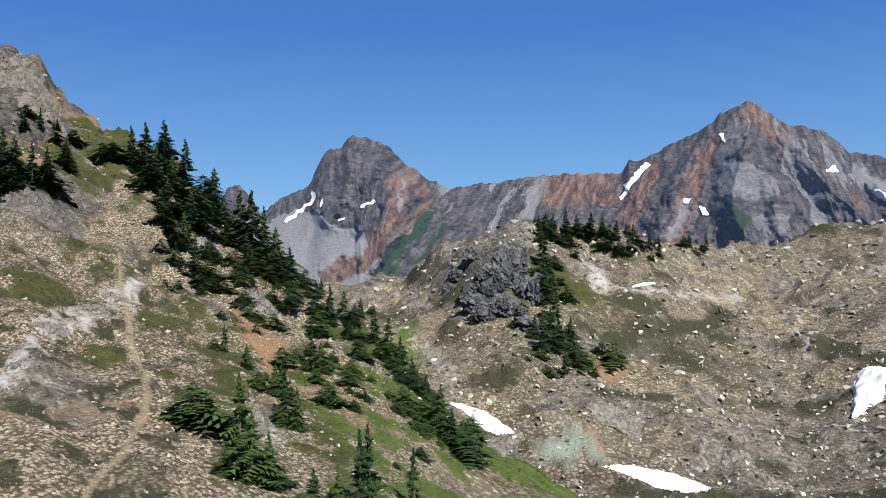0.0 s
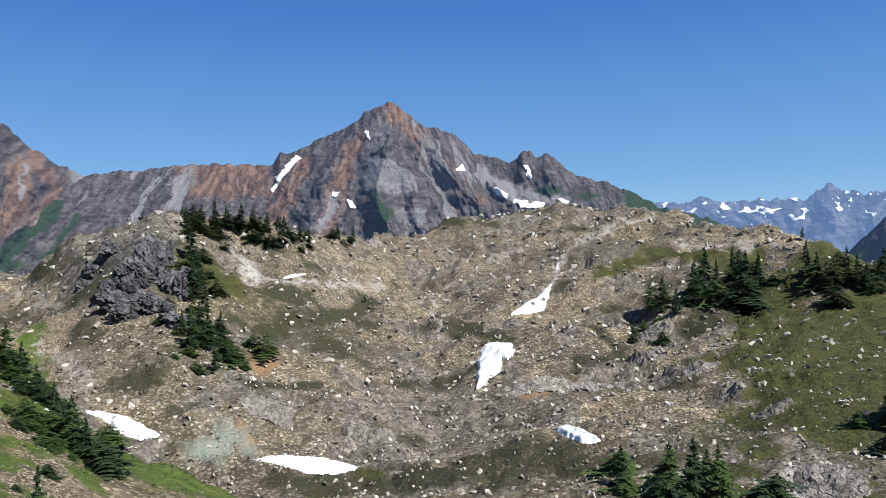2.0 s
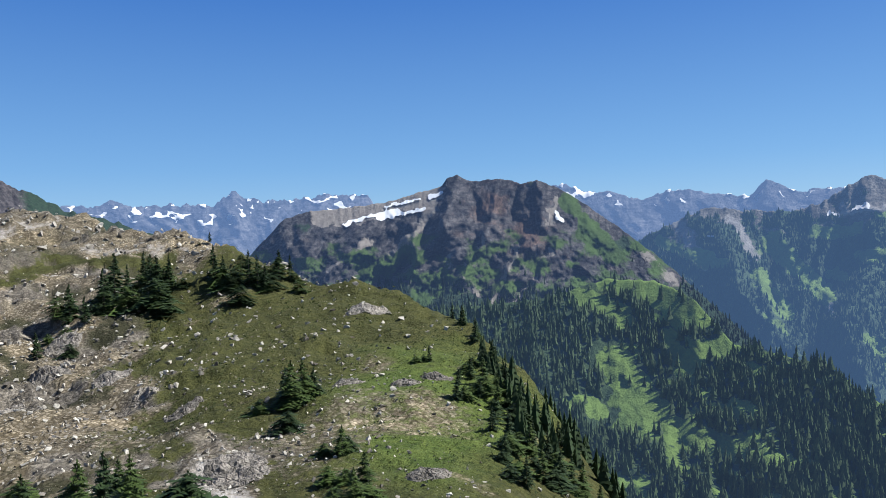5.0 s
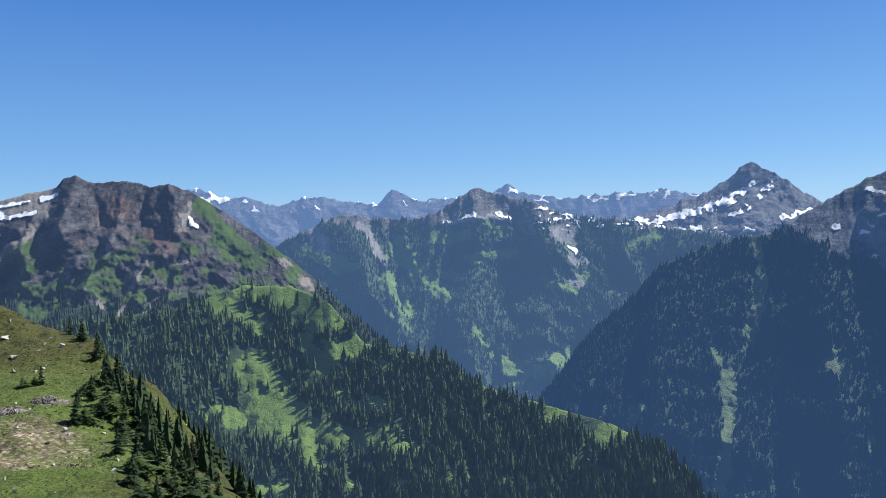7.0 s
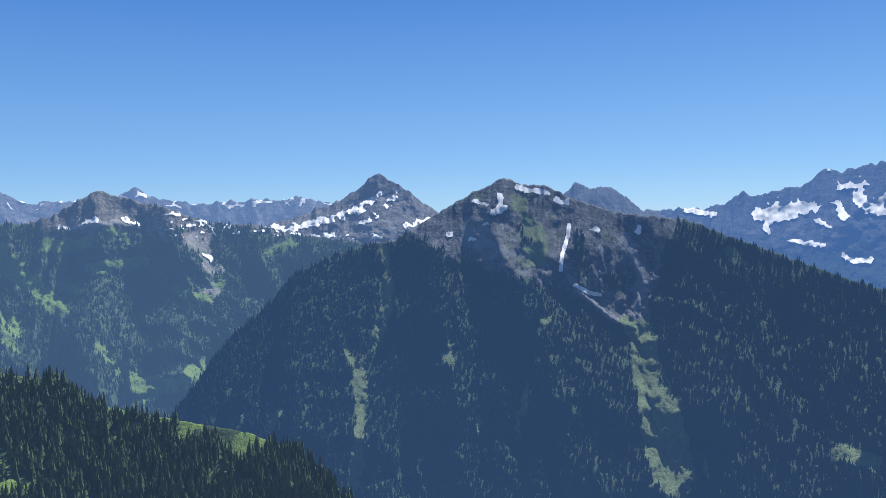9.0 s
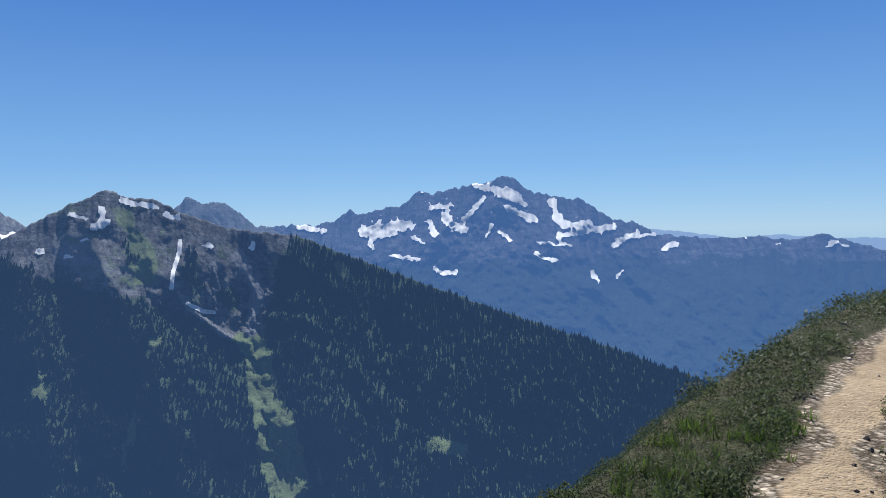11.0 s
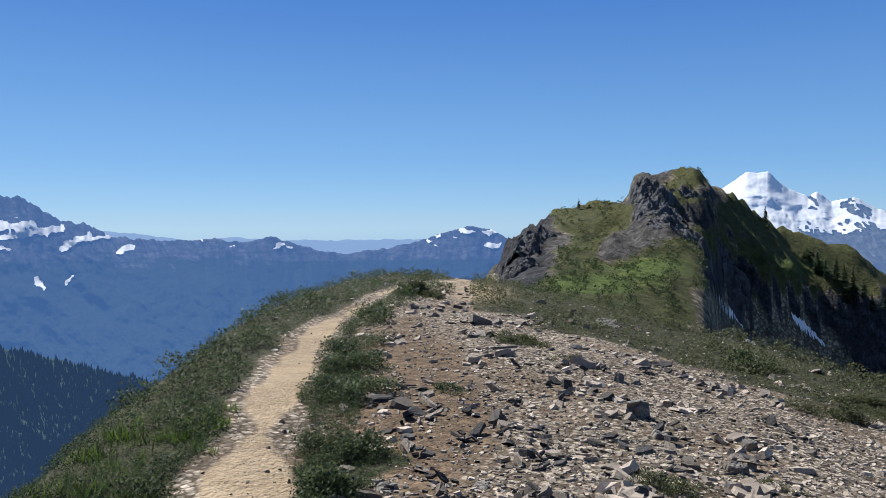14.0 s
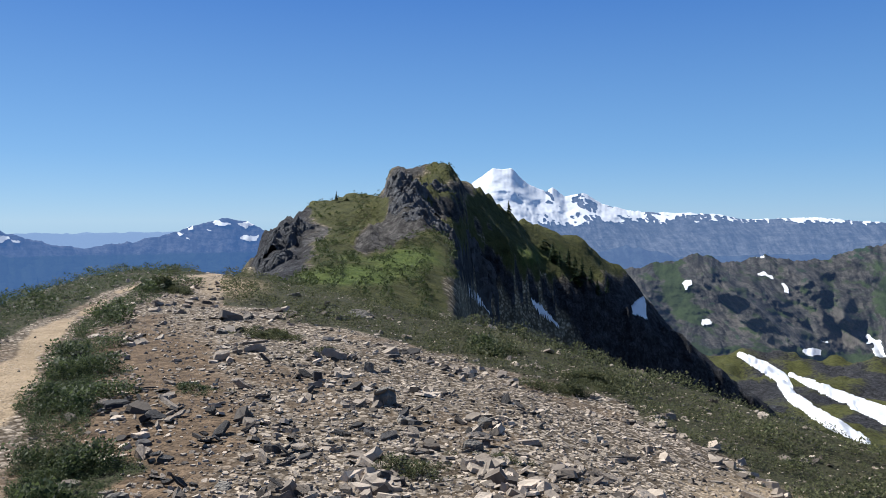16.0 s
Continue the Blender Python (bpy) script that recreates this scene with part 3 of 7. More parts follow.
    crag = 1.1 * blob(wa, we, -27, 3.9, 3.2, 1.1) + 1.2 * smooth(-24.5, -26, wa) * smooth(7.0, 8.5, we) + 0.9 * blob(wa, we, -12.4, -11.5, 0.9, 2.6) + 0.7 * blob(wa, we, -20.5, 0.8, 1.2, 1.2) + 0.8 * blob(wa, we, -16.4, -2.6, 0.9, 2.0) + 0.7 * blob(wa, we, -14.8, 2.0, 1.0, 1.2)
    rock = np.maximum(rock, left * crag)
    soil = stroke(wa, we, [(-14.4, -4.0), (-12.6, -6.4), (-11.6, -8.6)], 1.1) + 0.6 * stroke(wa, we, [(-30, -9), (-22, -10)], 0.7)
    rust = np.maximum(rust * (1 - here), left * (0.85 * soil + 0.55 * smooth(4.5, 6, we) * smooth(0.0, 0.3, fbm(x / 5, y / 5, 7.3, 4)) + 0.8 * stroke(wa, we, [(-14.9, -5.6), (-13.0, -6.5), (-11.0, -7.4)], 0.7) + 0.6 * stroke(wa, we, [(-9.4, -9.1), (-3.7, -12.5)], 0.9)))
    bare = stroke(wa, we, [(-30.5, -3.6), (-28, -3.8)], 0.8) + 0.8 * stroke(wa, we, [(-29.7, -7.6), (-26, -5.3), (-23, -2.6), (-20.2, -2.6)], 0.9) + 0.2 * smooth(-19, -22, wa) * smooth(-3, -6, we)
    grass = np.where(here, grass * (1 - 0.75 * np.clip(soil, 0, 1)) * (1 - np.clip(crag, 0, 1)) * (1 - np.clip(bare, 0, 1)) + left * (0.35 * blob(wa, we, -24.5, 0.8, 2.4, 0.9) + 0.28 * smooth(5.5, 6.5, we) * (1 - np.clip(crag, 0, 1))), grass)
    quartz = 1.2 * stroke(wa, we, [(-29.8, -6.2), (-27.5, -4.8), (-25.2, -3.4), (-23.1, -2.4), (-21.1, -2.1)], 0.75) + 0.8 * stroke(wa, we, [(-27.9, -11.4), (-24.6, -10.3), (-23.2, -10.1)], 0.4) + 0.7 * stroke(wa, we, [(-29.8, -8.4), (-27.9, -7.1)], 0.35) + 0.7 * stroke(wa, we, [(-13.4, -9.3), (-12.3, -12.5)], 0.7)
    white = np.maximum(white, left * quartz * (0.8 + 0.8 * fbm(x / 1.2, y / 1.2, 2.2, 4, 0.6)))
    grass = grass * (1 - 0.9 * np.clip(left * quartz, 0, 1))
    tufty = left * smooth(-12, -15, wa) * smooth(3, 0, we)
    heath = np.maximum(heath, tufty * 0.65 * smooth(0.05, 0.32, fbm(x / 2.2, y / 2.2, 3.9, 5, 0.6)))
    p = [polar(a, d, 0.0)[:2] for a, d in LEFT_TRAIL]
    best = np.full(np.shape(x), 1e6)
    for a, b in zip(p, p[1:]):
        e = b - a
        t = np.clip(((x - a[0]) * e[0] + (y - a[1]) * e[1]) / (e @ e), 0, 1)
        best = np.minimum(best, np.hypot(x - a[0] - t * e[0], y - a[1] - t * e[1]))
    dirt = np.maximum(dirt, 0.62 * (1 - smooth(0.08, 0.34, best + 0.12 * fbm(x / 2.5, y / 2.5, 5.2, 3))))
    grass = grass * smooth(0.2, 0.5, best)
    # near hill and its saddle
    nh = (az > 183) * (az < 232) * (r > 24) * (r < 140)
    there = nh > 0
    ne = np.full(np.shape(az), -90.0)
    if np.any(there):
        ne[there] = np.degrees(np.arctan2(land(az[there], r[there]) - EYE, r[there]))
    ha, he = az + 0.9 * fbm(x / 8, y / 8, 6.1, 5, 0.6), ne + 0.8 * fbm(x / 6, y / 6, 2.3, 5, 0.6)
    stone = 1.3 * stroke(ha, he, [(201.4, 4.2), (200.4, 2.4), (200.2, 0.6), (199.4, -0.8)], 0.95) + 1.3 * stroke(ha, he, [(204.0, 0.9), (202.4, 0.0), (200.6, -0.8), (198.4, -1.7)], 0.8)
    stone = stone + 1.4 * stroke(ha, he, [(190.6, -3.4), (191.4, -1.6), (193.0, 0.4)], 1.1) + 1.1 * stroke(ha, he, [(192.6, -3.6), (194.4, -1.0)], 0.6) + blob(ha, he, 205.2, 2.5, 0.9, 0.6) + 0.8 * stroke(ha, he, [(203.6, 1.6), (205.4, 0.0), (207, -0.6)], 0.35)
    wall = smooth(203.9, 205, ha) * smooth(0.25, -0.25, ne - np.interp(az, [203, 205.6, 208.5, 211, 214.2, 216.6, 219.8, 226], [-3.6, -1.9, -2.9, -4.3, -5.5, -7.1, -8.6, -12.4]) + 0.35 * fbm(x / 5, y / 5, 1.1, 4))
    wall = np.maximum(wall, 0.8 * smooth(203, 204.4, ha) * smooth(-3.8, -4.8, he))
    grass = np.where(there, nh * (1 - np.clip(wall, 0, 1)) * (0.95 + 0.5 * n - 1.1 * np.clip(stone, 0, 1)), grass)
    # sunlit parts of the near peak are painted in lighter grass
    lush_or_sunlit = np.maximum(lush_or_sunlit, nh * (1.1 * blob(ha, he, 196, -4.0, 3.4, 1.0) + 0.9 * blob(ha, he, 201.6, -2.9, 2.6, 1.1) + 0.5 * blob(ha, he, 211, -2.6, 4, 1.2)))
    rock = np.where(there, nh * np.maximum(wall, stone), rock)
    shale = nh * smooth(203.4, 204.6, ha) * smooth(0.3, -0.3, he - np.interp(az, [203, 204.3, 208, 211.8, 216, 226], [-4.0, -4.5, -5.3, -6.8, -10.4, -13])) * smooth(216, 213, az)
    rock = rock * (1 - shale)
    grass = np.maximum(grass, (az > 208) * (r > 135) * (r < 600) * (0.5 + 0.7 * n))
    rock = np.maximum(rock, (az > 208) * (r > 135) * (r < 600) * 0.9)
    # knoll
    kn = (r < 30) * (az > 80) * (az < 300)
    d = off_trail(az, r)
    side = az - np.interp(r, [q[1] for q in TRAIL], [q[0] for q in TRAIL])
    nn = fbm(x / 1.5, y / 1.5, 8.8, 4)
    green = kn * np.maximum((side < 0) * 1.0, 0.9 * (1 - smooth(0.5, 0.8, d + 0.6 * nn)) * smooth(13, 9, r))
    edge = np.interp(az, [188, 193, 198, 202, 208, 217, 225, 234], [15, 13.5, 12, 11.5, 11, 9.3, 7.8, 7])
    green = np.maximum(green, kn * (az > 188) * smooth(-0.8, 0.8, r - edge + 1.2 * nn))
    green = green * smooth(0.2, 0.5, d + 0.2 * nn) * smooth(1.1, 2.3, r + 1.2 * nn) * smooth(88, 108, az + 16 * nn)
    heath = np.maximum(np.where((kn > 0) | there, 0, heath), kn * green * 0.9)
    grass = np.where(kn > 0, 0.0, grass)
    rock = np.where(kn > 0, 0.15, rock)
    rust = np.where(kn > 0, 1.1 * blob(az, r, 184, 6.6, 6, 2.2) + 1.0 * blob(az, r, 183, 9.5, 4.5, 3.5) + 0.5 * smooth(0.1, 0.5, fbm(x / 1.2, y / 1.2, 3.3, 3)), rust)
    dirt = np.maximum(dirt, kn * (1 - smooth(0.07, 0.30, d + 0.2 * nn + 0.05 * smooth(8, 14, r))))
    dirt = np.maximum(dirt, kn * 0.7 * (blob(az, r, 188.5, 19, 3.5, 4) + blob(az, r, 226, 6.5, 8, 1.8)))
    return np.stack([grass, dirt, rock], -1), np.stack([heath, rust, lush_or_sunlit], -1), white


def build_ground():
    az = np.concatenate([np.arange(-60, -32, 1.0), np.arange(-32, 80, 0.25), np.arange(80, 140, 0.8), np.arange(140, 188, 0.45), np.arange(188, 233, 0.2), np.arange(233, 240, 0.5), np.arange(240, 300, 3.0)])
    r = np.concatenate([[0.02, 0.3, 0.8], np.geomspace(1.2, 330, 320), np.geomspace(350, 4900, 36)])
    A, R = np.meshgrid(az, r)
    Z = land(A, R)
    co = polar(A, R, Z).reshape(-1, 3)
    cover, kind, pale = ground_cover(A, R)
    # near-black tone paints shade on the near peak's wall; the rib stays lighter
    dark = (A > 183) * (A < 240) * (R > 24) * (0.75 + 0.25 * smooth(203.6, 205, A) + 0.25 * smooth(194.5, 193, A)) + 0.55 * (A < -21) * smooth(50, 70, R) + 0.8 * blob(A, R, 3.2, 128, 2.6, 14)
    silt = 1.1 * blob(A, R, 9.2, 74, 2.7, 4.5)
    silt = silt * (0.75 + 0.9 * fbm(A * 0.8, R / 4, 5.5, 4))
    fine = np.stack([np.maximum.reduce([(R < 30) * smooth(80, 100, A) * smooth(299, 270, A), smooth(14, 8, R), 0.45 * smooth(42, 14, R)]), smooth(3, -2, A) * (R > 8) * (R < 125), 0 * R], -1)
    band = [spot(a, e) for a, e in ((-31, -8.6), (-29.7, -7.7), (-26, -5.4), (-23, -2.8), (-20, -2.6))]
    white = np.exp(-((R - np.interp(A, [q[0] for q in band], [q[1] for q in band])) / (1.0 + 0.05 * R)) ** 2) * smooth(-19.5, -21.5, A) * (0.75 + 1.1 * fbm(A * 0.9, R / 3, 2.2, 4))
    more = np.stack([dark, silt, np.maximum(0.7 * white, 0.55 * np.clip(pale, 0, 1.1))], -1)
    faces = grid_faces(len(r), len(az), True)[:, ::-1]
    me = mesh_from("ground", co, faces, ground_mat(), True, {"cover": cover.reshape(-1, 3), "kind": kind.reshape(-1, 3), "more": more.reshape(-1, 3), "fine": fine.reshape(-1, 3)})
    valley = Mat("hazed_valley_forest", 0.95, 0.1)
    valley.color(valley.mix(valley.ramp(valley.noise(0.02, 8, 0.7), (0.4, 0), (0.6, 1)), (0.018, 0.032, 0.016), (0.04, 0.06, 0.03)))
    # a blue emission paints haze over the valley floor beyond 600 m
    me.materials.append(valley.haze_glow(0.72, (0.075, 0.17, 0.42)).m)
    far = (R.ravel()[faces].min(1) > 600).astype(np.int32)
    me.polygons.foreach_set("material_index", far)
    tagged(new("ground", me), "stony alpine ridge ground with grass, scree and a worn path", "ground", kind="structure")
    return az, r, Z


GROUND = build_ground()


def ground_height(a, d):
    """Height of the ground's surface between its grid points."""
    az, r, Z = GROUND
    j, i = np.clip(np.searchsorted(az, wrap(a)) - 1, 0, len(az) - 2), np.clip(np.searchsorted(r, d) - 1, 0, len(r) - 2)
    u, v = (wrap(a) - az[j]) / (az[j + 1] - az[j]), (d - r[i]) / (r[i + 1] - r[i])
    return Z[i, j] * (1 - u) * (1 - v) + Z[i, j + 1] * u * (1 - v) + Z[i + 1, j] * (1 - u) * v + Z[i + 1, j + 1] * u * v


def patches(mask):
    """The connected pieces of a mask on a grid, as lists of flat indices."""
    rows, cols = mask.shape
    todo, out = set(np.flatnonzero(mask).tolist()), []
    while todo:
        stack, piece = [todo.pop()], []
        while stack:
            q = stack.pop()
            piece.append(q)
            i, j = divmod(q, cols)
            for ii, jj in ((i - 1, j), (i + 1, j), (i, j - 1), (i, j + 1)):
                k = ii * cols + jj
                if 0 <= ii < rows and 0 <= jj < cols and k in todo:
                    todo.discard(k)
                    stack.append(k)
        out.append(sorted(piece))
    return sorted(out, key=len, reverse=True)


def snow_part(ob, co, quads, material):
    used, local = np.unique(quads, return_inverse=True)
    return part("snowfield", mesh_from("snowfield", co[used], local.reshape(-1, 4), material), ob, "patch of old white snow")


def massif(name, label, keys, material, cover, gully=2.2, depth=0.3, jag=0.25, step=0.14, rows=110, seed=0.0, bend=0.9, lean=0.8, snowy=True, swirl=0.9, slant=None, spurs=(), relief=1.0, speck=(4.0, 5.0, 0.32)):
    """A mountain: its crest and foot as (bearing, foot distance, foot angle, crest distance, crest angle), cut by gullies."""
    k = np.array(keys, float)
    az = np.arange(k[0, 0], k[-1, 0], step)
    rf, ef, rc, ec = (np.interp(az, k[:, 0], k[:, i]) for i in (1, 2, 3, 4))
    n = int(2.0 / step)
    flow = np.gradient(np.convolve(np.pad(ec, n, mode="edge"), np.ones(2 * n + 1) / (2 * n + 1), mode="valid"), az)
    crag = fbm(az * 1.3 + seed, seed, 0, 6, 0.6) + 0.6 * (ridged(az * 0.9 + seed, seed, 0.5, 5) - 0.6)
    n = int(0.7 / step)
    calm = np.convolve(np.pad(ec, n, mode="edge"), np.ones(2 * n + 1) / (2 * n + 1), mode="valid")
    ec = ec + jag * crag
    s = np.concatenate([np.linspace(0, 1, rows), [1.04, 1.15, 1.4]])
    S, A = np.meshgrid(s, az, indexing="ij")
    front = np.clip(S, 0, 1)
    E = ef + (calm - ef) * front ** bend + (ec - calm) * front ** 6
    R = rf + (rc - rf) * front
    # ribs and gullies run down the fall line of the crest
    U = A + lean * (1 - front) * (flow + 0.30 * np.sin(A * 0.33 + seed)) * (ec - ef) + 1.1 * fbm(A * 0.2, E * 0.25, seed, 4)
    if slant:
        lean_ = np.interp(A, [q[0] for q in slant], [q[1] for q in slant])
        U = A + lean_ * (calm - E) + 0.5 * fbm(A * 0.35, E * 0.4, seed, 4)
    w = gully * 0.16
    size = np.radians(1 / w) * rc.mean()
    v = E * swirl / max(3.0, float((ec - ef).mean()))
    cut = 0.6 * ridged(U * w, v, seed, 2) + 0.27 * ridged(U * w * 3.3, v * 3, seed + 4, 3, 0.5) + 0.13 * ridged(U * w * 9, v * 8, seed + 9, 3)
    rough = fbm(A * 0.7, E * 1.1, seed + 8, 6, 0.6)
    knobs = fbm(A * 1.3 + 0.8 * E, E * 1.5 - 0.5 * A, seed + 5, 6, 0.55)
    spur_ = ridged(U * w * 0.45, v * 0.5, seed + 6, 3)
    fade = np.minimum(1, 0.15 + 3.0 * (1 - front)) * smooth(0, 0.08, front)
    c, kd = cover(A, E, front, cut, rough)
    fade = fade * (1 - 0.8 * np.clip(kd[0], 0, 1))
    wa, we = A + 0.35 * fbm(A * 0.7, E * 0.7, seed + 1, 4), E + 0.3 * fbm(A * 0.7, E * 0.7, seed + 12, 4)
    for line, wide, high in spurs:
        R = R - relief * high * np.maximum(0, 1 - gap(wa, we, line) / wide) ** 1.15 * np.minimum(1, 0.1 + 3.5 * (1 - front)) * smooth(0, 0.06 if high > 0 else 0.4, front)
    R = R + (size * depth * (1.2 * (0.62 - cut) + 2.6 * (0.62 - spur_)) + np.radians(0.8) * rc * 0.85 * depth * knobs) * fade
    Z = EYE + R * np.tan(np.radians(E))
    behind = np.maximum(S - 1, 0)
    R = R + behind * (rc - rf)
    Z = Z - behind * 1.1 * (rc - rf)
    streak = 0.5 + 0.7 * fbm(U * 3.0, E * 0.8, seed + 3, 6, 0.75) + 0.35 * (cut - 0.6) + 0.2 * knobs
    c, kd = np.stack(np.broadcast_arrays(*c), -1), np.stack(np.broadcast_arrays(kd[0], kd[1], streak), -1)
    co, faces = polar(A, R, Z).reshape(-1, 3), grid_faces(len(s), len(az))[:, ::-1]
    me = mesh_from(name, co, faces, material, True, {"cover": c.reshape(-1, 3), "kind": kd.reshape(-1, 3)})
    ob = tagged(new(name, me), label, "mountain", "mountains round the ridge")
    snow = (c[..., 0] + speck[2] * fbm((U if speck[2] > 0.4 else A) * speck[0], E * speck[1], seed + 2, 4, 0.65)).ravel()
    inside = snow > 0.45
    white = inside[faces].sum(1) > 0
    if snowy and white.any():
        haze, haze_glow = HAZE_OF[material.name]
        # the snow takes part of the mountain's painted haze glow
        snow_m = snow_mat("hazed_old_snow", haze * 0.4, haze_glow, 0.02)
        toward = co / np.linalg.norm(co, axis=1)[:, None]
        lift = co - toward * 0.0016 * rc.mean() + np.array([0, 0, 0.0006 * rc.mean()])
        # corners beyond the edge slide onto it
        q, n_in, p_in, v_in = faces[white], np.zeros(len(co)), np.zeros((len(co), 3)), np.zeros(len(co))
        hit = inside[q]
        for i in range(4):
            for j in range(4):
                np.add.at(n_in, q[:, i], hit[:, j])
                np.add.at(v_in, q[:, i], hit[:, j] * snow[q[:, j]])
                np.add.at(p_in, q[:, i], hit[:, j][:, None] * lift[q[:, j]])
        out = ~inside & (n_in > 0)
        mean_p, mean_v = p_in[out] / n_in[out][:, None], v_in[out] / n_in[out]
        t = np.clip((0.45 - snow[out]) / (mean_v - snow[out]), 0, 0.97)
        lift[out] += t[:, None] * (mean_p - lift[out])
        rest = []
        for piece in patches(white.reshape(len(s) - 1, len(az) - 1)):
            if len(piece) < 10 or len(ob.children) >= 36:
                rest.extend(piece)
            else:
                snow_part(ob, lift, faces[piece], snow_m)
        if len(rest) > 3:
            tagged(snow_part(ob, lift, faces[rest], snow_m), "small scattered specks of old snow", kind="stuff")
    return ob, (az, s, A, R, Z, c, kd)


def crest(points, rf, ef, rc):
    """Keys with one foot and one distance along the whole crest."""
    return [(a, rf, ef, rc, e) for a, e in points]


# ---- mountains, far to near ----

def wander(A, E, much=0.3, often=1.1, seed=0.0):
    """Bearing and height shifted to and fro, so that edges run unevenly."""
    return A + much * fbm(A * often, E * often, seed + 1.5, 5, 0.6), E + 0.7 * much * fbm(A * often, E * often, seed + 7.5, 5, 0.6)


def plain_cover(snow_lo=9.0, snow_amt=0.0):
    def f(A, E, s, cut, rough):
        z = np.zeros_like(A)
        sn = snow_amt * smooth(0.0, 0.5, fbm(A * 1.7, E * 2.5, 3.3, 4)) * smooth(snow_lo, snow_lo + 0.6, E)
        return (sn, z, z), (z, z + 0.0, z)
    return f


haze_mat = mountain_mat("hazy_hills", (0.10, 0.11, 0.12), (0.14, 0.15, 0.16), haze=0.86, haze_glow=(0.30, 0.46, 0.76), scale=0.004)
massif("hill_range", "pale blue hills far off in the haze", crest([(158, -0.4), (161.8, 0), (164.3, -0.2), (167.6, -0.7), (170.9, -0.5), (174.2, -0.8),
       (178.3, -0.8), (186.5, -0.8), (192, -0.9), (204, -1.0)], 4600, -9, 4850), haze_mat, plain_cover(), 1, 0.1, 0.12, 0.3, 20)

far_mat = mountain_mat("hazed_far_rock", (0.13, 0.125, 0.12), (0.26, 0.25, 0.24), haze=0.55, scale=0.006, haze_glow=(0.20, 0.34, 0.66))
massif("mountain_range", "far jagged range under painted blue haze with snow patches", crest([(36, 1.2), (39.1, 2.0), (41.5, 2.4), (42.5, 2.1), (43.6, 2.6), (44.6, 2.2), (48.6, 2.2),
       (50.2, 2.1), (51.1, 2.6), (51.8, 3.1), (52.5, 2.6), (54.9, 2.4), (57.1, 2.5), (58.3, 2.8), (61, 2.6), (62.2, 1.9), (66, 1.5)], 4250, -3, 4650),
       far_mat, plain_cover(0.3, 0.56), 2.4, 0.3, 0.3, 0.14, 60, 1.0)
massif("mountain_range", "far range with pointed peaks and snow under painted blue haze", crest([(70, 2.6), (75.9, 2.9), (77.4, 2.3), (79.6, 2.2), (81.1, 1.6), (83.1, 2.2), (84.7, 2.1),
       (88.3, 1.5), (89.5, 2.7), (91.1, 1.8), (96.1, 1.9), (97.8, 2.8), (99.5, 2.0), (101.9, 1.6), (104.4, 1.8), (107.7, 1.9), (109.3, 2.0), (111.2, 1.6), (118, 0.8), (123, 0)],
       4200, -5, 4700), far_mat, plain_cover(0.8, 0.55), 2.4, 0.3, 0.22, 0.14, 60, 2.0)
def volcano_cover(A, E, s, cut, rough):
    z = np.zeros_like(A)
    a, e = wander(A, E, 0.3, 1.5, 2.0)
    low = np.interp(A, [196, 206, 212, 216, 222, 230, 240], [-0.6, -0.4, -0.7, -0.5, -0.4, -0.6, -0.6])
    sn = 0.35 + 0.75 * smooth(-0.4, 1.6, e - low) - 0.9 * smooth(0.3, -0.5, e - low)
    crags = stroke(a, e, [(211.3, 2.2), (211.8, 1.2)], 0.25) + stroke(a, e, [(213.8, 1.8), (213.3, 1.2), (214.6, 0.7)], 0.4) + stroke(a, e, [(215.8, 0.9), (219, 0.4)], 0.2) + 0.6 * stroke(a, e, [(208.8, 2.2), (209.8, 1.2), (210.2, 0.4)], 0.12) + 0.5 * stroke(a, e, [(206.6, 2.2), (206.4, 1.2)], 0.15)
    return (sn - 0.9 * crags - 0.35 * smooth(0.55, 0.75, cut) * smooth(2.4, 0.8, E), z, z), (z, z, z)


volcano_mat = mountain_mat("glaciated_rock", (0.10, 0.10, 0.11), (0.2, 0.2, 0.2), haze=0.52, scale=0.006, haze_glow=(0.15, 0.28, 0.56))
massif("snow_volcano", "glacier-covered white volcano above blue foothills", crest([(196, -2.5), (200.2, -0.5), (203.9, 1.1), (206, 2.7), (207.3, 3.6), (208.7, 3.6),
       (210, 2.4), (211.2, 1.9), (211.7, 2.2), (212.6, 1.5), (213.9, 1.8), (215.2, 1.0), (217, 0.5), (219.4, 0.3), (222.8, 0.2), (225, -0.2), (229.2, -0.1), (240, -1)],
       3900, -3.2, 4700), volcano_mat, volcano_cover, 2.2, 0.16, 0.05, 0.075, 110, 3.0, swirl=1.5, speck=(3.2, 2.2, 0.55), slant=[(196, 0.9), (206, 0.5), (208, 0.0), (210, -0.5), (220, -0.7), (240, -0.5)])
low_mat = mountain_mat("hazed_foothills", (0.06, 0.08, 0.07), (0.09, 0.11, 0.1), haze=0.62, scale=0.006, haze_glow=(0.14, 0.25, 0.52))
massif("hill_range", "low dark forested foothills under painted blue haze", crest([(205, -2.6), (210, -2.5), (215, -2.5), (217, -2.0), (219, -2.4), (220.5, -2.8), (224.3, -2.7), (232, -2.4), (242, -2.6)],
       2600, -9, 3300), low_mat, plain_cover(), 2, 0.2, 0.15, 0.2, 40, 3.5)


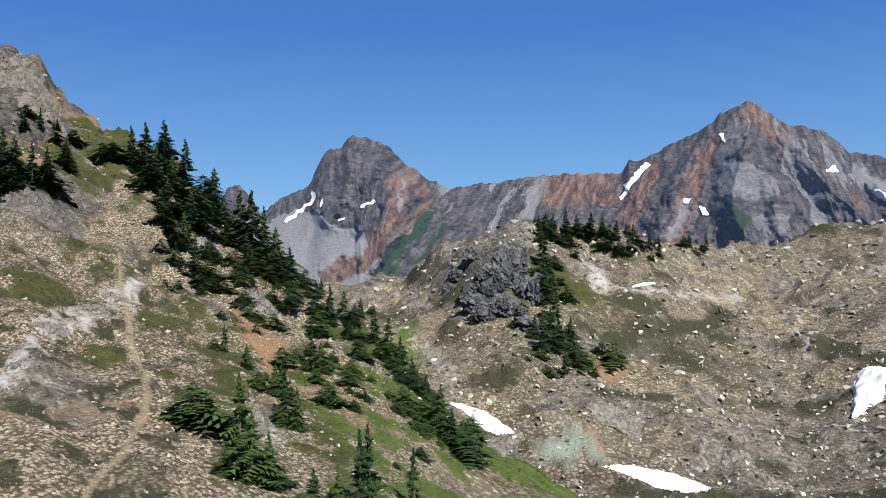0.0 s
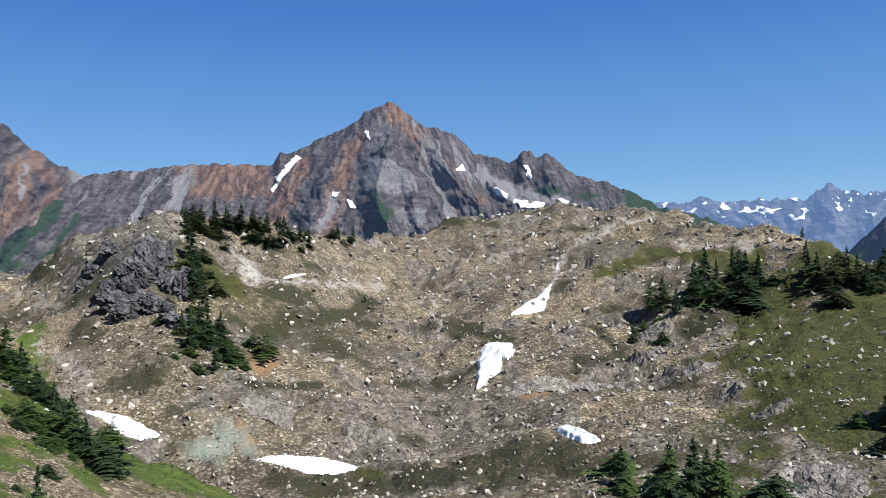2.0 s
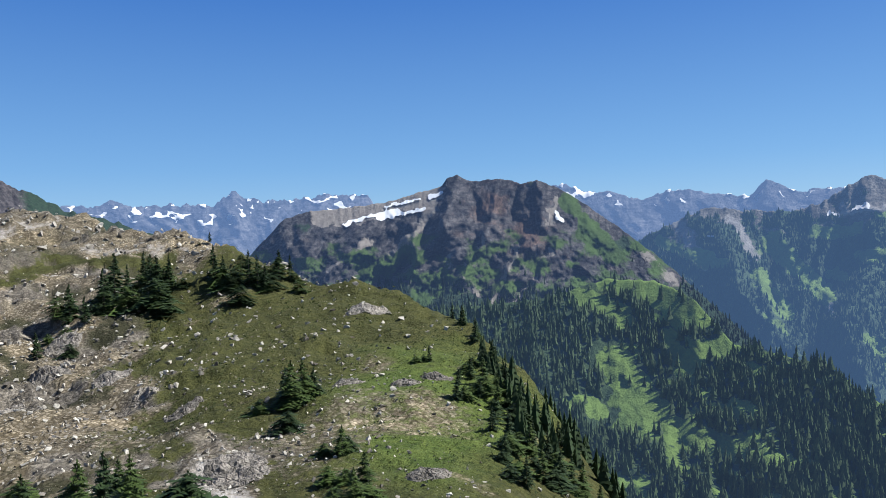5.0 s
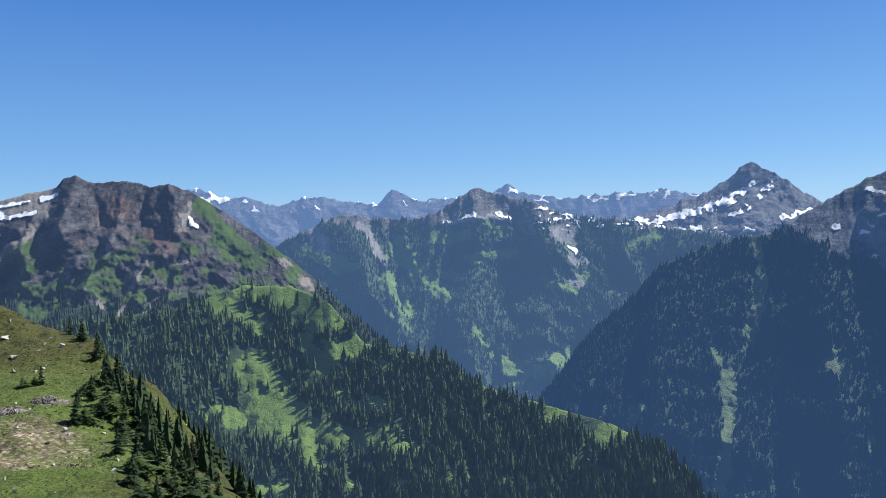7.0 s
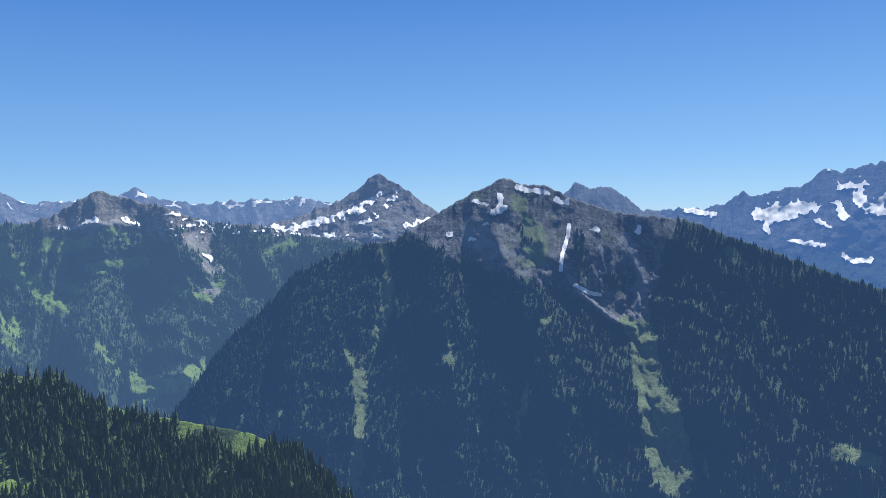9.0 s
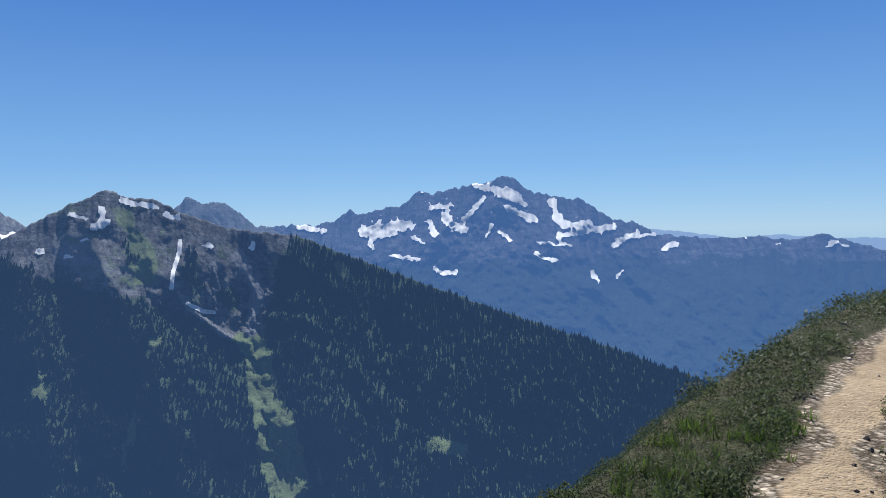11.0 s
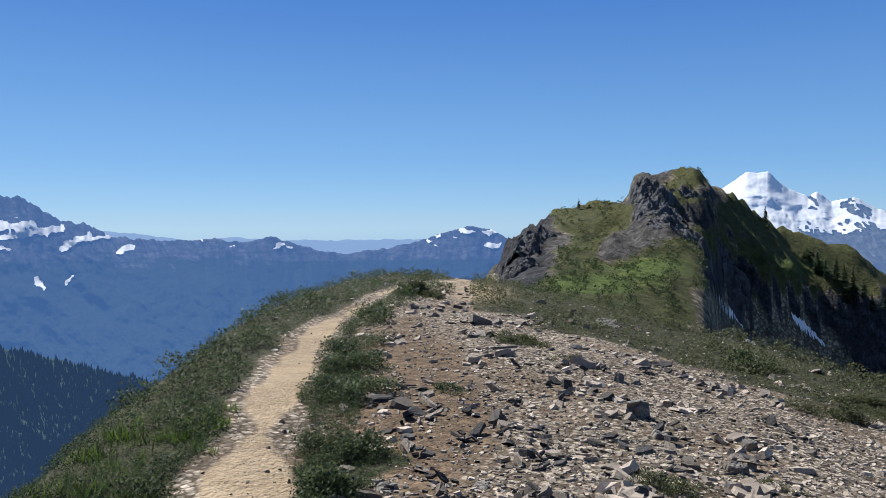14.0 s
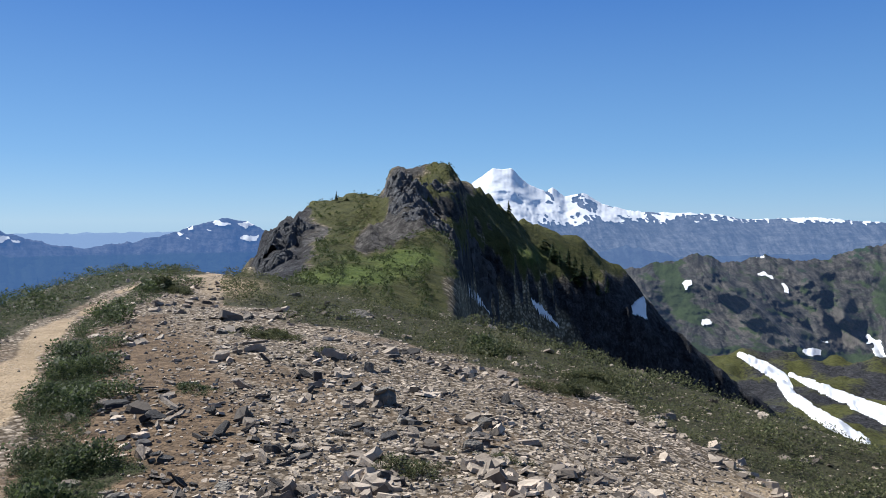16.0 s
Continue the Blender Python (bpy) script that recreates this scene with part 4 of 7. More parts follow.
def shuksan_cover(A, E, s, cut, rough):
    a, e = wander(A, E, 0.25, 1.6, 3.0)
    n = fbm(A * 0.9, E * 1.3, 4.4, 5, 0.6)
    sn = 0.10 * smooth(-1.6, 0.8, E + 1.4 * rough) + 0.14 * smooth(0.1, 0.5, fbm(A * 2.4 + E, E * 4.0, 2.7, 4)) * smooth(-1.5, 0.5, E) + 0.12 * n
    sn = sn + sum(stroke(a, e, line, w) for line, w in [
        ([(149.8, 3.5), (151.5, 2.9), (153.1, 2.4)], 0.26),
        ([(151.9, 2.6), (153.5, 1.9)], 0.18),
        ([(141.7, 0.1), (143.1, 0.3), (144.9, 0.5)], 0.36),
        ([(142.1, -0.5), (143.9, -0.1)], 0.20),
        ([(147.7, 1.1), (148.1, 0.4), (149.0, -0.0)], 0.28),
        ([(146.5, 1.7), (148.1, 2.0)], 0.12),
        ([(150.4, 2.4), (149.5, 1.2), (148.8, 0.6)], 0.18),
        ([(152.1, 1.6), (153.1, 1.2), (154.3, 0.7)], 0.20),
        ([(155.5, 2.0), (155.8, 0.9), (156.4, 0.3)], 0.24),
        ([(156.4, 0.3), (158.2, 0.4)], 0.20),
        ([(155.8, -0.5), (157.6, -0.2), (159.8, 0.2)], 0.20),
        ([(159.8, -1.2), (161.6, -0.2)], 0.16),
        ([(160.8, -0.6), (162.9, -0.4)], 0.10),
        ([(163.2, -1.5), (164.1, -1.2)], 0.22),
        ([(143.7, -1.8), (145.5, -2.0)], 0.18),
        ([(146.8, -2.7), (147.4, -3.1), (148.3, -3.1)], 0.17),
        ([(154.1, -1.7), (155.6, -2.2)], 0.15),
        ([(158.3, -3.2), (158.8, -4.0)], 0.17),
        ([(160.1, -3.5), (160.4, -3.0)], 0.10),
        ([(151.7, -0.1), (152.5, -0.8)], 0.12),
        ([(146.5, 0.7), (146.9, -0.2)], 0.16),
        ([(142.1, -0.8), (142.3, -1.1)], 0.16),
        ([(137.0, 0.5), (138.8, 0.2)], 0.18),
        ([(151.0, 0.5), (150.6, -0.5)], 0.10),
        ([(154.3, -0.9), (156.8, -1.2)], 0.10),
        ([(145.4, -0.4), (146.0, -0.9)], 0.14)])
    sn = (sn - 0.2 * smooth(0.05, 0.4, fbm(A * 1.9 + E, E * 2.6, 8.1, 4))) * smooth(-4.4, -3.4, E)
    z = np.zeros_like(A)
    return (sn, z, z), (z, smooth(-1.2, -3.0, E + rough), z)


shuk_mat = mountain_mat("hazy_glacier_rock", (0.09, 0.09, 0.10), (0.2, 0.195, 0.19), haze=0.62, scale=0.008, haze_glow=(0.085, 0.20, 0.49))
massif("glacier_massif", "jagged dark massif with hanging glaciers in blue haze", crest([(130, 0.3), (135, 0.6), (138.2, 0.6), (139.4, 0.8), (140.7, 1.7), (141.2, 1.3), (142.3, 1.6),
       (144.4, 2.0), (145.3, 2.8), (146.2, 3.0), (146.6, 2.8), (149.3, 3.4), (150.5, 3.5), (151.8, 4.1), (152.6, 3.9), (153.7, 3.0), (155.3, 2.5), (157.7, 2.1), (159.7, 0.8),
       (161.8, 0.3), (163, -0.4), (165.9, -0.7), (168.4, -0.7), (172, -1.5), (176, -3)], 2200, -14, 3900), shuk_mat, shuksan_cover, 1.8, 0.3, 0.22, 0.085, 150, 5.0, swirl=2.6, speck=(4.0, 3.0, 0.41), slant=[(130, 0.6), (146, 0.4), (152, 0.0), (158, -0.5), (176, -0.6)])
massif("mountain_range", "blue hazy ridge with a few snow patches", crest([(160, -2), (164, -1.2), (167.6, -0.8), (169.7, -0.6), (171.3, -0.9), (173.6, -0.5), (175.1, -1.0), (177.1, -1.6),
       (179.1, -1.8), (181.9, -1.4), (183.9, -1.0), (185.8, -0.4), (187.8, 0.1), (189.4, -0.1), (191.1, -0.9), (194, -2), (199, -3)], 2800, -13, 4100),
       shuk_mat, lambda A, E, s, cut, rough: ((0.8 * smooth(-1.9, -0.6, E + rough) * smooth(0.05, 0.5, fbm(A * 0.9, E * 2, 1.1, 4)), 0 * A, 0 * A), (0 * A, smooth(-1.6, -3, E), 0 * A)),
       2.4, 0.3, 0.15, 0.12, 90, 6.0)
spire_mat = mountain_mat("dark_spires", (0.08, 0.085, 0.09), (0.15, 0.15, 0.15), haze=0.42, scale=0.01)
massif("rock_spire", "dark rock spires under painted blue haze behind the forested ridge", crest([(127, 0.6), (128.7, 2.1), (129.2, 2.7), (129.8, 2.6), (130.7, 2.2), (131.7, 2.2), (133.4, 1.0), (134.8, 0.5), (137, -0.6)],
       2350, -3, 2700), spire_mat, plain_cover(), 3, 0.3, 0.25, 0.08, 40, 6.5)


def snowpeak_cover(A, E, s, cut, rough):
    a, e = wander(A, E, 0.45, 1.6, 5.0)
    n = fbm(A * 1.6, E * 2.4, 9.4, 4)
    sn = stroke(a, e, [(105.5, -0.5), (108, -0.3), (110.2, 0.1), (112.1, 0.6)], 0.26) + stroke(a, e, [(112.3, 0.4), (114.2, 1.6), (115.0, 2.3)], 0.24) + stroke(a, e, [(116.2, 2.3), (115.2, 1.0), (113.6, 0.1)], 0.2)
    sn = sn + stroke(a, e, [(116.6, -0.4), (118.7, 0.5)], 0.16) + 0.9 * blob(a, e, 114.6, -1.1, 0.5, 0.3) + 0.8 * stroke(a, e, [(107, -1.1), (112.5, -0.9)], 0.25)
    sn = sn - 0.75 * smooth(0.0, 0.35, n)
    return (sn, 0.3 * smooth(-0.6, -2, E), 0 * A), (0.4 * smooth(1.5, 0.0, E), 0 * A, 0 * A)


snowpeak_mat = mountain_mat("hazed_grey_rock", (0.11, 0.11, 0.115), (0.25, 0.24, 0.23), haze=0.30, scale=0.01)
massif("rock_peak", "pointed grey peak with broken snowfields on its shoulder", crest([(100, -0.4), (104, -0.3), (106, -0.1), (108.4, 0.5), (111.2, 1.4), (112.8, 2.2), (114.2, 3.2), (114.8, 3.7),
       (115.5, 3.3), (116.4, 2.8), (119.1, 0.7), (121, -0.4), (124, -2)], 2300, -4, 2800), snowpeak_mat, snowpeak_cover, 2.6, 0.55, 0.2, 0.08, 80, 7.0)


def green_cover(A, E, s, cut, rough):
    a, e = wander(A, E, 0.45, 1.2, 6.0)
    n = fbm(A * 0.5, E * 0.8, 2.4, 5)
    meadow = sum(1.1 * stroke(a, e, line, w) for line, w in [
        ([(89.8, -1.7), (91.1, -3.2), (92.6, -4.9)], 0.70),
        ([(88.9, -3.9), (90.2, -5.8), (90.7, -6.4)], 0.50),
        ([(95.5, -8.1), (97.1, -10.0), (98.5, -11.7)], 0.40),
        ([(98.1, -10.8), (100.2, -10.9), (101.9, -9.8)], 0.55),
        ([(92.3, -1.2), (95.1, -0.9)], 0.40),
        ([(95.3, -2.7), (98.4, -2.2)], 0.40),
        ([(93.4, -3.7), (94.2, -4.3)], 0.30),
        ([(89.4, -6.7), (90.4, -7.6)], 0.25),
        ([(85.1, -2.5), (86.5, -3.0)], 0.40),
        ([(100.4, -4.4), (102.4, -5.3)], 0.30),
        ([(82.6, -1.3), (84.0, -2.5)], 0.35),
        ([(106.7, -2.0), (108.8, -1.3)], 0.30),
        ([(96.0, -0.1), (97.6, -0.5)], 0.25),
        ([(110.8, -3.0), (113.3, -2.2)], 0.25)])
    talus = stroke(a, e, [(101.8, -0.8), (103.4, -3.8), (102.5, -5)], 0.6) + 0.9 * stroke(a, e, [(87.3, 0), (88.6, -2.6)], 0.5) + 0.8 * stroke(a, e, [(83.4, 0), (85.4, -3)], 0.6) + 0.7 * stroke(a, e, [(92.6, -4.6), (93.4, -6.6)], 0.4) + 0.7 * stroke(a, e, [(94, 0.4), (98, 0.2)], 0.3)
    forest = smooth(1.4, -1.4, E + 1.9 * n + rough) - 1.2 * meadow - talus
    snow = stroke(a, e, [(94.6, 0.6), (95.7, 0.5)], 0.16) + stroke(a, e, [(97.2, 0.6), (98.3, 0.3)], 0.13) + stroke(a, e, [(85.6, -1.0), (86.0, -1.4)], 0.12) + stroke(a, e, [(102.3, -1.9), (102.9, -2.4)], 0.13) + stroke(a, e, [(93.3, 0.1), (93.9, 0.0)], 0.12)
    snow = snow + 0.9 * smooth(0.2, 0.42, fbm(A * 1.4, E * 4, 7, 4)) * smooth(98.5, 101, A) * smooth(-1.2, -0.4, E)
    return (snow, 0.45 * smooth(0.2, -3, E) + 0.4 * n + meadow, 0 * A), (0.25 * smooth(0.0, 1.5, E) + talus, forest, 0 * A)


green_mat = mountain_mat("hazy_green_slopes", (0.16, 0.15, 0.14), (0.30, 0.27, 0.23), green=(0.21, 0.31, 0.085), haze=0.32, scale=0.012, haze_glow=(0.14, 0.27, 0.54), forest=(0.045, 0.068, 0.036))
_, green_grid = massif("green_range", "green range under painted blue haze with meadows and forest below its crest", crest([(76, -4), (81.4, -1.0), (84.2, 0.3), (85.8, 0.9), (87.8, 0.6), (91.1, 0.4), (93.2, 1.1), (95.5, 2.6), (97.4, 2.1),
       (99.9, 1.4), (103.1, 0.2), (106, 0.1), (108.4, -0.5), (111.2, -1.0), (115.8, -1.9), (121, -3)], 1560, -15, 2200), green_mat, green_cover, 1.8, 0.5, 0.2, 0.09, 140, 8.0, swirl=2.2, relief=0.65,
       spurs=[([(95.2, 2.4), (96, -2), (94, -7), (95.5, -12)], 1.9, 110), ([(86, 0.9), (87.5, -3), (90, -8), (93, -13)], 1.9, 100), ([(101, 1), (101, -4), (100.3, -9), (101.8, -13)], 1.7, 90), ([(107, -0.4), (106, -6), (104, -12)], 1.9, 90), ([(98.6, 0), (98, -6), (98.6, -12)], 1.4, -50)])


def ridge_cover(A, E, s, cut, rough):
    a, e = wander(A, E, 0.4, 1.2, 7.0)
    n = fbm(A * 0.5, E * 0.8, 6.6, 5)
    line = np.interp(a, [98, 104, 112, 115, 117, 118.5, 120.4, 124, 126.4, 129, 131, 133.2, 134.2, 135, 135.8, 137, 170], [2, 0, -0.9, -0.5, -0.6, -1.6, -2.8, -4.0, -4.4, -5.4, -6.6, -8.0, -6.6, -4.0, -1.2, 0.5, 0.8])
    forest = smooth(0.6, -0.6, e - line + 0.7 * rough)
    forest = np.maximum(forest, 0.9 * np.maximum(blob(a, e, 132.0, -4.6, 1.0, 1.1), np.maximum(blob(a, e, 129.5, -2.8, 0.8, 1.6), 0.8 * blob(a, e, 125.6, -1.8, 0.8, 1.4))))
    chute = sum(much * stroke(a, e, line, w) for line, w, much in [
        ([(133.8, -7.9), (134.2, -10.3), (134.3, -13.0), (134.9, -15.8), (135.8, -18.6)], 0.55, 1.3),
        ([(134.2, -11.1), (135.9, -13.9), (136.5, -16.7), (136.6, -18.6)], 0.50, 1.0),
        ([(132.8, -7.4), (134.0, -8.7)], 0.45, 1.2),
        ([(113.1, -10.4), (113.3, -13.6), (113.0, -16.0), (112.5, -18.7)], 0.38, 1.1),
        ([(112.1, -8.8), (113.1, -10.8)], 0.20, 0.8),
        ([(114.9, -4.7), (115.1, -6.3), (114.4, -8.4)], 0.22, 0.9),
        ([(107.0, -13.4), (106.3, -14.6)], 0.30, 0.9),
        ([(105.1, -13.1), (104.5, -14.1)], 0.20, 0.7),
        ([(125.4, -11.8), (125.3, -14.0)], 0.12, 0.8),
        ([(120.0, -8.8), (119.8, -10.4)], 0.15, 0.7),
        ([(121.9, -13.4), (121.9, -15.4)], 0.10, 0.6),
        ([(133.8, -9.8), (134.1, -12.7), (134.5, -15.5), (134.9, -17.8)], 0.50, 1.2),
        ([(140.5, -8.5), (140.4, -9.4)], 0.10, 0.7),
        ([(125.2, -12.3), (124.9, -15.6)], 0.10, 0.6),
        ([(119.4, -9.8), (120.4, -10.9)], 0.20, 0.6),
        ([(146.6, -15.5), (148.5, -15.9)], 0.50, 0.9),
        ([(137.9, -16.4), (138.1, -17.5)], 0.15, 0.6),
        ([(139.8, -2.4), (140.6, -3.2)], 0.30, 0.7)])
    talus = stroke(a, e, [(132.7, -1.4), (133.9, -4.0), (133.3, -7.6)], 0.6) + 0.9 * blob(a, e, 121.8, -0.6, 1.5, 1.3) + 0.9 * blob(a, e, 123.6, -2.2, 1.5, 0.7) + 0.9 * stroke(a, e, [(128.4, -4), (129.3, -5.2), (131.8, -7.1), (133.4, -8)], 0.24) + 0.8 * stroke(a, e, [(131.2, -0.8), (131.0, -5.4)], 0.14)
    talus = talus + 0.9 * stroke(a, e, [(115.0, -2), (115.6, -5), (114.4, -9.3)], 0.26) + 0.9 * blob(a, e, 127, -7.3, 0.6, 0.3) + 0.9 * stroke(a, e, [(133.4, -7.8), (134.0, -11.2), (134.3, -14.2), (136, -17)], 0.09) + 0.7 * blob(a, e, 120.0, -10.2, 0.35, 0.6)
    a, e = wander(A, E, 0.25, 1.8, 7.7)
    snow = 1.1 * stroke(a, e, [(124.9, 2.45), (126, 2.15), (127.2, 2.0)], 0.2) + stroke(a, e, [(127.8, 1.5), (128.6, 1.2)], 0.18) + stroke(a, e, [(121.8, 1.5), (122.8, 1.2)], 0.13) + stroke(a, e, [(123.8, 2.0), (123.7, 1.1)], 0.17) + stroke(a, e, [(123.1, 0.6), (124.2, 0.9)], 0.2)
    snow = snow + stroke(A, E, [(128.75, -0.4), (128.6, -1.4), (128.2, -2.6), (128.1, -3.7)], 0.15) + stroke(A, E, [(129.1, -4.8), (130.2, -5.4), (130.9, -5.5)], 0.15) + blob(a, e, 130.5, -0.8, 0.35, 0.22) + blob(a, e, 133.6, -0.9, 0.2, 0.4) + blob(a, e, 120, -0.9, 0.3, 0.15) + blob(a, e, 121.6, -1.3, 0.3, 0.15) + blob(a, e, 122.6, -0.2, 0.3, 0.12)
    a, e = wander(A, E, 0.4, 1.2, 7.0)
    green = 0.65 * smooth(0.3, -1.2, e - line) + 0.2 + 0.45 * n + 1.3 * chute + 0.8 * stroke(a, e, [(125.4, 0.5), (126.6, -2.6)], 0.6) + 0.5 * blob(a, e, 136, -3, 1, 2)
    return (snow, green, 0 * A), (talus, forest - 2.4 * chute - 1.6 * talus - 0.25 * smooth(0.25, 0.6, n), 0 * A)


ridge_mat = mountain_mat("hazy_forest_ridge", (0.105, 0.11, 0.122), (0.21, 0.213, 0.225), green=(0.19, 0.25, 0.12), haze=0.28, scale=0.012, thin=0.23, haze_glow=(0.085, 0.185, 0.41), forest=(0.03, 0.048, 0.026))
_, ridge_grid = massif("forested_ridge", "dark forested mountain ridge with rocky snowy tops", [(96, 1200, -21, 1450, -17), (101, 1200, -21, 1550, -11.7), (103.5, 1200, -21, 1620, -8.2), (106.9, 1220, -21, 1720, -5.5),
       (108.5, 1220, -21, 1760, -3.5), (111.9, 1230, -21, 1850, -2), (116.1, 1240, -21, 1920, -1.2), (119, 1250, -21, 1960, 0.6), (121.1, 1250, -21, 1990, 1.8), (122.8, 1250, -21, 2000, 2.6), (124.1, 1250, -21, 2000, 3.2),
       (125.2, 1250, -21, 2000, 2.7), (127.2, 1250, -21, 2000, 2.5), (128.8, 1250, -21, 2000, 1.6), (132.3, 1250, -21, 2000, 0.4), (134.9, 1250, -21, 2000, 0.1), (137.1, 1250, -21, 2000, -0.2), (139.3, 1250, -21, 1980, -1.2),
       (145.4, 1240, -21, 1930, -3.6), (152.2, 1220, -21, 1870, -6.1), (158.3, 1200, -21, 1800, -8.1), (165, 1180, -21, 1700, -10.3), (172, 1150, -21, 1600, -12.5)], ridge_mat, ridge_cover, 1.6, 0.3, 0.16, 0.1, 150, 9.0, swirl=2.6, relief=0.5,
       spurs=[([(124, 3.2), (123, 0), (124.5, -4), (127, -10), (129, -18)], 2.8, 120), ([(118.5, -0.5), (119, -5), (120, -12), (121, -19)], 2.1, 90), ([(129.6, 1.3), (129.8, -2), (129.6, -4.6)], 1.2, 70), ([(131.6, 0.3), (131.9, -3), (132.2, -5.5)], 0.9, 50),
              ([(136.8, -0.2), (137, -5), (138.5, -12), (141, -20)], 2.4, 120), ([(115.2, -2), (114.5, -9), (112.8, -16)], 1.3, -60), ([(133, -1.5), (133.4, -8), (134.5, -15), (136, -20)], 1.8, -90), ([(111, -2), (109, -8), (108, -14)], 1.9, 80),
              ([(122.5, 2.2), (121, -1), (120.5, -3)], 0.9, 45), ([(126.5, 2.3), (126.6, -1), (127, -4)], 1.0, 50), ([(144, -3.5), (146, -10), (149, -18)], 2.2, 70)])


def peaks_cover(A, E, s, cut, rough):
    a, e = wander(A, E, 0.5, 0.9, 8.0)
    rust = 1.2 * stroke(a, e, [(-3.2, 5.4), (-3.5, 2.9), (-5.0, 0.4), (-8.5, -1.6)], 0.65) + 0.85 * blob(a, e, -7.0, -1.0, 2.2, 0.9) + 0.7 * stroke(a, e, [(-2.2, 6.4), (-1.0, 4.2), (-3.2, 0.6)], 0.6) + 0.75 * smooth(5.0, 7.5, a) * smooth(14.5, 11.5, a) * smooth(2.6, 4.0, e)
    rust = rust + 0.85 * stroke(a, e, [(21.8, 9.6), (18.6, 6.4), (16.8, 1.0)], 0.8) + 0.8 * stroke(a, e, [(15.4, 5.8), (13.8, 3.4), (12.6, 1)], 0.8) + 0.7 * stroke(a, e, [(22.2, 9.6), (24.5, 6.5)], 0.7) + 0.6 * stroke(a, e, [(26, 6), (28.5, 2.6)], 0.4) + 0.15 * rough
    green = 0.75 * blob(a, e, 20.9, 1.6, 0.6, 1.6) + 0.6 * blob(a, e, -3.6, -0.8, 1.4, 0.8) + 0.5 * smooth(36, 41, A) + 0.4 * blob(a, e, 23, 2, 2, 0.8)
    brink = np.interp(a, [-19, -16, -12.8, -10.5, -9.2, -8.4, -6.5, -5.5, -4.5, -3], [2.5, 2.8, 2.5, 3.3, 3.6, 2.4, 2.1, 1.3, -0.5, -4])
    talus = 1.2 * smooth(0.25, -0.25, e - brink) * smooth(-4, -4.6, A) - 0.9 * rust * (A < -4) + 0.7 * smooth(0.57, 0.47, cut) * smooth(-1.5, 0.5, A) * smooth(9.5, 6.5, A) + 0.75 * stroke(a, e, [(-3.0, 5.6), (-3.2, 3.4)], 0.16) + 0.6 * stroke(a, e, [(-2.2, 2.4), (-6.2, -1.6)], 0.14)
    talus = talus + 0.75 * stroke(a, e, [(17.6, 3.4), (16.5, 1.0)], 0.5) + 0.7 * blob(a, e, 30.2, 3.6, 1.2, 0.6) + 0.6 * stroke(a, e, [(28.2, 5), (30.6, 3.2), (34.4, 2.6)], 0.5) + 0.55 * smooth(0.52, 0.44, cut) * smooth(18, 20, A) * smooth(30, 27, A)
    forest = 0.95 * stroke(a, e, [(-1.0, 2.9), (-2.8, 1.0), (-4.8, -1.4)], 0.5) + 0.8 * stroke(a, e, [(0.2, 2.0), (-2.0, -0.6)], 0.35) + 0.85 * stroke(a, e, [(20.4, 3.2), (21.4, 0.5)], 0.45) + 0.85 * blob(a, e, 33.0, 3.5, 1.4, 0.5) + 0.7 * blob(a, e, 36, 3.0, 1.6, 0.5) + 0.9 * smooth(37, 40, A) + 0.7 * blob(a, e, 14.6, 2.4, 0.6, 0.9) * (rough > 0)
    a, e = wander(A, E, 0.2, 2.0, 8.5)
    snow = stroke(a, e, [(14.9, 6.2), (14.2, 5.6), (13.5, 4.7)], 0.2) + stroke(a, e, [(13.2, 4.2), (13.0, 3.8)], 0.15) + blob(a, e, 17.5, 3.5, 0.3, 0.25) + stroke(a, e, [(18.5, 3.0), (18.8, 2.6)], 0.16) + stroke(a, e, [(19.9, 8.0), (20.2, 7.5)], 0.12) + blob(a, e, 26.8, 5.2, 0.3, 0.2)
    snow = snow + stroke(a, e, [(29.2, 3.6), (30.0, 3.1)], 0.18) + stroke(a, e, [(30.7, 2.75), (31.7, 2.35), (32.7, 2.4)], 0.2) + stroke(a, e, [(34.0, 2.7), (34.5, 2.5)], 0.14) + stroke(a, e, [(31.6, 5.2), (31.8, 4.4)], 0.14)
    snow = snow + stroke(a, e, [(-9.4, 4.6), (-9.5, 4.1), (-11.3, 2.7)], 0.13) + stroke(a, e, [(-8.7, 4.2), (-8.9, 3.8)], 0.1) + stroke(a, e, [(-5.9, 3.7), (-5.0, 4.1)], 0.12) + stroke(a, e, [(-7.5, 2.7), (-7.2, 2.8)], 0.1)
    return (snow, green, rust), (np.clip(talus, 0, 1.2), forest, 0 * A)


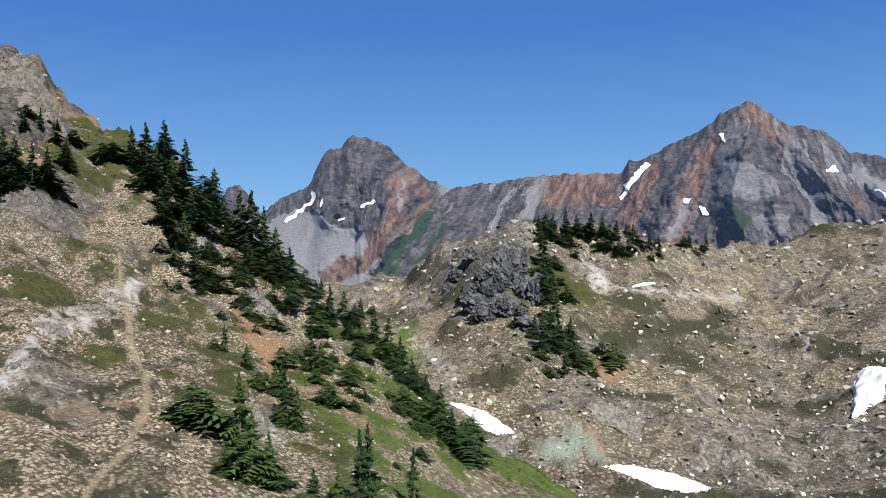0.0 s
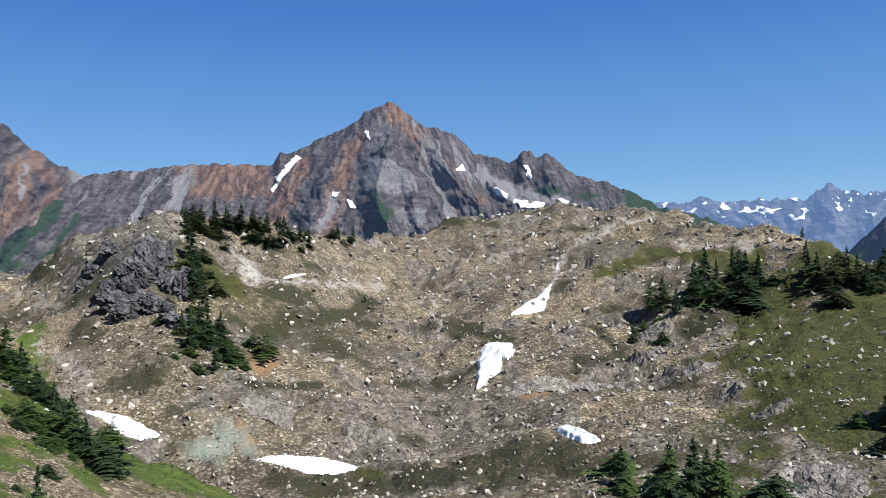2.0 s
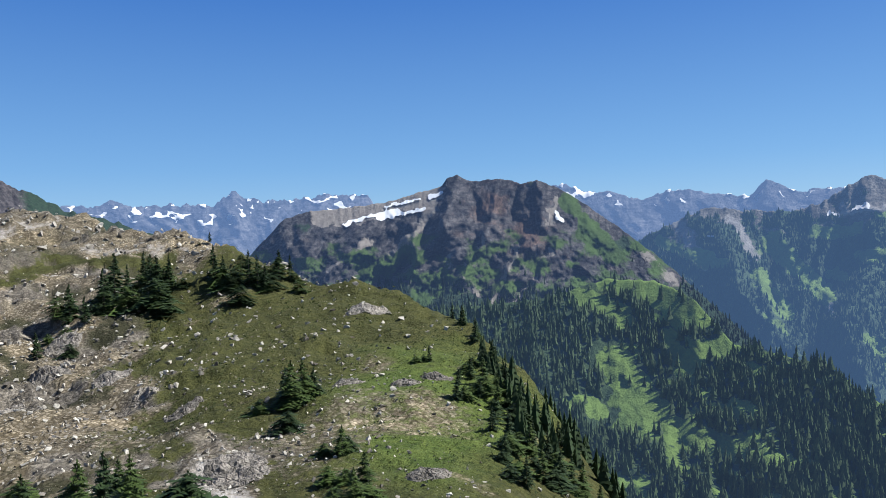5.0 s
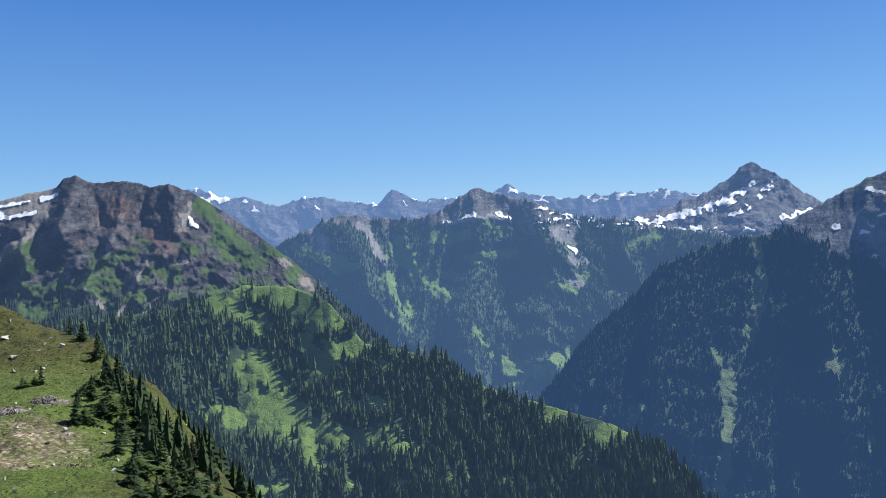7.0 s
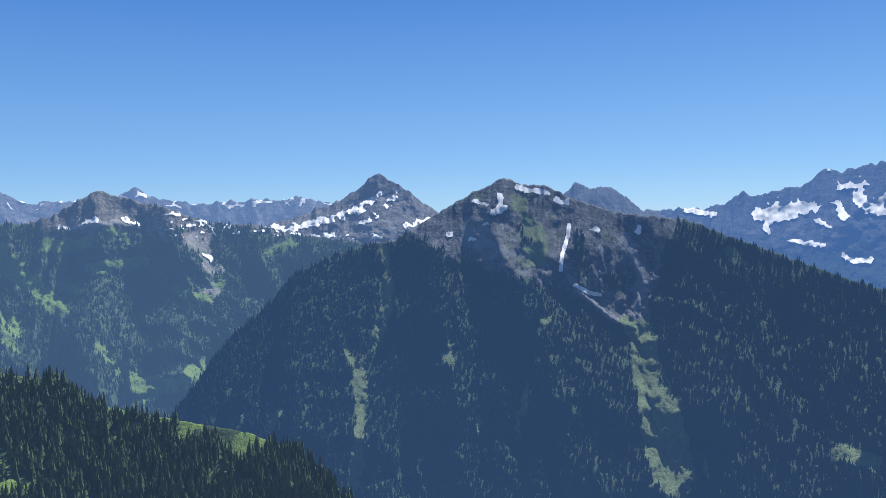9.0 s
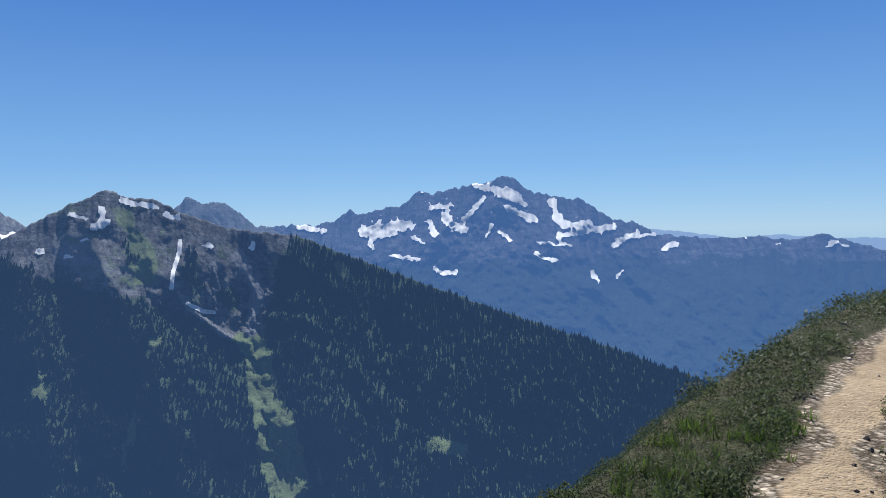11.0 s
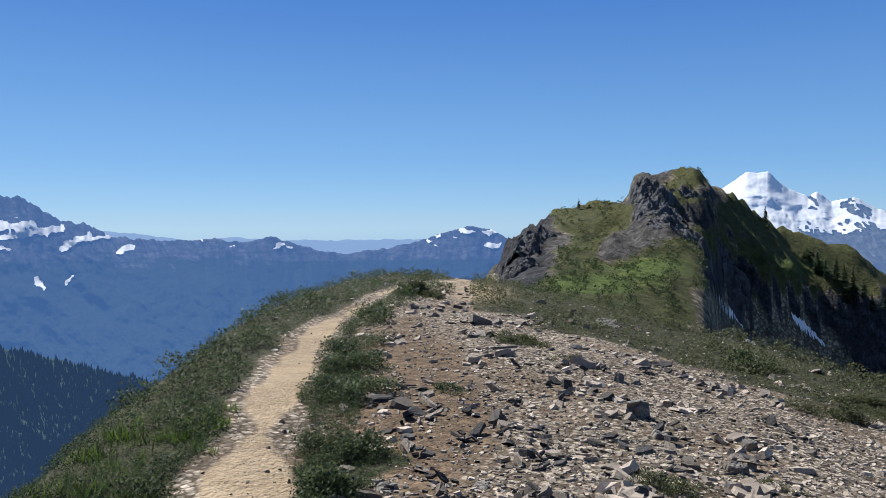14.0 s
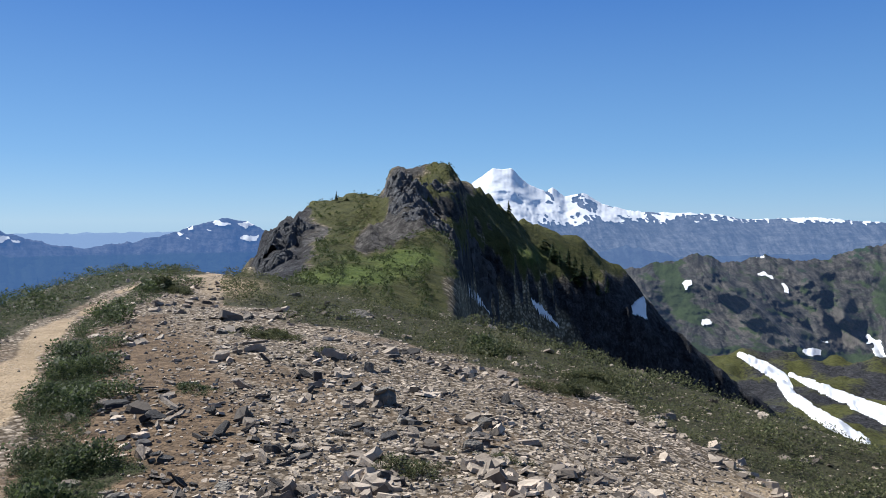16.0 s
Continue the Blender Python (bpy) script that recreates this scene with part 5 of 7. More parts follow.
peaks_mat = mountain_mat("rust_and_grey_rock", (0.078, 0.07, 0.07), (0.148, 0.13, 0.125), rust=(0.21, 0.132, 0.098), talus=(0.285, 0.272, 0.272), scale=0.014, haze=0.10, haze_glow=(0.14, 0.24, 0.48))
massif("volcanic_mountain", "rust-red and grey volcanic peaks joined by a ribbed wall", crest([(-19, 1.5), (-16.4, 3.0), (-15.5, 5.0), (-14.6, 5.3), (-13.8, 4.4), (-13.2, 3.2), (-11.6, 4.4), (-9.8, 5.2), (-9, 6.8), (-8.5, 7.7), (-7.3, 8.0), (-6.9, 8.7), (-6.5, 8.9),
       (-4.8, 8.5), (-3.8, 8.0), (-2.6, 6.8), (-0.9, 5.6), (0.7, 4.9), (2.3, 5.2), (4.3, 5.3), (6.7, 5.7), (9.5, 5.8), (13, 5.7), (13.6, 6.6), (14.9, 6.7), (16.1, 7.4), (19.1, 8.7), (19.9, 9.5), (21.6, 10.2), (22.8, 9.4), (23.8, 8.5),
       (26.5, 7.7), (27.7, 6.3)], 1950, -4, 2600) + crest([(28.9, 6.1), (30.1, 5.6), (30.9, 5.8), (31.3, 6.4), (31.9, 6.2), (32.3, 5.8), (32.9, 6.2), (34, 5.4), (35.2, 4.4), (37.1, 3.9), (38.9, 3.2), (40.7, 2.1), (42.8, 1.5), (45.8, 0.4), (50, -1.5)], 1950, -4, 2600),
       peaks_mat, peaks_cover, 2.6, 0.42, 0.2, 0.085, 135, 10.0,
       slant=[(-19, 0.3), (-9, 0.2), (-6.5, 0.0), (-4, 0.6), (0, 0.75), (5, 0.55), (10, 0.45), (15, 0.6), (20, 0.3), (21.6, 0.0), (24, -0.45), (28, -0.5), (31, -0.2), (33, -0.5), (50, -0.8)],
       spurs=[([(21.7, 10), (21.3, 6.8), (20.5, 3.4), (21.4, 0.5)], 1.6, 90), ([(23.5, 8.5), (26, 5), (28.2, 1.7)], 1.4, 80), ([(26.8, 7.4), (29.4, 3.6), (31, 1)], 0.9, 50), ([(19, 8.5), (17, 5.5), (15, 2.5)], 1.2, 60), ([(13.6, 6.6), (12.2, 3.5), (11, 1)], 1.0, 60),
              ([(-6.5, 8.8), (-6.8, 6), (-7.6, 3.4)], 2.0, 80), ([(-8.8, 7.2), (-9.0, 5), (-8.6, 3)], 0.8, 40), ([(-4.2, 8.2), (-4.4, 5), (-6, 2)], 0.8, 40), ([(-1.6, 6), (-2.4, 3), (-5.4, -1)], 0.7, 50), ([(23, 5), (23.6, 1)], 1.0, 50), ([(31.2, 6.2), (31.2, 4.6)], 0.6, 30), ([(33, 6), (33.3, 4)], 0.7, 35)])


def cliff_cover(A, E, s, cut, rough):
    a, e = wander(A, E, 0.5, 1.0, 9.0)
    n = fbm(A * 0.5, E * 0.8, 4.1, 5)
    top = np.interp(A, [50, 55.2, 59.3, 62.6, 65.1, 66.8, 67.6], [-4, 1.0, 1.7, 2.0, 2.7, 3.1, 3.8])
    slab = smooth(67.4, 66.6, a) * smooth(56.6, 58, a) * smooth(-1.3, -0.8, e - top)
    green = 1.1 * stroke(a, e, [(75.9, 1.6), (77.6, -0.2), (79.2, -2.2)], 0.65) + 0.8 * stroke(a, e, [(64.2, -1.8), (61, -3.2)], 0.5) + 0.6 * blob(a, e, 66, -4.5, 1.5, 0.8) + 0.42 * smooth(0.4, -1.6, E) + 0.6 * n
    pale = 1.1 * slab + 0.9 * stroke(a, e, [(66.3, 1.6), (64.6, -0.5), (62.3, -2.7)], 0.45) + 0.9 * stroke(a, e, [(69.6, -0.8), (68.4, -3.2), (69.4, -5)], 0.28) + 0.9 * stroke(a, e, [(72.2, -1.2), (71.6, -3), (70.1, -6.2)], 0.32) + 0.85 * stroke(a, e, [(75.1, 2.0), (74.7, 0.2)], 0.32)
    pale = pale + 0.85 * stroke(a, e, [(74.6, -1.8), (73, -4.2), (71, -6.5)], 0.22) + 0.8 * stroke(a, e, [(61.5, -0.6), (58.6, -3)], 0.28) + 0.8 * stroke(a, e, [(67.4, -2), (66, -5)], 0.25) + 0.9 * stroke(a, e, [(81, -2), (83.4, -4.2)], 0.35)
    forest = 0.85 * smooth(-3.2, -6.0, E + 2.0 * n) + 0.7 * blob(a, e, 63, -2.6, 1.6, 0.6) + 0.75 * blob(a, e, 79.8, -1.6, 0.8, 0.7) + 0.6 * blob(a, e, 56.5, 0.4, 1.2, 0.5) - pale
    a, e = wander(A, E, 0.25, 1.8, 9.5)
    snow = 0.95 * stroke(a, e, [(59.6, 0.5), (61.5, 1.0), (63.6, 1.5)], 0.12) + 0.95 * stroke(a, e, [(62, 0.8), (65.6, 1.5)], 0.12) + stroke(a, e, [(65.9, 2.3), (66.8, 2.6)], 0.15) + 0.9 * stroke(a, e, [(62.6, 1.7), (65.2, 2.2)], 0.09) + stroke(a, e, [(75.1, 0.9), (75.4, 0.3)], 0.18)
    rust = 0.1 + 0.6 * blob(a, e, 70.4, 1.6, 1.6, 1.2) + 0.6 * blob(a, e, 73, -1, 1.6, 1.6) + 0.4 * rough
    return (snow, green - slab, rust), (np.clip(pale, 0, 1.2), forest, 0 * A)


cliff_mat = mountain_mat("dark_cliff_rock", (0.05, 0.049, 0.053), (0.14, 0.13, 0.126), talus=(0.34, 0.305, 0.265), rust=(0.17, 0.115, 0.09), green=(0.085, 0.14, 0.035), haze=0.17, scale=0.02, haze_glow=(0.13, 0.22, 0.44))
_, cliff_grid = massif("cliff_mountain", "dark cliffed mountain with green ledges and pale snowy slabs", crest([(50, -4), (53.1, -1.2), (55.2, 1.0), (56.8, 1.5), (59.3, 1.7), (62.6, 2.0), (65.1, 2.7), (66.8, 3.1), (67.2, 3.7), (67.9, 3.9), (68.9, 3.4), (71.2, 3.5), (72.6, 3.1),
       (73.8, 3.3), (75.5, 2.6), (77.4, 1.3), (79.4, -0.2), (81, -1.5), (82.5, -2.7), (84.2, -4.3), (88, -8), (94, -13)], 860, -15, 1300), cliff_mat, cliff_cover, 2.0, 0.52, 0.1, 0.085, 150, 11.0, swirl=3.0,
       slant=[(50, 0.9), (66, 0.8), (69, 0.4), (74, 0.2), (77, 0), (82, -0.4), (94, -0.5)],
       spurs=[([(67.8, 3.7), (67.4, 1.6), (66.6, 0.4)], 1.0, 45), ([(70.8, 3.4), (70.6, 1.2), (70, -0.4)], 0.8, 40), ([(73.8, 3.2), (74.2, 0.8), (73.4, -1.4)], 0.9, 45), ([(77, 1), (78.2, -1.2)], 1.0, 35), ([(69.3, 3), (69.2, 0.4)], 0.5, -25), ([(72.3, 3), (72.2, 0.6)], 0.5, -25),
              ([(61.5, 0.6), (60.5, -1.5), (58, -4)], 1.1, 35), ([(64.6, 0.2), (64.8, -3), (63, -6)], 0.9, 35), ([(57.2, 1.4), (56.6, -0.6)], 0.8, 35), ([(67.4, 0.4), (62, -5.5)], 0.6, 26), ([(70.4, -0.2), (66, -6.4)], 0.6, 28), ([(73, -0.8), (69.4, -6.8)], 0.6, 28), ([(75.6, -0.4), (72.4, -6.5)], 0.6, 26)])


def spur_cover(A, E, s, cut, rough):
    a, e = wander(A, E, 0.6, 1.1, 10.0)
    n = fbm(A * 0.8, E * 1.2, 1.7, 5)
    meadow = sum(1.3 * stroke(a, e, line, w) for line, w in [
        ([(78.7, -3.9), (80.5, -4.1), (82.4, -4.9)], 0.75),
        ([(82.4, -5.5), (83.7, -6.9)], 0.60),
        ([(76.2, -5.1), (78.0, -5.7), (79.8, -6.5)], 0.50),
        ([(78.9, -9.9), (79.9, -11.5), (80.6, -13.4)], 0.90),
        ([(81.0, -12.3), (82.0, -13.6)], 0.60),
        ([(80.6, -14.0), (84.1, -14.9), (87.1, -15.6)], 0.70),
        ([(87.1, -15.6), (89.2, -16.0), (91.4, -16.4)], 0.50),
        ([(83.6, -10.5), (85.0, -9.3), (87.0, -8.6)], 0.50),
        ([(84.5, -6.1), (85.4, -7.1)], 0.30),
        ([(78.9, -18.1), (80.5, -19.2)], 0.40),
        ([(75.8, -12.9), (77.8, -12.9)], 0.30),
        ([(76.3, 0.1), (78.2, -0.5)], 0.50),
        ([(76.3, -0.8), (77.5, -1.4)], 0.35),
        ([(83.1, -8.2), (84.0, -10.9)], 0.40),
        ([(95.8, -11.9), (97.2, -12.2)], 0.35),
        ([(86.9, -13.1), (87.6, -13.4)], 0.30),
        ([(99.7, -12.9), (102.1, -14.2)], 0.20),
        ([(76.1, -12.8), (77.7, -13.4)], 0.50),
        ([(82.4, -15.9), (83.8, -17.2)], 0.30)])
    meadow = meadow * smooth(73, 76.5, A) + 0.55 * smooth(0.15, 0.4, n) * smooth(77, 80, A)
    pale = 0.7 * blob(a, e, 92, -10, 2, 0.4) + 0.8 * stroke(a, e, [(79.6, -10.6), (80.4, -11.8)], 0.14) + 0.8 * blob(a, e, 85.9, -9.5, 0.9, 0.3) + 0.8 * stroke(a, e, [(80.6, -4.8), (82.6, -5.8)], 0.25) + 0.6 * stroke(a, e, [(97, -12.7), (104, -14.9)], 0.12)
    return (0 * A, 0.6 + meadow - 0.6 * pale, 0.2 + 0 * A), (pale, 0.85 - 1.4 * meadow - 0.4 * pale, 0 * A)


spur_mat = mountain_mat("forest_floor_and_meadow", (0.2, 0.18, 0.14), (0.3, 0.26, 0.2), green=(0.18, 0.27, 0.065), scale=0.05, haze=0.10, forest=(0.03, 0.048, 0.02))
_, spur_grid = massif("forested_spur", "green forested spur with bright meadows below the cliffs", [(58, 330, -24, 470, -9), (63, 330, -24, 500, -7), (67, 330, -24, 520, -6), (73.8, 330, -24, 530, -5.4), (78.6, 330, -24, 540, -4), (82, 330, -24, 530, -4.2), (84.5, 330, -24, 500, -5.4), (87.1, 325, -24, 470, -8.6), (92.9, 320, -24, 440, -9.8),
       (95.7, 310, -24, 420, -11.9), (99.9, 300, -25, 400, -13.2), (104.9, 290, -26, 380, -14.5), (108.9, 280, -27, 360, -16.4), (112, 270, -28, 340, -19.6), (118, 250, -30, 310, -26)], spur_mat, spur_cover, 0.9, 0.22, 0.12, 0.2, 90, 12.0)


def tarn_cover(A, E, s, cut, rough):
    a, e = wander(A, E, 0.5, 0.9, 11.0)
    n = fbm(A * 0.8 + E * 0.6, E * 1.3, 3.1, 5)
    snow = stroke(a, e, [(225.9, -3.8), (226.4, -4.1)], 0.14) + stroke(a, e, [(227.1, -4.6), (227.8, -5.1)], 0.18) + stroke(a, e, [(222.2, -7.3), (222.6, -7.5)], 0.12) + blob(a, e, 221.0, -4.8, 0.2, 0.25) + stroke(a, e, [(228.9, -9.0), (229.4, -9.2)], 0.13) + stroke(a, e, [(232.3, -8.0), (233.0, -8.4)], 0.18)
    snow = snow + stroke(a, e, [(233.2, -8.8), (233.6, -9.6)], 0.35) + blob(a, e, 225.9, -2.7, 0.2, 0.12) + blob(a, e, 229.8, -8.2, 0.2, 0.12) + blob(a, e, 231.5, -10, 0.25, 0.1)
    green = 0.9 * stroke(a, e, [(219.8, -3.9), (220.6, -5.5), (221.5, -7)], 0.7) + 0.9 * smooth(-8.6, -9.8, e) + 0.7 * blob(a, e, 233.6, -5, 1.0, 1.2) + 0.5 * n + 0.32
    talus = 0.85 * stroke(a, e, [(230.8, -6.4), (231.5, -8.2)], 0.7) + 0.7 * stroke(a, e, [(228.4, -5.5), (230.4, -8)], 0.3) + 0.7 * stroke(a, e, [(224, -7), (227, -8.8)], 0.4) + 0.6 * blob(a, e, 228, -3.6, 1, 0.4)
    return (snow, green, 0.15 + 0 * A), (talus, 0.5 * smooth(0.15, 0.5, -n) + 0.8 * blob(a, e, 231.5, -2.2, 1.6, 0.35) + 0.8 * blob(a, e, 229.5, -9.6, 1, 0.3), 0 * A)


tarn_mat = mountain_mat("grey_green_slopes", (0.062, 0.06, 0.054), (0.115, 0.105, 0.09), green=(0.055, 0.078, 0.028), haze=0.07, scale=0.03, talus=(0.16, 0.143, 0.12))
massif("rocky_hill", "grey-green rocky hills with small snow patches", crest([(206, -5), (212, -4.4), (217.4, -3.6), (220.5, -3.0), (221.5, -2.5), (222.8, -2.8), (224.3, -3.2), (226.1, -2.6), (227.9, -3.0), (229.9, -2.8), (231.9, -2.1), (234, -1.6), (240, -1.4), (250, -3)],
       350, -11.5, 520), tarn_mat, tarn_cover, 1.8, 0.34, 0.2, 0.08, 120, 13.0, swirl=2.0, slant=[(206, 0.5), (219, 0.4), (222, -0.7), (228, -0.9), (231, -0.6), (240, 0.4), (250, 0.5)],
       spurs=[([(221.8, -2.4), (223.8, -4.6), (226.8, -7.4), (229.4, -9.6)], 1.25, 60), ([(226.3, -2.6), (228, -3.8), (230.4, -5.2), (231.2, -6.6)], 0.95, 40), ([(217.4, -3.4), (218.5, -6), (220, -9)], 1.2, 30), ([(232.2, -2), (234.4, -5), (236, -9)], 1.3, 45), ([(224.2, -3.4), (226.2, -5.2), (228.6, -7)], 0.5, 22), ([(230.2, -4.2), (230.6, -7.2), (231.6, -9.4)], 0.8, -25)])

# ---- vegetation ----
def leaf_mat(name, dark, light, haze=0.0, haze_glow=HAZE_BLUE, per_object=True, rough=0.75, through=0.0, thin=None):
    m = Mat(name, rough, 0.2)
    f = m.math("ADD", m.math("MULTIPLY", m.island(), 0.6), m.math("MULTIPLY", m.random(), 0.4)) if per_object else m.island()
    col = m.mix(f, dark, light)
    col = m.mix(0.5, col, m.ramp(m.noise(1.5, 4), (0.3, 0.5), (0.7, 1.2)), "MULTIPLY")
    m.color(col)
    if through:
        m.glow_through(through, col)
    # distant firs glow faintly blue: haze painted into their needles
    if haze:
        m.haze_glow(haze, haze_glow, thin)
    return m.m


def bark_mat():
    m = Mat("grey_bark", 0.9, 0.2)
    m.color(m.mix(m.ramp(m.noise(6, 5, 0.7, (1, 1, 0.3)), (0.35, 0), (0.65, 1)), (0.07, 0.055, 0.045), (0.20, 0.17, 0.145)))
    m.bump(m.noise(12, 4), 0.03)
    return m.m


NEEDLES = leaf_mat("fir_needles", (0.014, 0.030, 0.012), (0.050, 0.085, 0.026))
LUSH_NEEDLES = leaf_mat("young_fir_needles", (0.030, 0.055, 0.014), (0.085, 0.13, 0.030))
BARK = bark_mat()


def crown_mesh(name, seed, material, whorls=17, wide=0.19, low=0.05, power=0.85, ragged=0.35, lean=0.0):
    """The crown of a mountain fir one metre high: whorls of drooping boughs, each with sprays to both sides."""
    rng = np.random.RandomState(seed)
    co, tri = [], []

    def add(*pts):
        n = len(co)
        co.extend(pts)
        tri.append((n, n + 1, n + 2))

    for i in range(whorls):
        t = i / (whorls - 1)
        z0 = low + (0.985 - low) * t ** 0.92
        length = wide * ((1 - t) ** power + 0.05)
        if t < 0.12:
            length *= 0.75
        for j in range(rng.randint(6, 9)):
            if rng.rand() < 0.12 + 0.1 * ragged:
                continue
            a = rng.rand() * 2 * np.pi
            ln = length * (1 + ragged * rng.normal() * 0.6)
            ln = max(ln, 0.015)
            d, side = np.array([np.cos(a), np.sin(a), 0]), np.array([-np.sin(a), np.cos(a), 0])
            z = z0 + rng.normal() * 0.012
            root = np.array([lean * z, 0, z])
            tip = root + d * ln + np.array([0, 0, -ln * rng.uniform(0.15, 0.55) + 0.02 * t])
            droop = np.array([0, 0, -0.045 - 0.02 * rng.rand()])
            add(root + droop * 0.3, tip, root + d * ln * 0.4 + droop * 1.4)
            for q in (0.22, 0.42, 0.62, 0.82):
                base = root + (tip - root) * q
                w = ln * 0.52 * (1.05 - q * 0.75) * rng.uniform(0.7, 1.25) + 0.010
                for sgn in (-1, 1):
                    out = base + side * sgn * w + d * w * 0.55 + droop * rng.uniform(0.2, 0.9)
                    add(base - d * ln * 0.13, out, base + d * ln * 0.13 + droop * 0.2)
    top = np.array([lean, 0, 1.0])
    for a in (0.3, 2.3, 4.4):
        add(top, top + np.array([0.012 * np.cos(a), 0.012 * np.sin(a), -0.09]), top + np.array([0.012 * np.cos(a + 2), 0.012 * np.sin(a + 2), -0.09]))
    return mesh_from(name, np.array(co), np.array(tri), material, False)


def trunk_mesh(seed, radius=0.022):
    rng = np.random.RandomState(seed)
    rings, sides = 5, 6
    a = np.arange(sides) * 2 * np.pi / sides
    zs = np.linspace(-0.04, 0.93, rings)
    co = [(radius * (1.02 - z) * np.cos(q) * rng.uniform(0.85, 1.15), radius * (1.02 - z) * np.sin(q), z) for z in zs for q in a]
    return mesh_from("trunk", co, grid_faces(rings, sides, True), BARK, True)


TREES = []
for _i, (_wide, _rag, _mat) in enumerate([(0.27, 0.35, NEEDLES), (0.22, 0.5, NEEDLES), (0.34, 0.3, NEEDLES), (0.26, 0.4, LUSH_NEEDLES), (0.38, 0.45, LUSH_NEEDLES), (0.18, 0.6, NEEDLES)]):
    TREES.append((crown_mesh("crown", 40 + _i, _mat, 18, _wide, 0.0, 0.9, _rag), trunk_mesh(60 + _i)))
BUSHES = [crown_mesh("crown", 80 + _i, _m, 19, 0.72, 0.02, 0.5, 0.8) for _i, _m in enumerate([NEEDLES, LUSH_NEEDLES, LUSH_NEEDLES])]


def conifer(where, height, pick, label, group, spin):
    crown, trunk = TREES[pick % len(TREES)]
    ob = tagged(new("conifer"), label, "tree", group)
    ob.matrix_world = Matrix.LocRotScale(where, Euler((0, 0, spin)), (height,) * 3)
    part("crown", crown, ob)
    part("trunk", trunk, ob)
    return ob


def bush(where, height, pick, label, group, spin):
    ob = new("low_fir", BUSHES[pick % len(BUSHES)])
    ob.matrix_world = Matrix.LocRotScale(where, Euler((0, 0, spin)), (height,) * 3)
    return tagged(ob, label, "shrub", group)


def stand(group, label, rows, picks, skirt=0.0, seed=1, grow=1.12):
    """Trees by bearing, height angle of the foot and height in degrees, with low bushes round their feet."""
    rng = np.random.RandomState(seed)
    for i, (az, el, tall) in enumerate(rows):
        az, r = spot(az, el)
        h = grow * r * math.tan(radians(tall))
        conifer(place(az, r) - Vector((0, 0, 0.04 * h)), h, picks[i % len(picks)], label, group, rng.rand() * 6.28)
        for _ in range(int(skirt) + (rng.rand() < skirt % 1)):
            da, dr = rng.normal() * math.degrees(0.55 * h / r), rng.normal() * 0.6 * h
            bush(place(az + da, r + dr) - Vector((0, 0, 0.03)), h * rng.uniform(0.28, 0.6), rng.randint(3), "low spreading fir bush at the foot of the trees", group + " bushes", rng.rand() * 6.28)


stand("trees on the summit crag", "small dark fir clinging to the rocky peak", [(-29.4, 5.3, 3.1), (-28.7, 5.2, 2.7), (-27.7, 5.2, 2.5), (-26.8, 5.4, 1.9), (-28.2, 8.4, 1.3), (-27.2, 8.6, 1.2), (-26.2, 8.4, 1.0), (-25.7, 6.2, 1.7)], (0, 2, 1), 2.5, 1)
stand("trees along the ridge", "dark ragged mountain fir on the steep ridge", [(-21.7, 6.3, 2.7), (-20.8, 5.9, 3.1), (-19.6, 5.7, 3.3), (-20.1, 4.8, 2.9), (-19.0, 4.4, 2.5), (-18.2, 5.2, 2.9), (-19.4, 3.2, 2.5), (-17.9, 2.4, 2.3), (-17.3, 4.8, 1.7), (-16.3, 3.8, 2.3),
      (-15.8, 2.4, 1.7), (-14.5, 0.8, 3.8), (-13.7, 0.4, 4.2), (-12.9, -0.5, 3.8), (-12.1, -0.9, 2.9), (-14.1, -0.8, 2.5), (-11.1, -1.5, 2.1), (-10.5, -1.7, 1.7), (-17.6, -0.8, 2.5), (-18.3, 0.8, 2.1)], (0, 2, 2, 1, 4), 2.4, 2)
stand("trees in the gully", "mountain fir on the grassy gully side", [(-9.3, -4.2, 2.3), (-8.3, -4.9, 2.7), (-7.3, -4.7, 2.1), (-8.9, -3.0, 1.3), (-6.1, -4.4, 1.3), (-5.1, -6.4, 2.5), (-4.1, -7.7, 2.9), (-3.2, -8.5, 2.5), (-2.4, -9.6, 2.1),
      (-1.4, -11.8, 2.5), (-0.4, -13.0, 3.3), (0.4, -13.6, 2.5), (-1.4, -10.4, 1.7), (-9.6, -7.9, 2.5), (-9.0, -8.3, 2.1), (-11.8, -9.8, 2.1)], (2, 0, 4, 2), 2.4, 3)
stand("trees below the path", "bright green young fir beside pale rock", [(-14.7, -13.1, 5.0), (-13.9, -15.4, 4.6), (-12.7, -15.9, 3.8), (-11.5, -11.4, 3.3), (-10.7, -12.2, 2.9), (-12.2, -9.7, 2.1), (-7.9, -17.7, 2.9), (-9.6, -17.6, 2.9), (-15.7, -6.4, 1.7), (-14.2, -7.7, 1.5)], (3, 4, 3, 2), 1.2, 4)
stand("trees below the path", "slender dark spire-shaped fir on the slope", [(-6.3, -17.8, 5.4), (-5.7, -17.8, 5.8), (-2.4, -17.9, 4.2)], (5, 1), 0.5, 5)
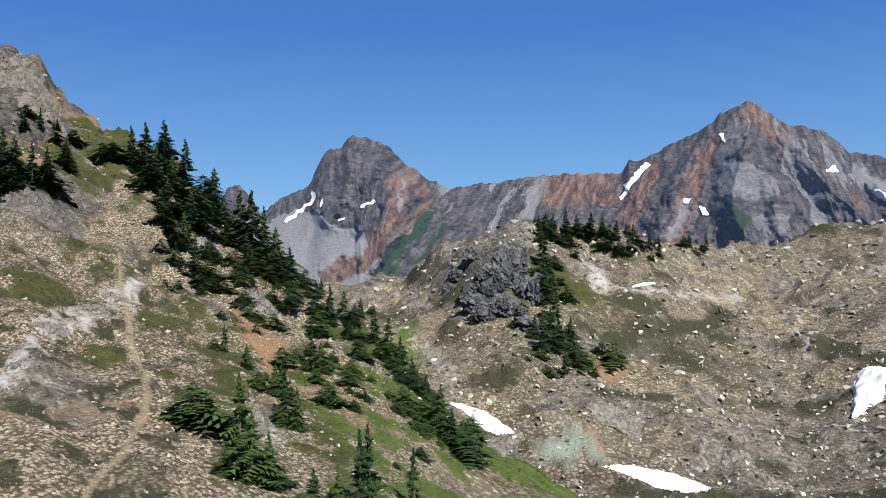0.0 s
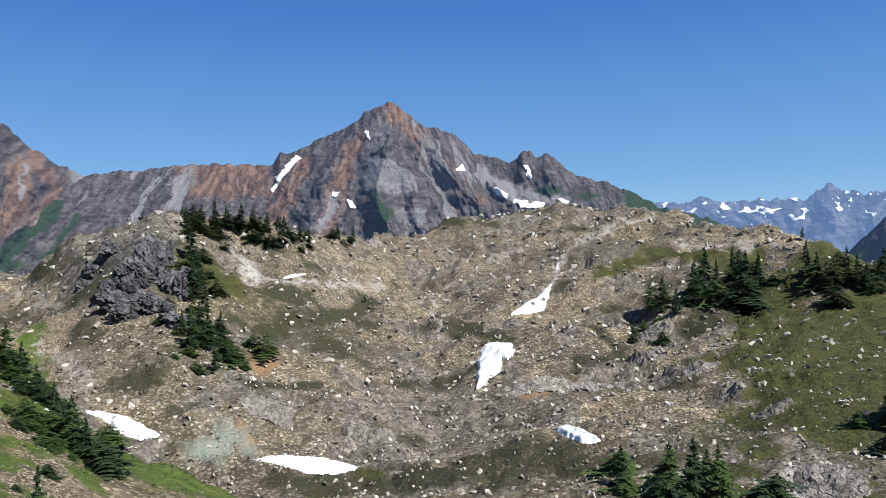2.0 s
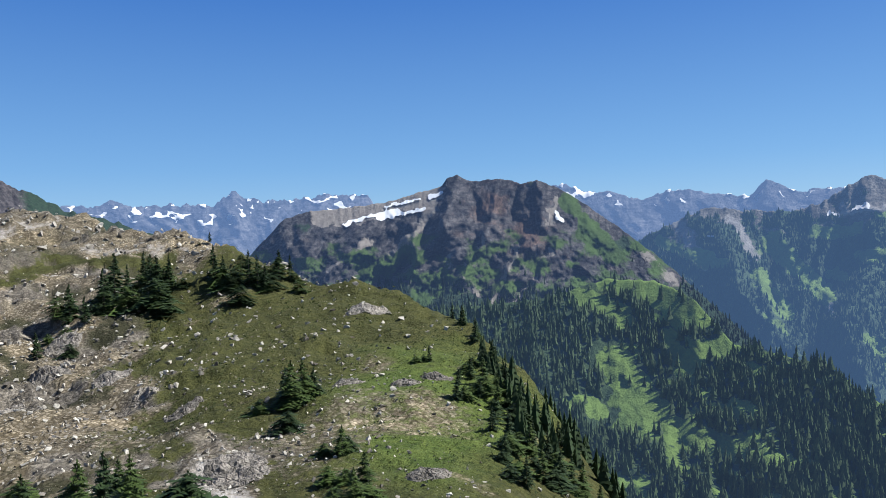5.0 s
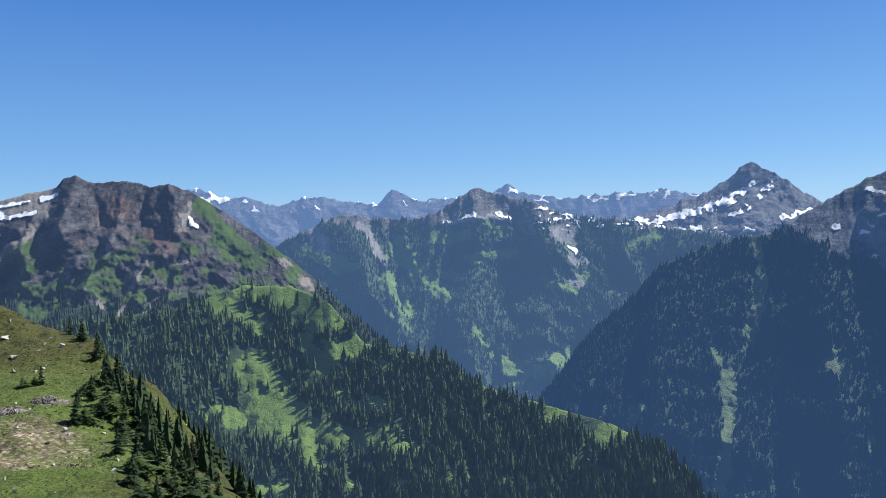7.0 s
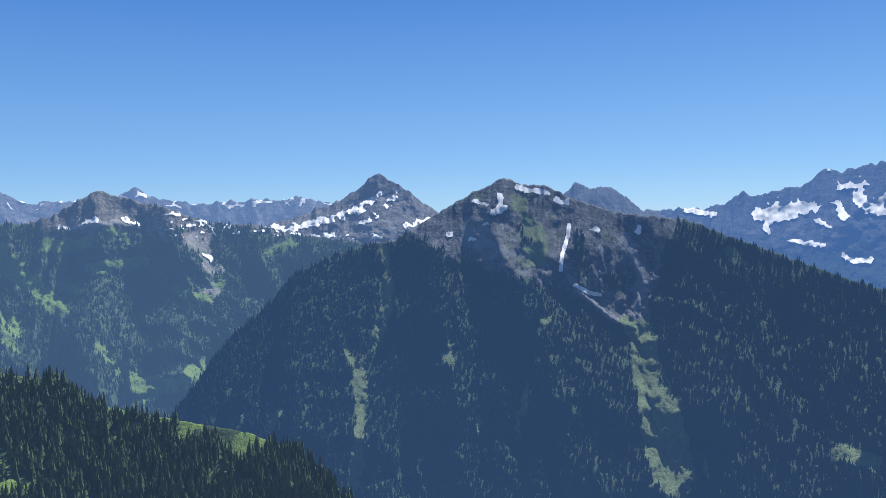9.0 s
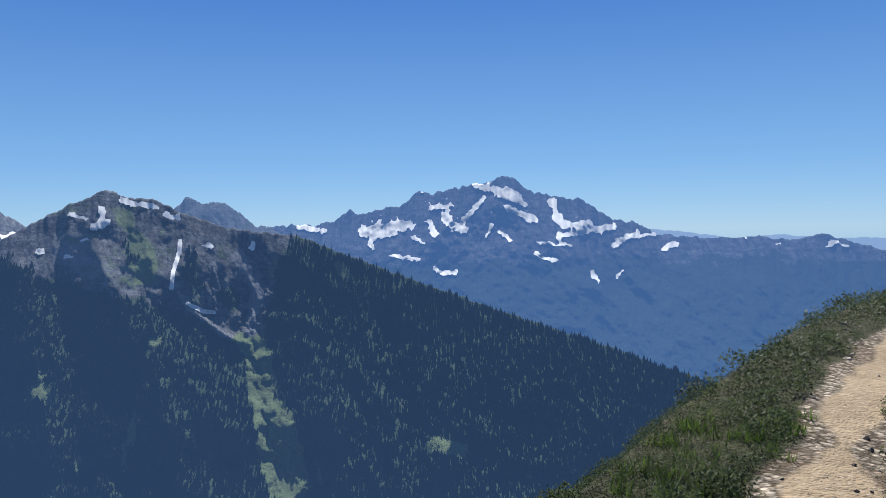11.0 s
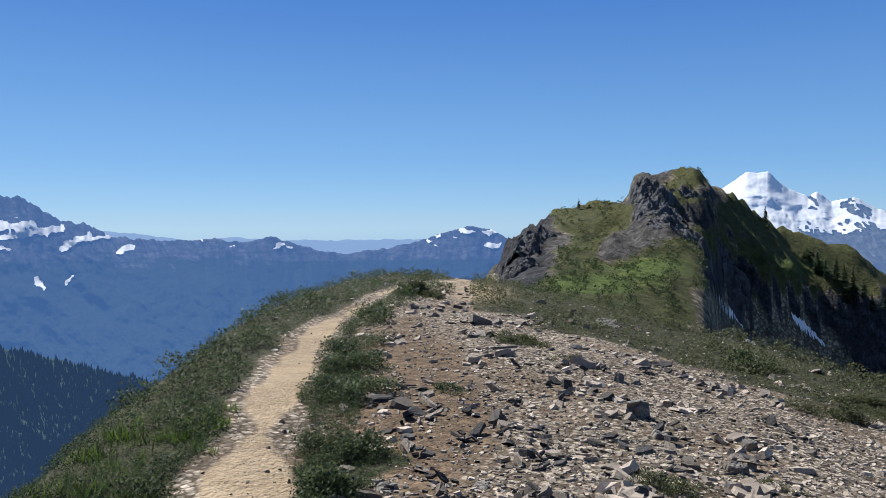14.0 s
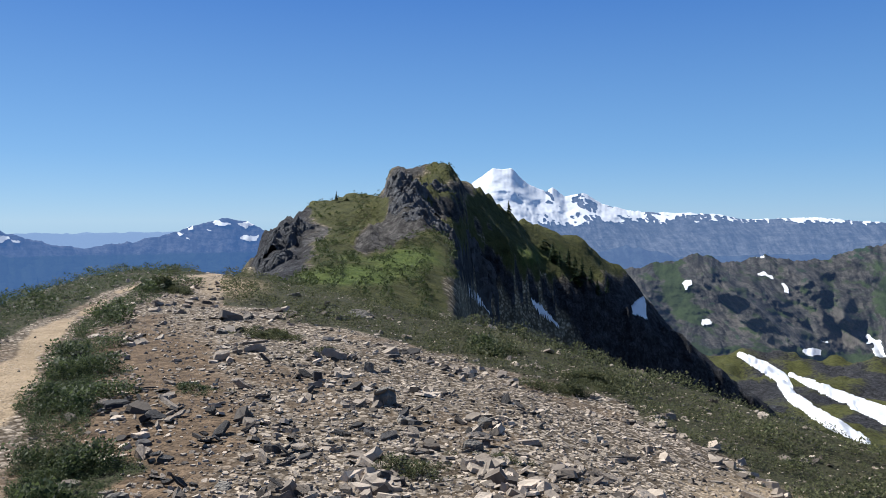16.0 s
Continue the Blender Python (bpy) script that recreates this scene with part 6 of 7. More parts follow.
stand("trees on the rocky bluff", "dark fir in a row on the bluff top", [(7.1, 1.2, 1.5), (7.6, 1.1, 1.6), (8.1, 1.0, 1.7), (9.0, 1.2, 1.6), (9.8, 1.2, 1.5), (10.8, 1.0, 1.7), (11.6, 1.1, 1.5), (12.6, 0.9, 1.3), (13.8, 0.6, 1.3), (14.9, 0.2, 1.2), (15.5, 0.1, 1.0), (17.6, 0.1, 1.0), (18.7, 0.0, 0.9),
      (7.3, -0.8, 2.1), (7.7, -2.1, 1.9), (7.4, -3.3, 2.1), (7.8, -3.7, 1.7), (8.2, -4.5, 1.7)], (0, 2, 2), 2.6, 6)
stand("trees in the stony basin", "dark fir clump among the boulders", [(7.2, -7.0, 2.5), (8.4, -6.8, 2.3), (9.2, -7.0, 2.1), (6.6, -6.2, 1.7), (8.8, -8.6, 1.7), (9.6, -8.2, 1.7), (7.8, -5.8, 1.7)], (2, 0), 2.0, 7)
stand("trees on the green hill", "dark pointed fir on the green hill", [(41.0, -5.4, 2.3), (41.9, -5.6, 1.7), (43.8, -4.6, 3.3), (44.6, -4.6, 2.5), (43.1, -4.8, 2.5), (45.7, -3.0, 1.9), (46.5, -3.9, 2.3), (47.3, -3.5, 2.1), (46.1, -3.4, 2.1), (50.3, -3.1, 2.3), (50.9, -3.6, 1.9), (52.7, -3.6, 2.3), (53.3, -4.0, 2.1),
      (53.8, -4.2, 1.7), (54.8, -3.2, 1.9), (55.6, -3.4, 1.7), (50.1, -0.5, 0.6), (38.9, -7.7, 1.7)], (2, 0, 2, 1), 2.6, 8)
stand("trees on the green hill", "full green fir standing in short grass", [(55.4, -12.6, 3.3), (55.0, -12.2, 2.5), (56.2, -11.7, 2.5), (41.1, -18.2, 3.8), (42.7, -18.6, 4.6), (44.4, -18.3, 3.8), (43.6, -17.1, 2.5), (37.8, -17.6, 2.9), (59.7, -19.3, 2.5), (58.9, -16.0, 2.1), (57.0, -11.3, 1.5), (60.5, -17.8, 2.1)], (4, 2, 4), 2.4, 9)
stand("trees at the forest edge", "tall fir at the edge of the steep forest", [(65.9, -5.8, 1.3), (67.3, -6.7, 1.7), (68.1, -7.1, 1.7), (69.0, -8.0, 1.7), (70.1, -10.1, 2.5), (70.9, -11.7, 2.9), (70.5, -13.1, 2.5), (72.1, -14.1, 3.3), (71.2, -15.9, 3.8), (72.9, -16.4, 3.8), (73.6, -18.2, 3.8), (74.9, -18.6, 3.8), (72.4, -18.6, 3.3),
      (75.7, -18.0, 2.9), (76.5, -18.9, 3.3), (69.2, -12.3, 1.7), (67.6, -11.4, 1.7), (65.5, -9.7, 1.7), (77.7, -20.2, 2.9), (70.0, -14.7, 2.5)], (0, 1, 3, 2), 1.2, 10, 0.75)
stand("trees at the forest edge", "tall fir at the edge of the steep forest", [(68.9, -8.5, 2.5), (68.0, -7.2, 2.1), (70.2, -10.4, 2.9), (69.4, -11.6, 3.3), (71.1, -12.2, 3.3), (72.1, -14.1, 3.8), (70.3, -14.2, 2.9), (72.7, -16.4, 3.8), (74.0, -17.3, 3.8), (68.5, -11.1, 2.5), (67.5, -12.4, 2.5), (71.5, -11.4, 2.5), (73.3, -14.2, 2.9),
      (74.8, -16.0, 2.9), (70.9, -16.8, 2.9)], (1, 0, 2, 3), 1.0, 11, 0.75)
stand("trees on the near peak", "small dark fir on the shaded flank of the peak", [(208.5, 0.1, 0.9), (211.7, -3.3, 1.3), (212.2, -3.5, 1.0), (212.8, -3.7, 1.3), (213.3, -4.1, 1.2), (213.8, -4.2, 1.3), (214.4, -4.6, 1.0), (214.9, -5.6, 1.0), (215.6, -5.9, 1.0), (195.9, 1.2, 0.6)], (0, 2, 5), 0.8, 12)


_r = np.random.RandomState(77)
for _i in range(70):
    _t = _r.rand()
    _a, _e = -19.5 + 18 * _t + 1.6 * _r.normal(), float(np.interp(_t, [0, 0.3, 0.6, 1], [3.5, -1.0, -5.0, -12.0])) + 1.8 * _r.normal() - 1.0
    _a, _d = spot(_a, _e)
    if 14 < _d < 130:
        bush(place(_a, _d) - Vector((0, 0, 0.05)), _d * _r.uniform(0.008, 0.022), _r.randint(3), "low spreading fir bush on the ridge slope", "bushes on the ridge", _r.rand() * 6.28)


def far_tree(tiers, sides, seed):
    """A small fir for whole forests: jagged cones one above the other."""
    rng = np.random.RandomState(seed)
    co, tri = [], []
    for i in range(tiers):
        zt, zb = 1 - 0.75 * i / tiers, 1 - (i + 1.35) / (tiers + 0.5)
        rad = 0.215 * (i + 1.2) / (tiers + 0.2)
        n = len(co)
        co.append((0, 0, zt))
        for j in range(sides):
            a = 2 * np.pi * (j + rng.rand() * 0.5) / sides
            q = rad * (1.2 if j % 2 else 0.7) * rng.uniform(0.8, 1.2)
            co.append((q * np.cos(a), q * np.sin(a), max(zb, 0) - (0.03 if j % 2 else -0.03)))
        tri += [(n, n + 1 + j, n + 1 + (j + 1) % sides) for j in range(sides)]
    return np.array(co), np.array(tri)


def forest(name, label, spots, heights, material, tiers=3, sides=6, seed=0):
    """A wood of many trees as one object."""
    rng = np.random.RandomState(seed)
    kinds = [far_tree(tiers, sides, seed + q) for q in range(5)]
    cos, tris, n = [], [], 0
    which, spin = rng.randint(5, size=len(spots)), rng.rand(len(spots)) * 6.28
    wide = rng.uniform(0.8, 1.3, len(spots))
    for q, (co, tri) in enumerate(kinds):
        sel = np.where(which == q)[0]
        c, s = np.cos(spin[sel])[:, None], np.sin(spin[sel])[:, None]
        h, w = heights[sel][:, None], (heights * wide)[sel][:, None]
        x, y, z = co[:, 0] * w, co[:, 1] * w, co[:, 2] * h
        pts = np.stack([c * x - s * y, s * x + c * y, z - 0.05 * h], -1) + spots[sel][:, None, :]
        cos.append(pts.reshape(-1, 3))
        tris.append((tri[None] + (np.arange(len(sel)) * len(co))[:, None, None] + n).reshape(-1, 3))
        n += len(sel) * len(co)
    return tagged(new(name, mesh_from(name, np.concatenate(cos), np.concatenate(tris), material, False)), label, "forest", kind="stuff")


def sow(grid, count, seed, want):
    """Random places on a mountain, as many as the wood is dense there."""
    az, s, A, R, Z, c, kd = grid
    rng = np.random.RandomState(seed)
    i, j = rng.rand(count) * (np.argmax(s >= 1.0) - 1), rng.rand(count) * (len(az) - 1.001)
    i0, j0 = i.astype(int), j.astype(int)
    fi, fj = i - i0, j - j0

    def at(G):
        return G[i0, j0] * (1 - fi) * (1 - fj) + G[i0 + 1, j0] * fi * (1 - fj) + G[i0, j0 + 1] * (1 - fi) * fj + G[i0 + 1, j0 + 1] * fi * fj

    p = polar(at(A), at(R), at(Z))
    keep = want(at(A), at(kd[..., 1]), fbm(p[:, 0] / 40, p[:, 1] / 40, p[:, 2] / 40, 3), rng.rand(count))
    return p[keep], rng


_p, _r = sow(spur_grid, 15000, 21, lambda A, f, n, u: (f + 0.75 * n > 0.42) & (u < 0.85) | (u < 0.03))
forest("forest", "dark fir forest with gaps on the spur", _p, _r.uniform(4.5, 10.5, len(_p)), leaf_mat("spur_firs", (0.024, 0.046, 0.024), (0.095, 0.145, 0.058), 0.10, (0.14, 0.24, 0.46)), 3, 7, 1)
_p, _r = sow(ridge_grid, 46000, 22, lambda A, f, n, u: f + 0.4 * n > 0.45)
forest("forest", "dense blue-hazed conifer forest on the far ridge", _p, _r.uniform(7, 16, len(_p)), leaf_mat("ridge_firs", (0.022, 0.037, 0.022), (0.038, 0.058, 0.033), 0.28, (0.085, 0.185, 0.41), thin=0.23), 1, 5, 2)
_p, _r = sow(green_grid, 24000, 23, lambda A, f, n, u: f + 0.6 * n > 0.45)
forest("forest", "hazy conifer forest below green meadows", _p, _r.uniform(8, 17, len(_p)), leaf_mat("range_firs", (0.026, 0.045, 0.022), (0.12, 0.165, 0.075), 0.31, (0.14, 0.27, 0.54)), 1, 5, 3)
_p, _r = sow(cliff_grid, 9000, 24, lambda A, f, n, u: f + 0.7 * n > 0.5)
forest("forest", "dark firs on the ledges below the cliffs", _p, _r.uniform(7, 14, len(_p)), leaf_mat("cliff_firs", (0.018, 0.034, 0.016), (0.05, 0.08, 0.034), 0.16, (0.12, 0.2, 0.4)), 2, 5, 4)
# woods on the steep ground just below the green hill
_r = np.random.RandomState(25)
_a, _d = 66.3 + 26 * _r.rand(1500) ** 0.8, _r.uniform(58, 150, 1500)
_z = land(_a, _d)
_k = _z + 2.4 < EYE + _d * np.tan(np.radians(np.interp(_a, [60, 66, 70, 74, 80, 92], [-4.6, -6.0, -8.2, -12, -17, -25])))
_k &= _a > np.interp(np.degrees(np.arctan2(_z - EYE, _d)), [-30, -19, -13, -6], [75, 72.5, 71, 67])
_p = polar(_a, _d, _z)[_k]
forest("forest", "steep fir wood falling away below the hill", _p, _r.uniform(1.8, 3.6, len(_p)), leaf_mat("near_firs", (0.016, 0.034, 0.013), (0.055, 0.09, 0.028)), 6, 8, 5)


# ---- snow patches ----
SNOW = snow_mat("summer_snow", scale=0.6)


def snow_patch(points, seed, label="melting white snow patch on stony ground", thick=0.3, ragged=0.4):
    """A snowfield that lies on the ground along a line of (bearing, height angle, half-width in degrees), thin at its ragged edge."""
    k = np.array(points, float)
    wide = k[:, 2].max() * 1.6 + 0.2
    far = spots(np.repeat(k[:, 0], 3), np.repeat(k[:, 1], 3) + np.tile([-1, 0, 1], len(k)) * np.repeat(k[:, 2], 3))
    a = np.arange(k[:, 0].min() - wide, k[:, 0].max() + wide, 0.07)
    d = np.geomspace(0.88 * far.min(), 1.12 * far.max(), int(150 + 170 * math.log(far.max() / far.min())))
    D, A = np.meshgrid(d, a, indexing="ij")
    Z = ground_height(A, D)
    E = np.degrees(np.arctan2(Z - EYE, D))
    inside = np.full(A.shape, -9.0)
    for (a0, e0, w0), (a1, e1, w1) in zip(k[:-1], k[1:]):
        t = np.clip(((A - a0) * (a1 - a0) + (E - e0) * (e1 - e0)) / ((a1 - a0) ** 2 + (e1 - e0) ** 2), 0, 1)
        inside = np.maximum(inside, w0 + t * (w1 - w0) - np.hypot(A - a0 - t * (a1 - a0), E - e0 - t * (e1 - e0)))
    inside = inside + ragged * 0.5 * k[:, 2].max() * fbm(A * 1.4, E * 2.2, seed, 4, 0.6)
    Z = Z + 0.03 + thick * smooth(0, 0.25, inside)
    faces = grid_faces(len(d), len(a))[:, ::-1]
    faces = faces[(inside.ravel()[faces] > 0).sum(1) > 2]
    used, local = np.unique(faces, return_inverse=True)
    me = mesh_from("snow_patch", polar(A, D, Z).reshape(-1, 3)[used], local.reshape(-1, 4), SNOW)
    return tagged(new("snow_patch", me), label, "snow", "snow patches")


snow_patch([(0.4, -10.7, 0.1), (1.5, -11.1, 0.25), (2.7, -11.9, 0.6), (3.8, -12.5, 0.5), (4.9, -12.8, 0.1)], 11, "white wedge of old snow beside the gully", 0.3, 0.3)
snow_patch([(11.5, -15.0, 0.1), (13.2, -15.2, 0.35), (15.2, -15.7, 0.6), (17, -16.0, 0.5), (18.7, -16.1, 0.1)], 12, "long low snow patch at the foot of the basin", 0.3, 0.3)
snow_patch([(29.9, -8.2, 0.55), (28.6, -8.3, 0.7), (28.5, -9.1, 0.95), (28.0, -10.0, 0.55), (27.5, -10.9, 0.1)], 13, "large white snow patch narrowing downhill", 0.5, 0.3)
snow_patch([(33.1, -3.5, 0.08), (32.6, -4.3, 0.35), (32.2, -4.9, 0.55), (31.3, -5.2, 0.4), (30.2, -5.6, 0.12)], 14, "white snow patch with a pointed upper end", 0.5, 0.3)
snow_patch([(33.4, -13.8, 0.2), (34.2, -13.9, 0.45), (35.2, -14.3, 0.5), (36.3, -14.5, 0.15)], 15, "small snow patch among pale boulders", 0.3, 0.5)
snow_patch([(13.7, -2.45, 0.08), (14.4, -2.3, 0.14), (15.2, -2.2, 0.06)], 16, "thin snow remnant below the bluff", 0.3, 0.3)
snow_patch([(33.7, -1.9, 0.08), (33.6, -2.3, 0.12)], 17, "thin snow remnant high on the scree", 0.3, 0.3)
snow_patch([(224.6, -9.5, 0.2), (226.0, -10.1, 0.4), (227.3, -10.9, 0.45), (227.9, -12.0, 0.4), (229.3, -12.9, 0.4), (230.6, -13.6, 0.45), (232.4, -14.4, 0.25)], 1, "long white snowfield below the dark peak", 0.6)
snow_patch([(227.9, -10.6, 0.15), (229.4, -11.2, 0.3), (231.3, -11.9, 0.4), (233.5, -12.7, 0.6), (236, -13.5, 0.6)], 2, "long white snowfield below the dark peak", 0.6)
snow_patch([(205.5, -5.2, 0.25), (206.5, -6.3, 0.22), (207.8, -7.8, 0.08)], 3, "thin snow streak in a shaded gully")
snow_patch([(210.0, -5.9, 0.1), (210.9, -6.8, 0.28), (212.1, -7.9, 0.1)], 4, "thin snow streak in a shaded gully")
snow_patch([(218.1, -5.8, 0.2), (217.8, -6.5, 0.55), (218.3, -7.2, 0.15)], 5, "small snow patch in the shaded cliff")


# ---- rocks ----
def stone_mat(name, dark, light, scale=4.0, single=True, joints=0.0):
    m = Mat(name, 0.85, 0.3)
    n, f = m.noise(scale, 8, 0.7), m.noise(scale * 9, 5, 0.7)
    col = m.mix(m.math("ADD", m.math("MULTIPLY", m.island(), 0.4), m.math("MULTIPLY", m.random(), 0.6)) if single else m.island(), dark, light)
    col = m.mix(0.6, col, m.ramp(n, (0.3, 0.45), (0.7, 1.15)), "MULTIPLY")
    rise = m.math("ADD", n, m.math("MULTIPLY", f, 0.3))
    if joints:
        wide, close = (m.cells(q, "DISTANCE_TO_EDGE").outputs["Distance"] for q in (joints, joints * 3.3))
        split = m.math("MULTIPLY", m.ramp(wide, (0.0, 0.0), (0.07, 1.0)), m.ramp(close, (0.0, 0.35), (0.06, 1.0)))
        col = m.mix(0.75, col, m.ramp(m.cells(joints * 1.7).outputs["Color"], (0.12, 0.5), (0.5, 1.0), (0.9, 1.5)), "MULTIPLY")
        col = m.mix(m.math("MULTIPLY", m.ramp(n, (0.4, 0), (0.6, 1)), 0.45), col, split, "MULTIPLY")
        rise = m.math("ADD", rise, m.math("MULTIPLY", split, 0.5))
    m.color(m.mix(m.math("MULTIPLY", m.ramp(f, (0.55, 0), (0.75, 1)), 0.4), col, (0.10, 0.095, 0.08)))
    m.bump(rise, 0.12 / scale * (2.5 if joints else 1.0), 0.9)
    return m.m


SLATE = stone_mat("broken_slate", (0.05, 0.042, 0.038), (0.60, 0.49, 0.385), 8.0)
DARK_SLATE = stone_mat("dark_slate", (0.018, 0.018, 0.02), (0.12, 0.108, 0.10), 8.0)
CHIPS = stone_mat("slate_chips", (0.05, 0.040, 0.034), (0.74, 0.61, 0.48), 8.0, False)
BOULDERS = stone_mat("tan_boulders", (0.15, 0.128, 0.10), (0.74, 0.69, 0.59), 1.5, False)
RIDGE_STONES = stone_mat("tan_ridge_stones", (0.16, 0.125, 0.09), (0.60, 0.52, 0.42), 1.5, False)
BROWN = stone_mat("brown_rock", (0.15, 0.13, 0.105), (0.36, 0.315, 0.26), 1.2, joints=0.9)
PALE = stone_mat("pale_rock", (0.20, 0.178, 0.15), (0.50, 0.45, 0.385), 1.2, joints=1.1)
GREY = stone_mat("grey_rock", (0.05, 0.052, 0.058), (0.17, 0.17, 0.175), 1.2, joints=0.9)
DARK = stone_mat("dark_rock", (0.04, 0.04, 0.044), (0.19, 0.185, 0.185), 0.7, joints=0.5)


def stone_shape(seed, flat=0.6, points=11):
    """An angular stone: the hull of a few random points."""
    rng = np.random.RandomState(seed)
    bm = bmesh.new()
    for p in rng.normal(size=(points, 3)):
        p = p / np.linalg.norm(p) * rng.uniform(0.75, 1.0)
        bm.verts.new((p[0] * 0.5, p[1] * 0.5 * rng.uniform(0.7, 1.0), p[2] * 0.5 * flat))
    hull = bmesh.ops.convex_hull(bm, input=bm.verts)
    bmesh.ops.delete(bm, geom=[v for v in hull["geom_interior"] if isinstance(v, bmesh.types.BMVert)], context="VERTS")
    bm.verts.index_update()
    co = np.array([v.co[:] for v in bm.verts])
    tri = np.array([[v.index for v in f.verts] for f in bm.faces])
    bm.free()
    return co, tri


def slab_shape(seed, thick):
    """A broken plate: an uneven many-sided top over steep broken sides."""
    rng = np.random.RandomState(seed)
    n = rng.randint(5, 8)
    a = np.sort((np.arange(n) + rng.uniform(-0.35, 0.35, n)) * 2 * np.pi / n)
    q = 0.5 * rng.uniform(0.65, 1.0, n)
    x, y = q * np.cos(a), q * np.sin(a) * rng.uniform(0.55, 0.9)
    tilt = rng.normal(size=2) * thick * 0.35
    top = np.stack([x * 0.9, y * 0.9, thick / 2 + tilt[0] * x + tilt[1] * y + rng.normal(size=n) * thick * 0.08], -1)
    low = np.stack([x * rng.uniform(0.95, 1.1, n), y * rng.uniform(0.95, 1.1, n), np.full(n, -thick / 2)], -1)
    tri = [(0, i, i + 1) for i in range(1, n - 1)]
    for i in range(n):
        j = (i + 1) % n
        tri += [(i, n + i, n + j), (i, n + j, j)]
    return np.concatenate([top, low]), np.array(tri)


BLOCKS = [stone_shape(200 + i, 0.75) for i in range(8)]
BITS = [stone_shape(240 + i, 0.8, 8) for i in range(8)]
SLABS = [slab_shape(300 + i, (0.10, 0.15, 0.2, 0.28)[i % 4]) for i in range(8)]
CHUNKS = [slab_shape(320 + i, (0.36, 0.5)[i % 2]) for i in range(6)]


def litter(name, label, az, r, size, shapes, material, sink=0.15, tip=0.3, seed=0):
    """Very many stones that lie on the ground, as one object."""
    rng = np.random.RandomState(seed)
    z = land(az, r)
    at = polar(az, r, z)
    which = rng.randint(len(shapes), size=len(az))
    cos, tris, n = [], [], 0
    for q, (co, tri) in enumerate(shapes):
        sel = np.where(which == q)[0]
        a, b, g = rng.rand(len(sel)) * 6.28, rng.normal(size=len(sel)) * tip, rng.normal(size=len(sel)) * tip
        x, y, w = (co[:, i][None] * size[sel][:, None] * rng.uniform(0.7, 1.3, (len(sel), 1)) for i in range(3))
        y, w = y * np.cos(b)[:, None] - w * np.sin(b)[:, None], y * np.sin(b)[:, None] + w * np.cos(b)[:, None]
        x, w = x * np.cos(g)[:, None] + w * np.sin(g)[:, None], w * np.cos(g)[:, None] - x * np.sin(g)[:, None]
        x, y = x * np.cos(a)[:, None] - y * np.sin(a)[:, None], x * np.sin(a)[:, None] + y * np.cos(a)[:, None]
        pts = np.stack([x, y, w + sink * size[sel][:, None]], -1) + at[sel][:, None, :]
        cos.append(pts.reshape(-1, 3))
        tris.append((tri[None] + (np.arange(len(sel)) * len(co))[:, None, None] + n).reshape(-1, 3))
        n += len(sel) * len(co)
    return tagged(new(name, mesh_from(name, np.concatenate(cos), np.concatenate(tris), material, False)), label, "stones", kind="stuff")


def scatter(n, az, r, seed, keep):
    rng = np.random.RandomState(seed)
    a, d = rng.uniform(*az, n), np.exp(rng.uniform(math.log(r[0]), math.log(r[1]), n))
    cover, kind, _ = ground_cover(a, d)
    k = keep(a, d, cover, kind, rng.rand(n), rng)
    return a[k], d[k], rng


_a, _d, _r = scatter(46000, (-6, 62), (46, 250), 31, lambda a, d, c, k, u, g: u > 0.25 + 0.9 * c[:, 0] + 0.35 * k[:, 0] - 0.3 * (fbm(a / 3, d / 9, 5, 3) > 0.1))
litter("boulder_field", "pale tan boulders and scree filling the basin", _a, _d, _d * np.radians(0.06 + 0.6 * _r.rand(len(_a)) ** 7), BITS, BOULDERS, 0.15, 0.4, 31)
_a, _d, _r = scatter(17000, (-31, 2), (12, 110), 32, lambda a, d, c, k, u, g: u > 0.15 + 0.7 * c[:, 0] + 0.3 * k[:, 0])
litter("loose_stones", "brown and white stones on the ridge slope", _a, _d, _d * np.radians(0.08 + 0.42 * _r.rand(len(_a)) ** 3.5), BITS, RIDGE_STONES, 0.05, 0.4, 32)
_a, _d, _r = scatter(6000, (38, 76), (30, 150), 35, lambda a, d, c, k, u, g: u > 0.35 + 0.5 * smooth(50, 70, a) - 0.6 * (fbm(a / 3, d / 9, 0, 3) > 0.15))
litter("hill_stones", "white stones scattered over the green hill", _a, _d, _d * np.radians(0.08 + 0.6 * _r.rand(len(_a)) ** 4), BITS, BOULDERS, 0.1, 0.4, 35)
_a, _d, _r = scatter(30000, (174, 236), (2.6, 24), 33, lambda a, d, c, k, u, g: (off_trail(a, d) > 0.34) & (u > 0.75 * k[:, 0] + 0.35 * k[:, 1] + 0.75 * c[:, 1] - 0.25 * (fbm(a / 4, d / 1.0, 3, 3) > 0.12)))
litter("stone_litter", "broken slate chips covering the bare knoll", _a, _d, 0.014 + 0.0016 * _d + (0.05 + 0.17 * smooth(0.05, 0.4, fbm(_a / 5, _d / 1.2, 3, 3))) * _r.rand(len(_a)) ** 2.6, SLABS + CHUNKS[:1], CHIPS, 0.06, 0.28, 33)
_a, _d, _r = scatter(700, (166, 186), (2.6, 20), 34, lambda a, d, c, k, u, g: off_trail(a, d) < 0.3)
litter("path_stones", "small stones trodden into the sandy path", _a, _d, 0.012 + 0.05 * _r.rand(len(_a)) ** 3, BLOCKS, SLATE, 0.05, 0.3, 34)


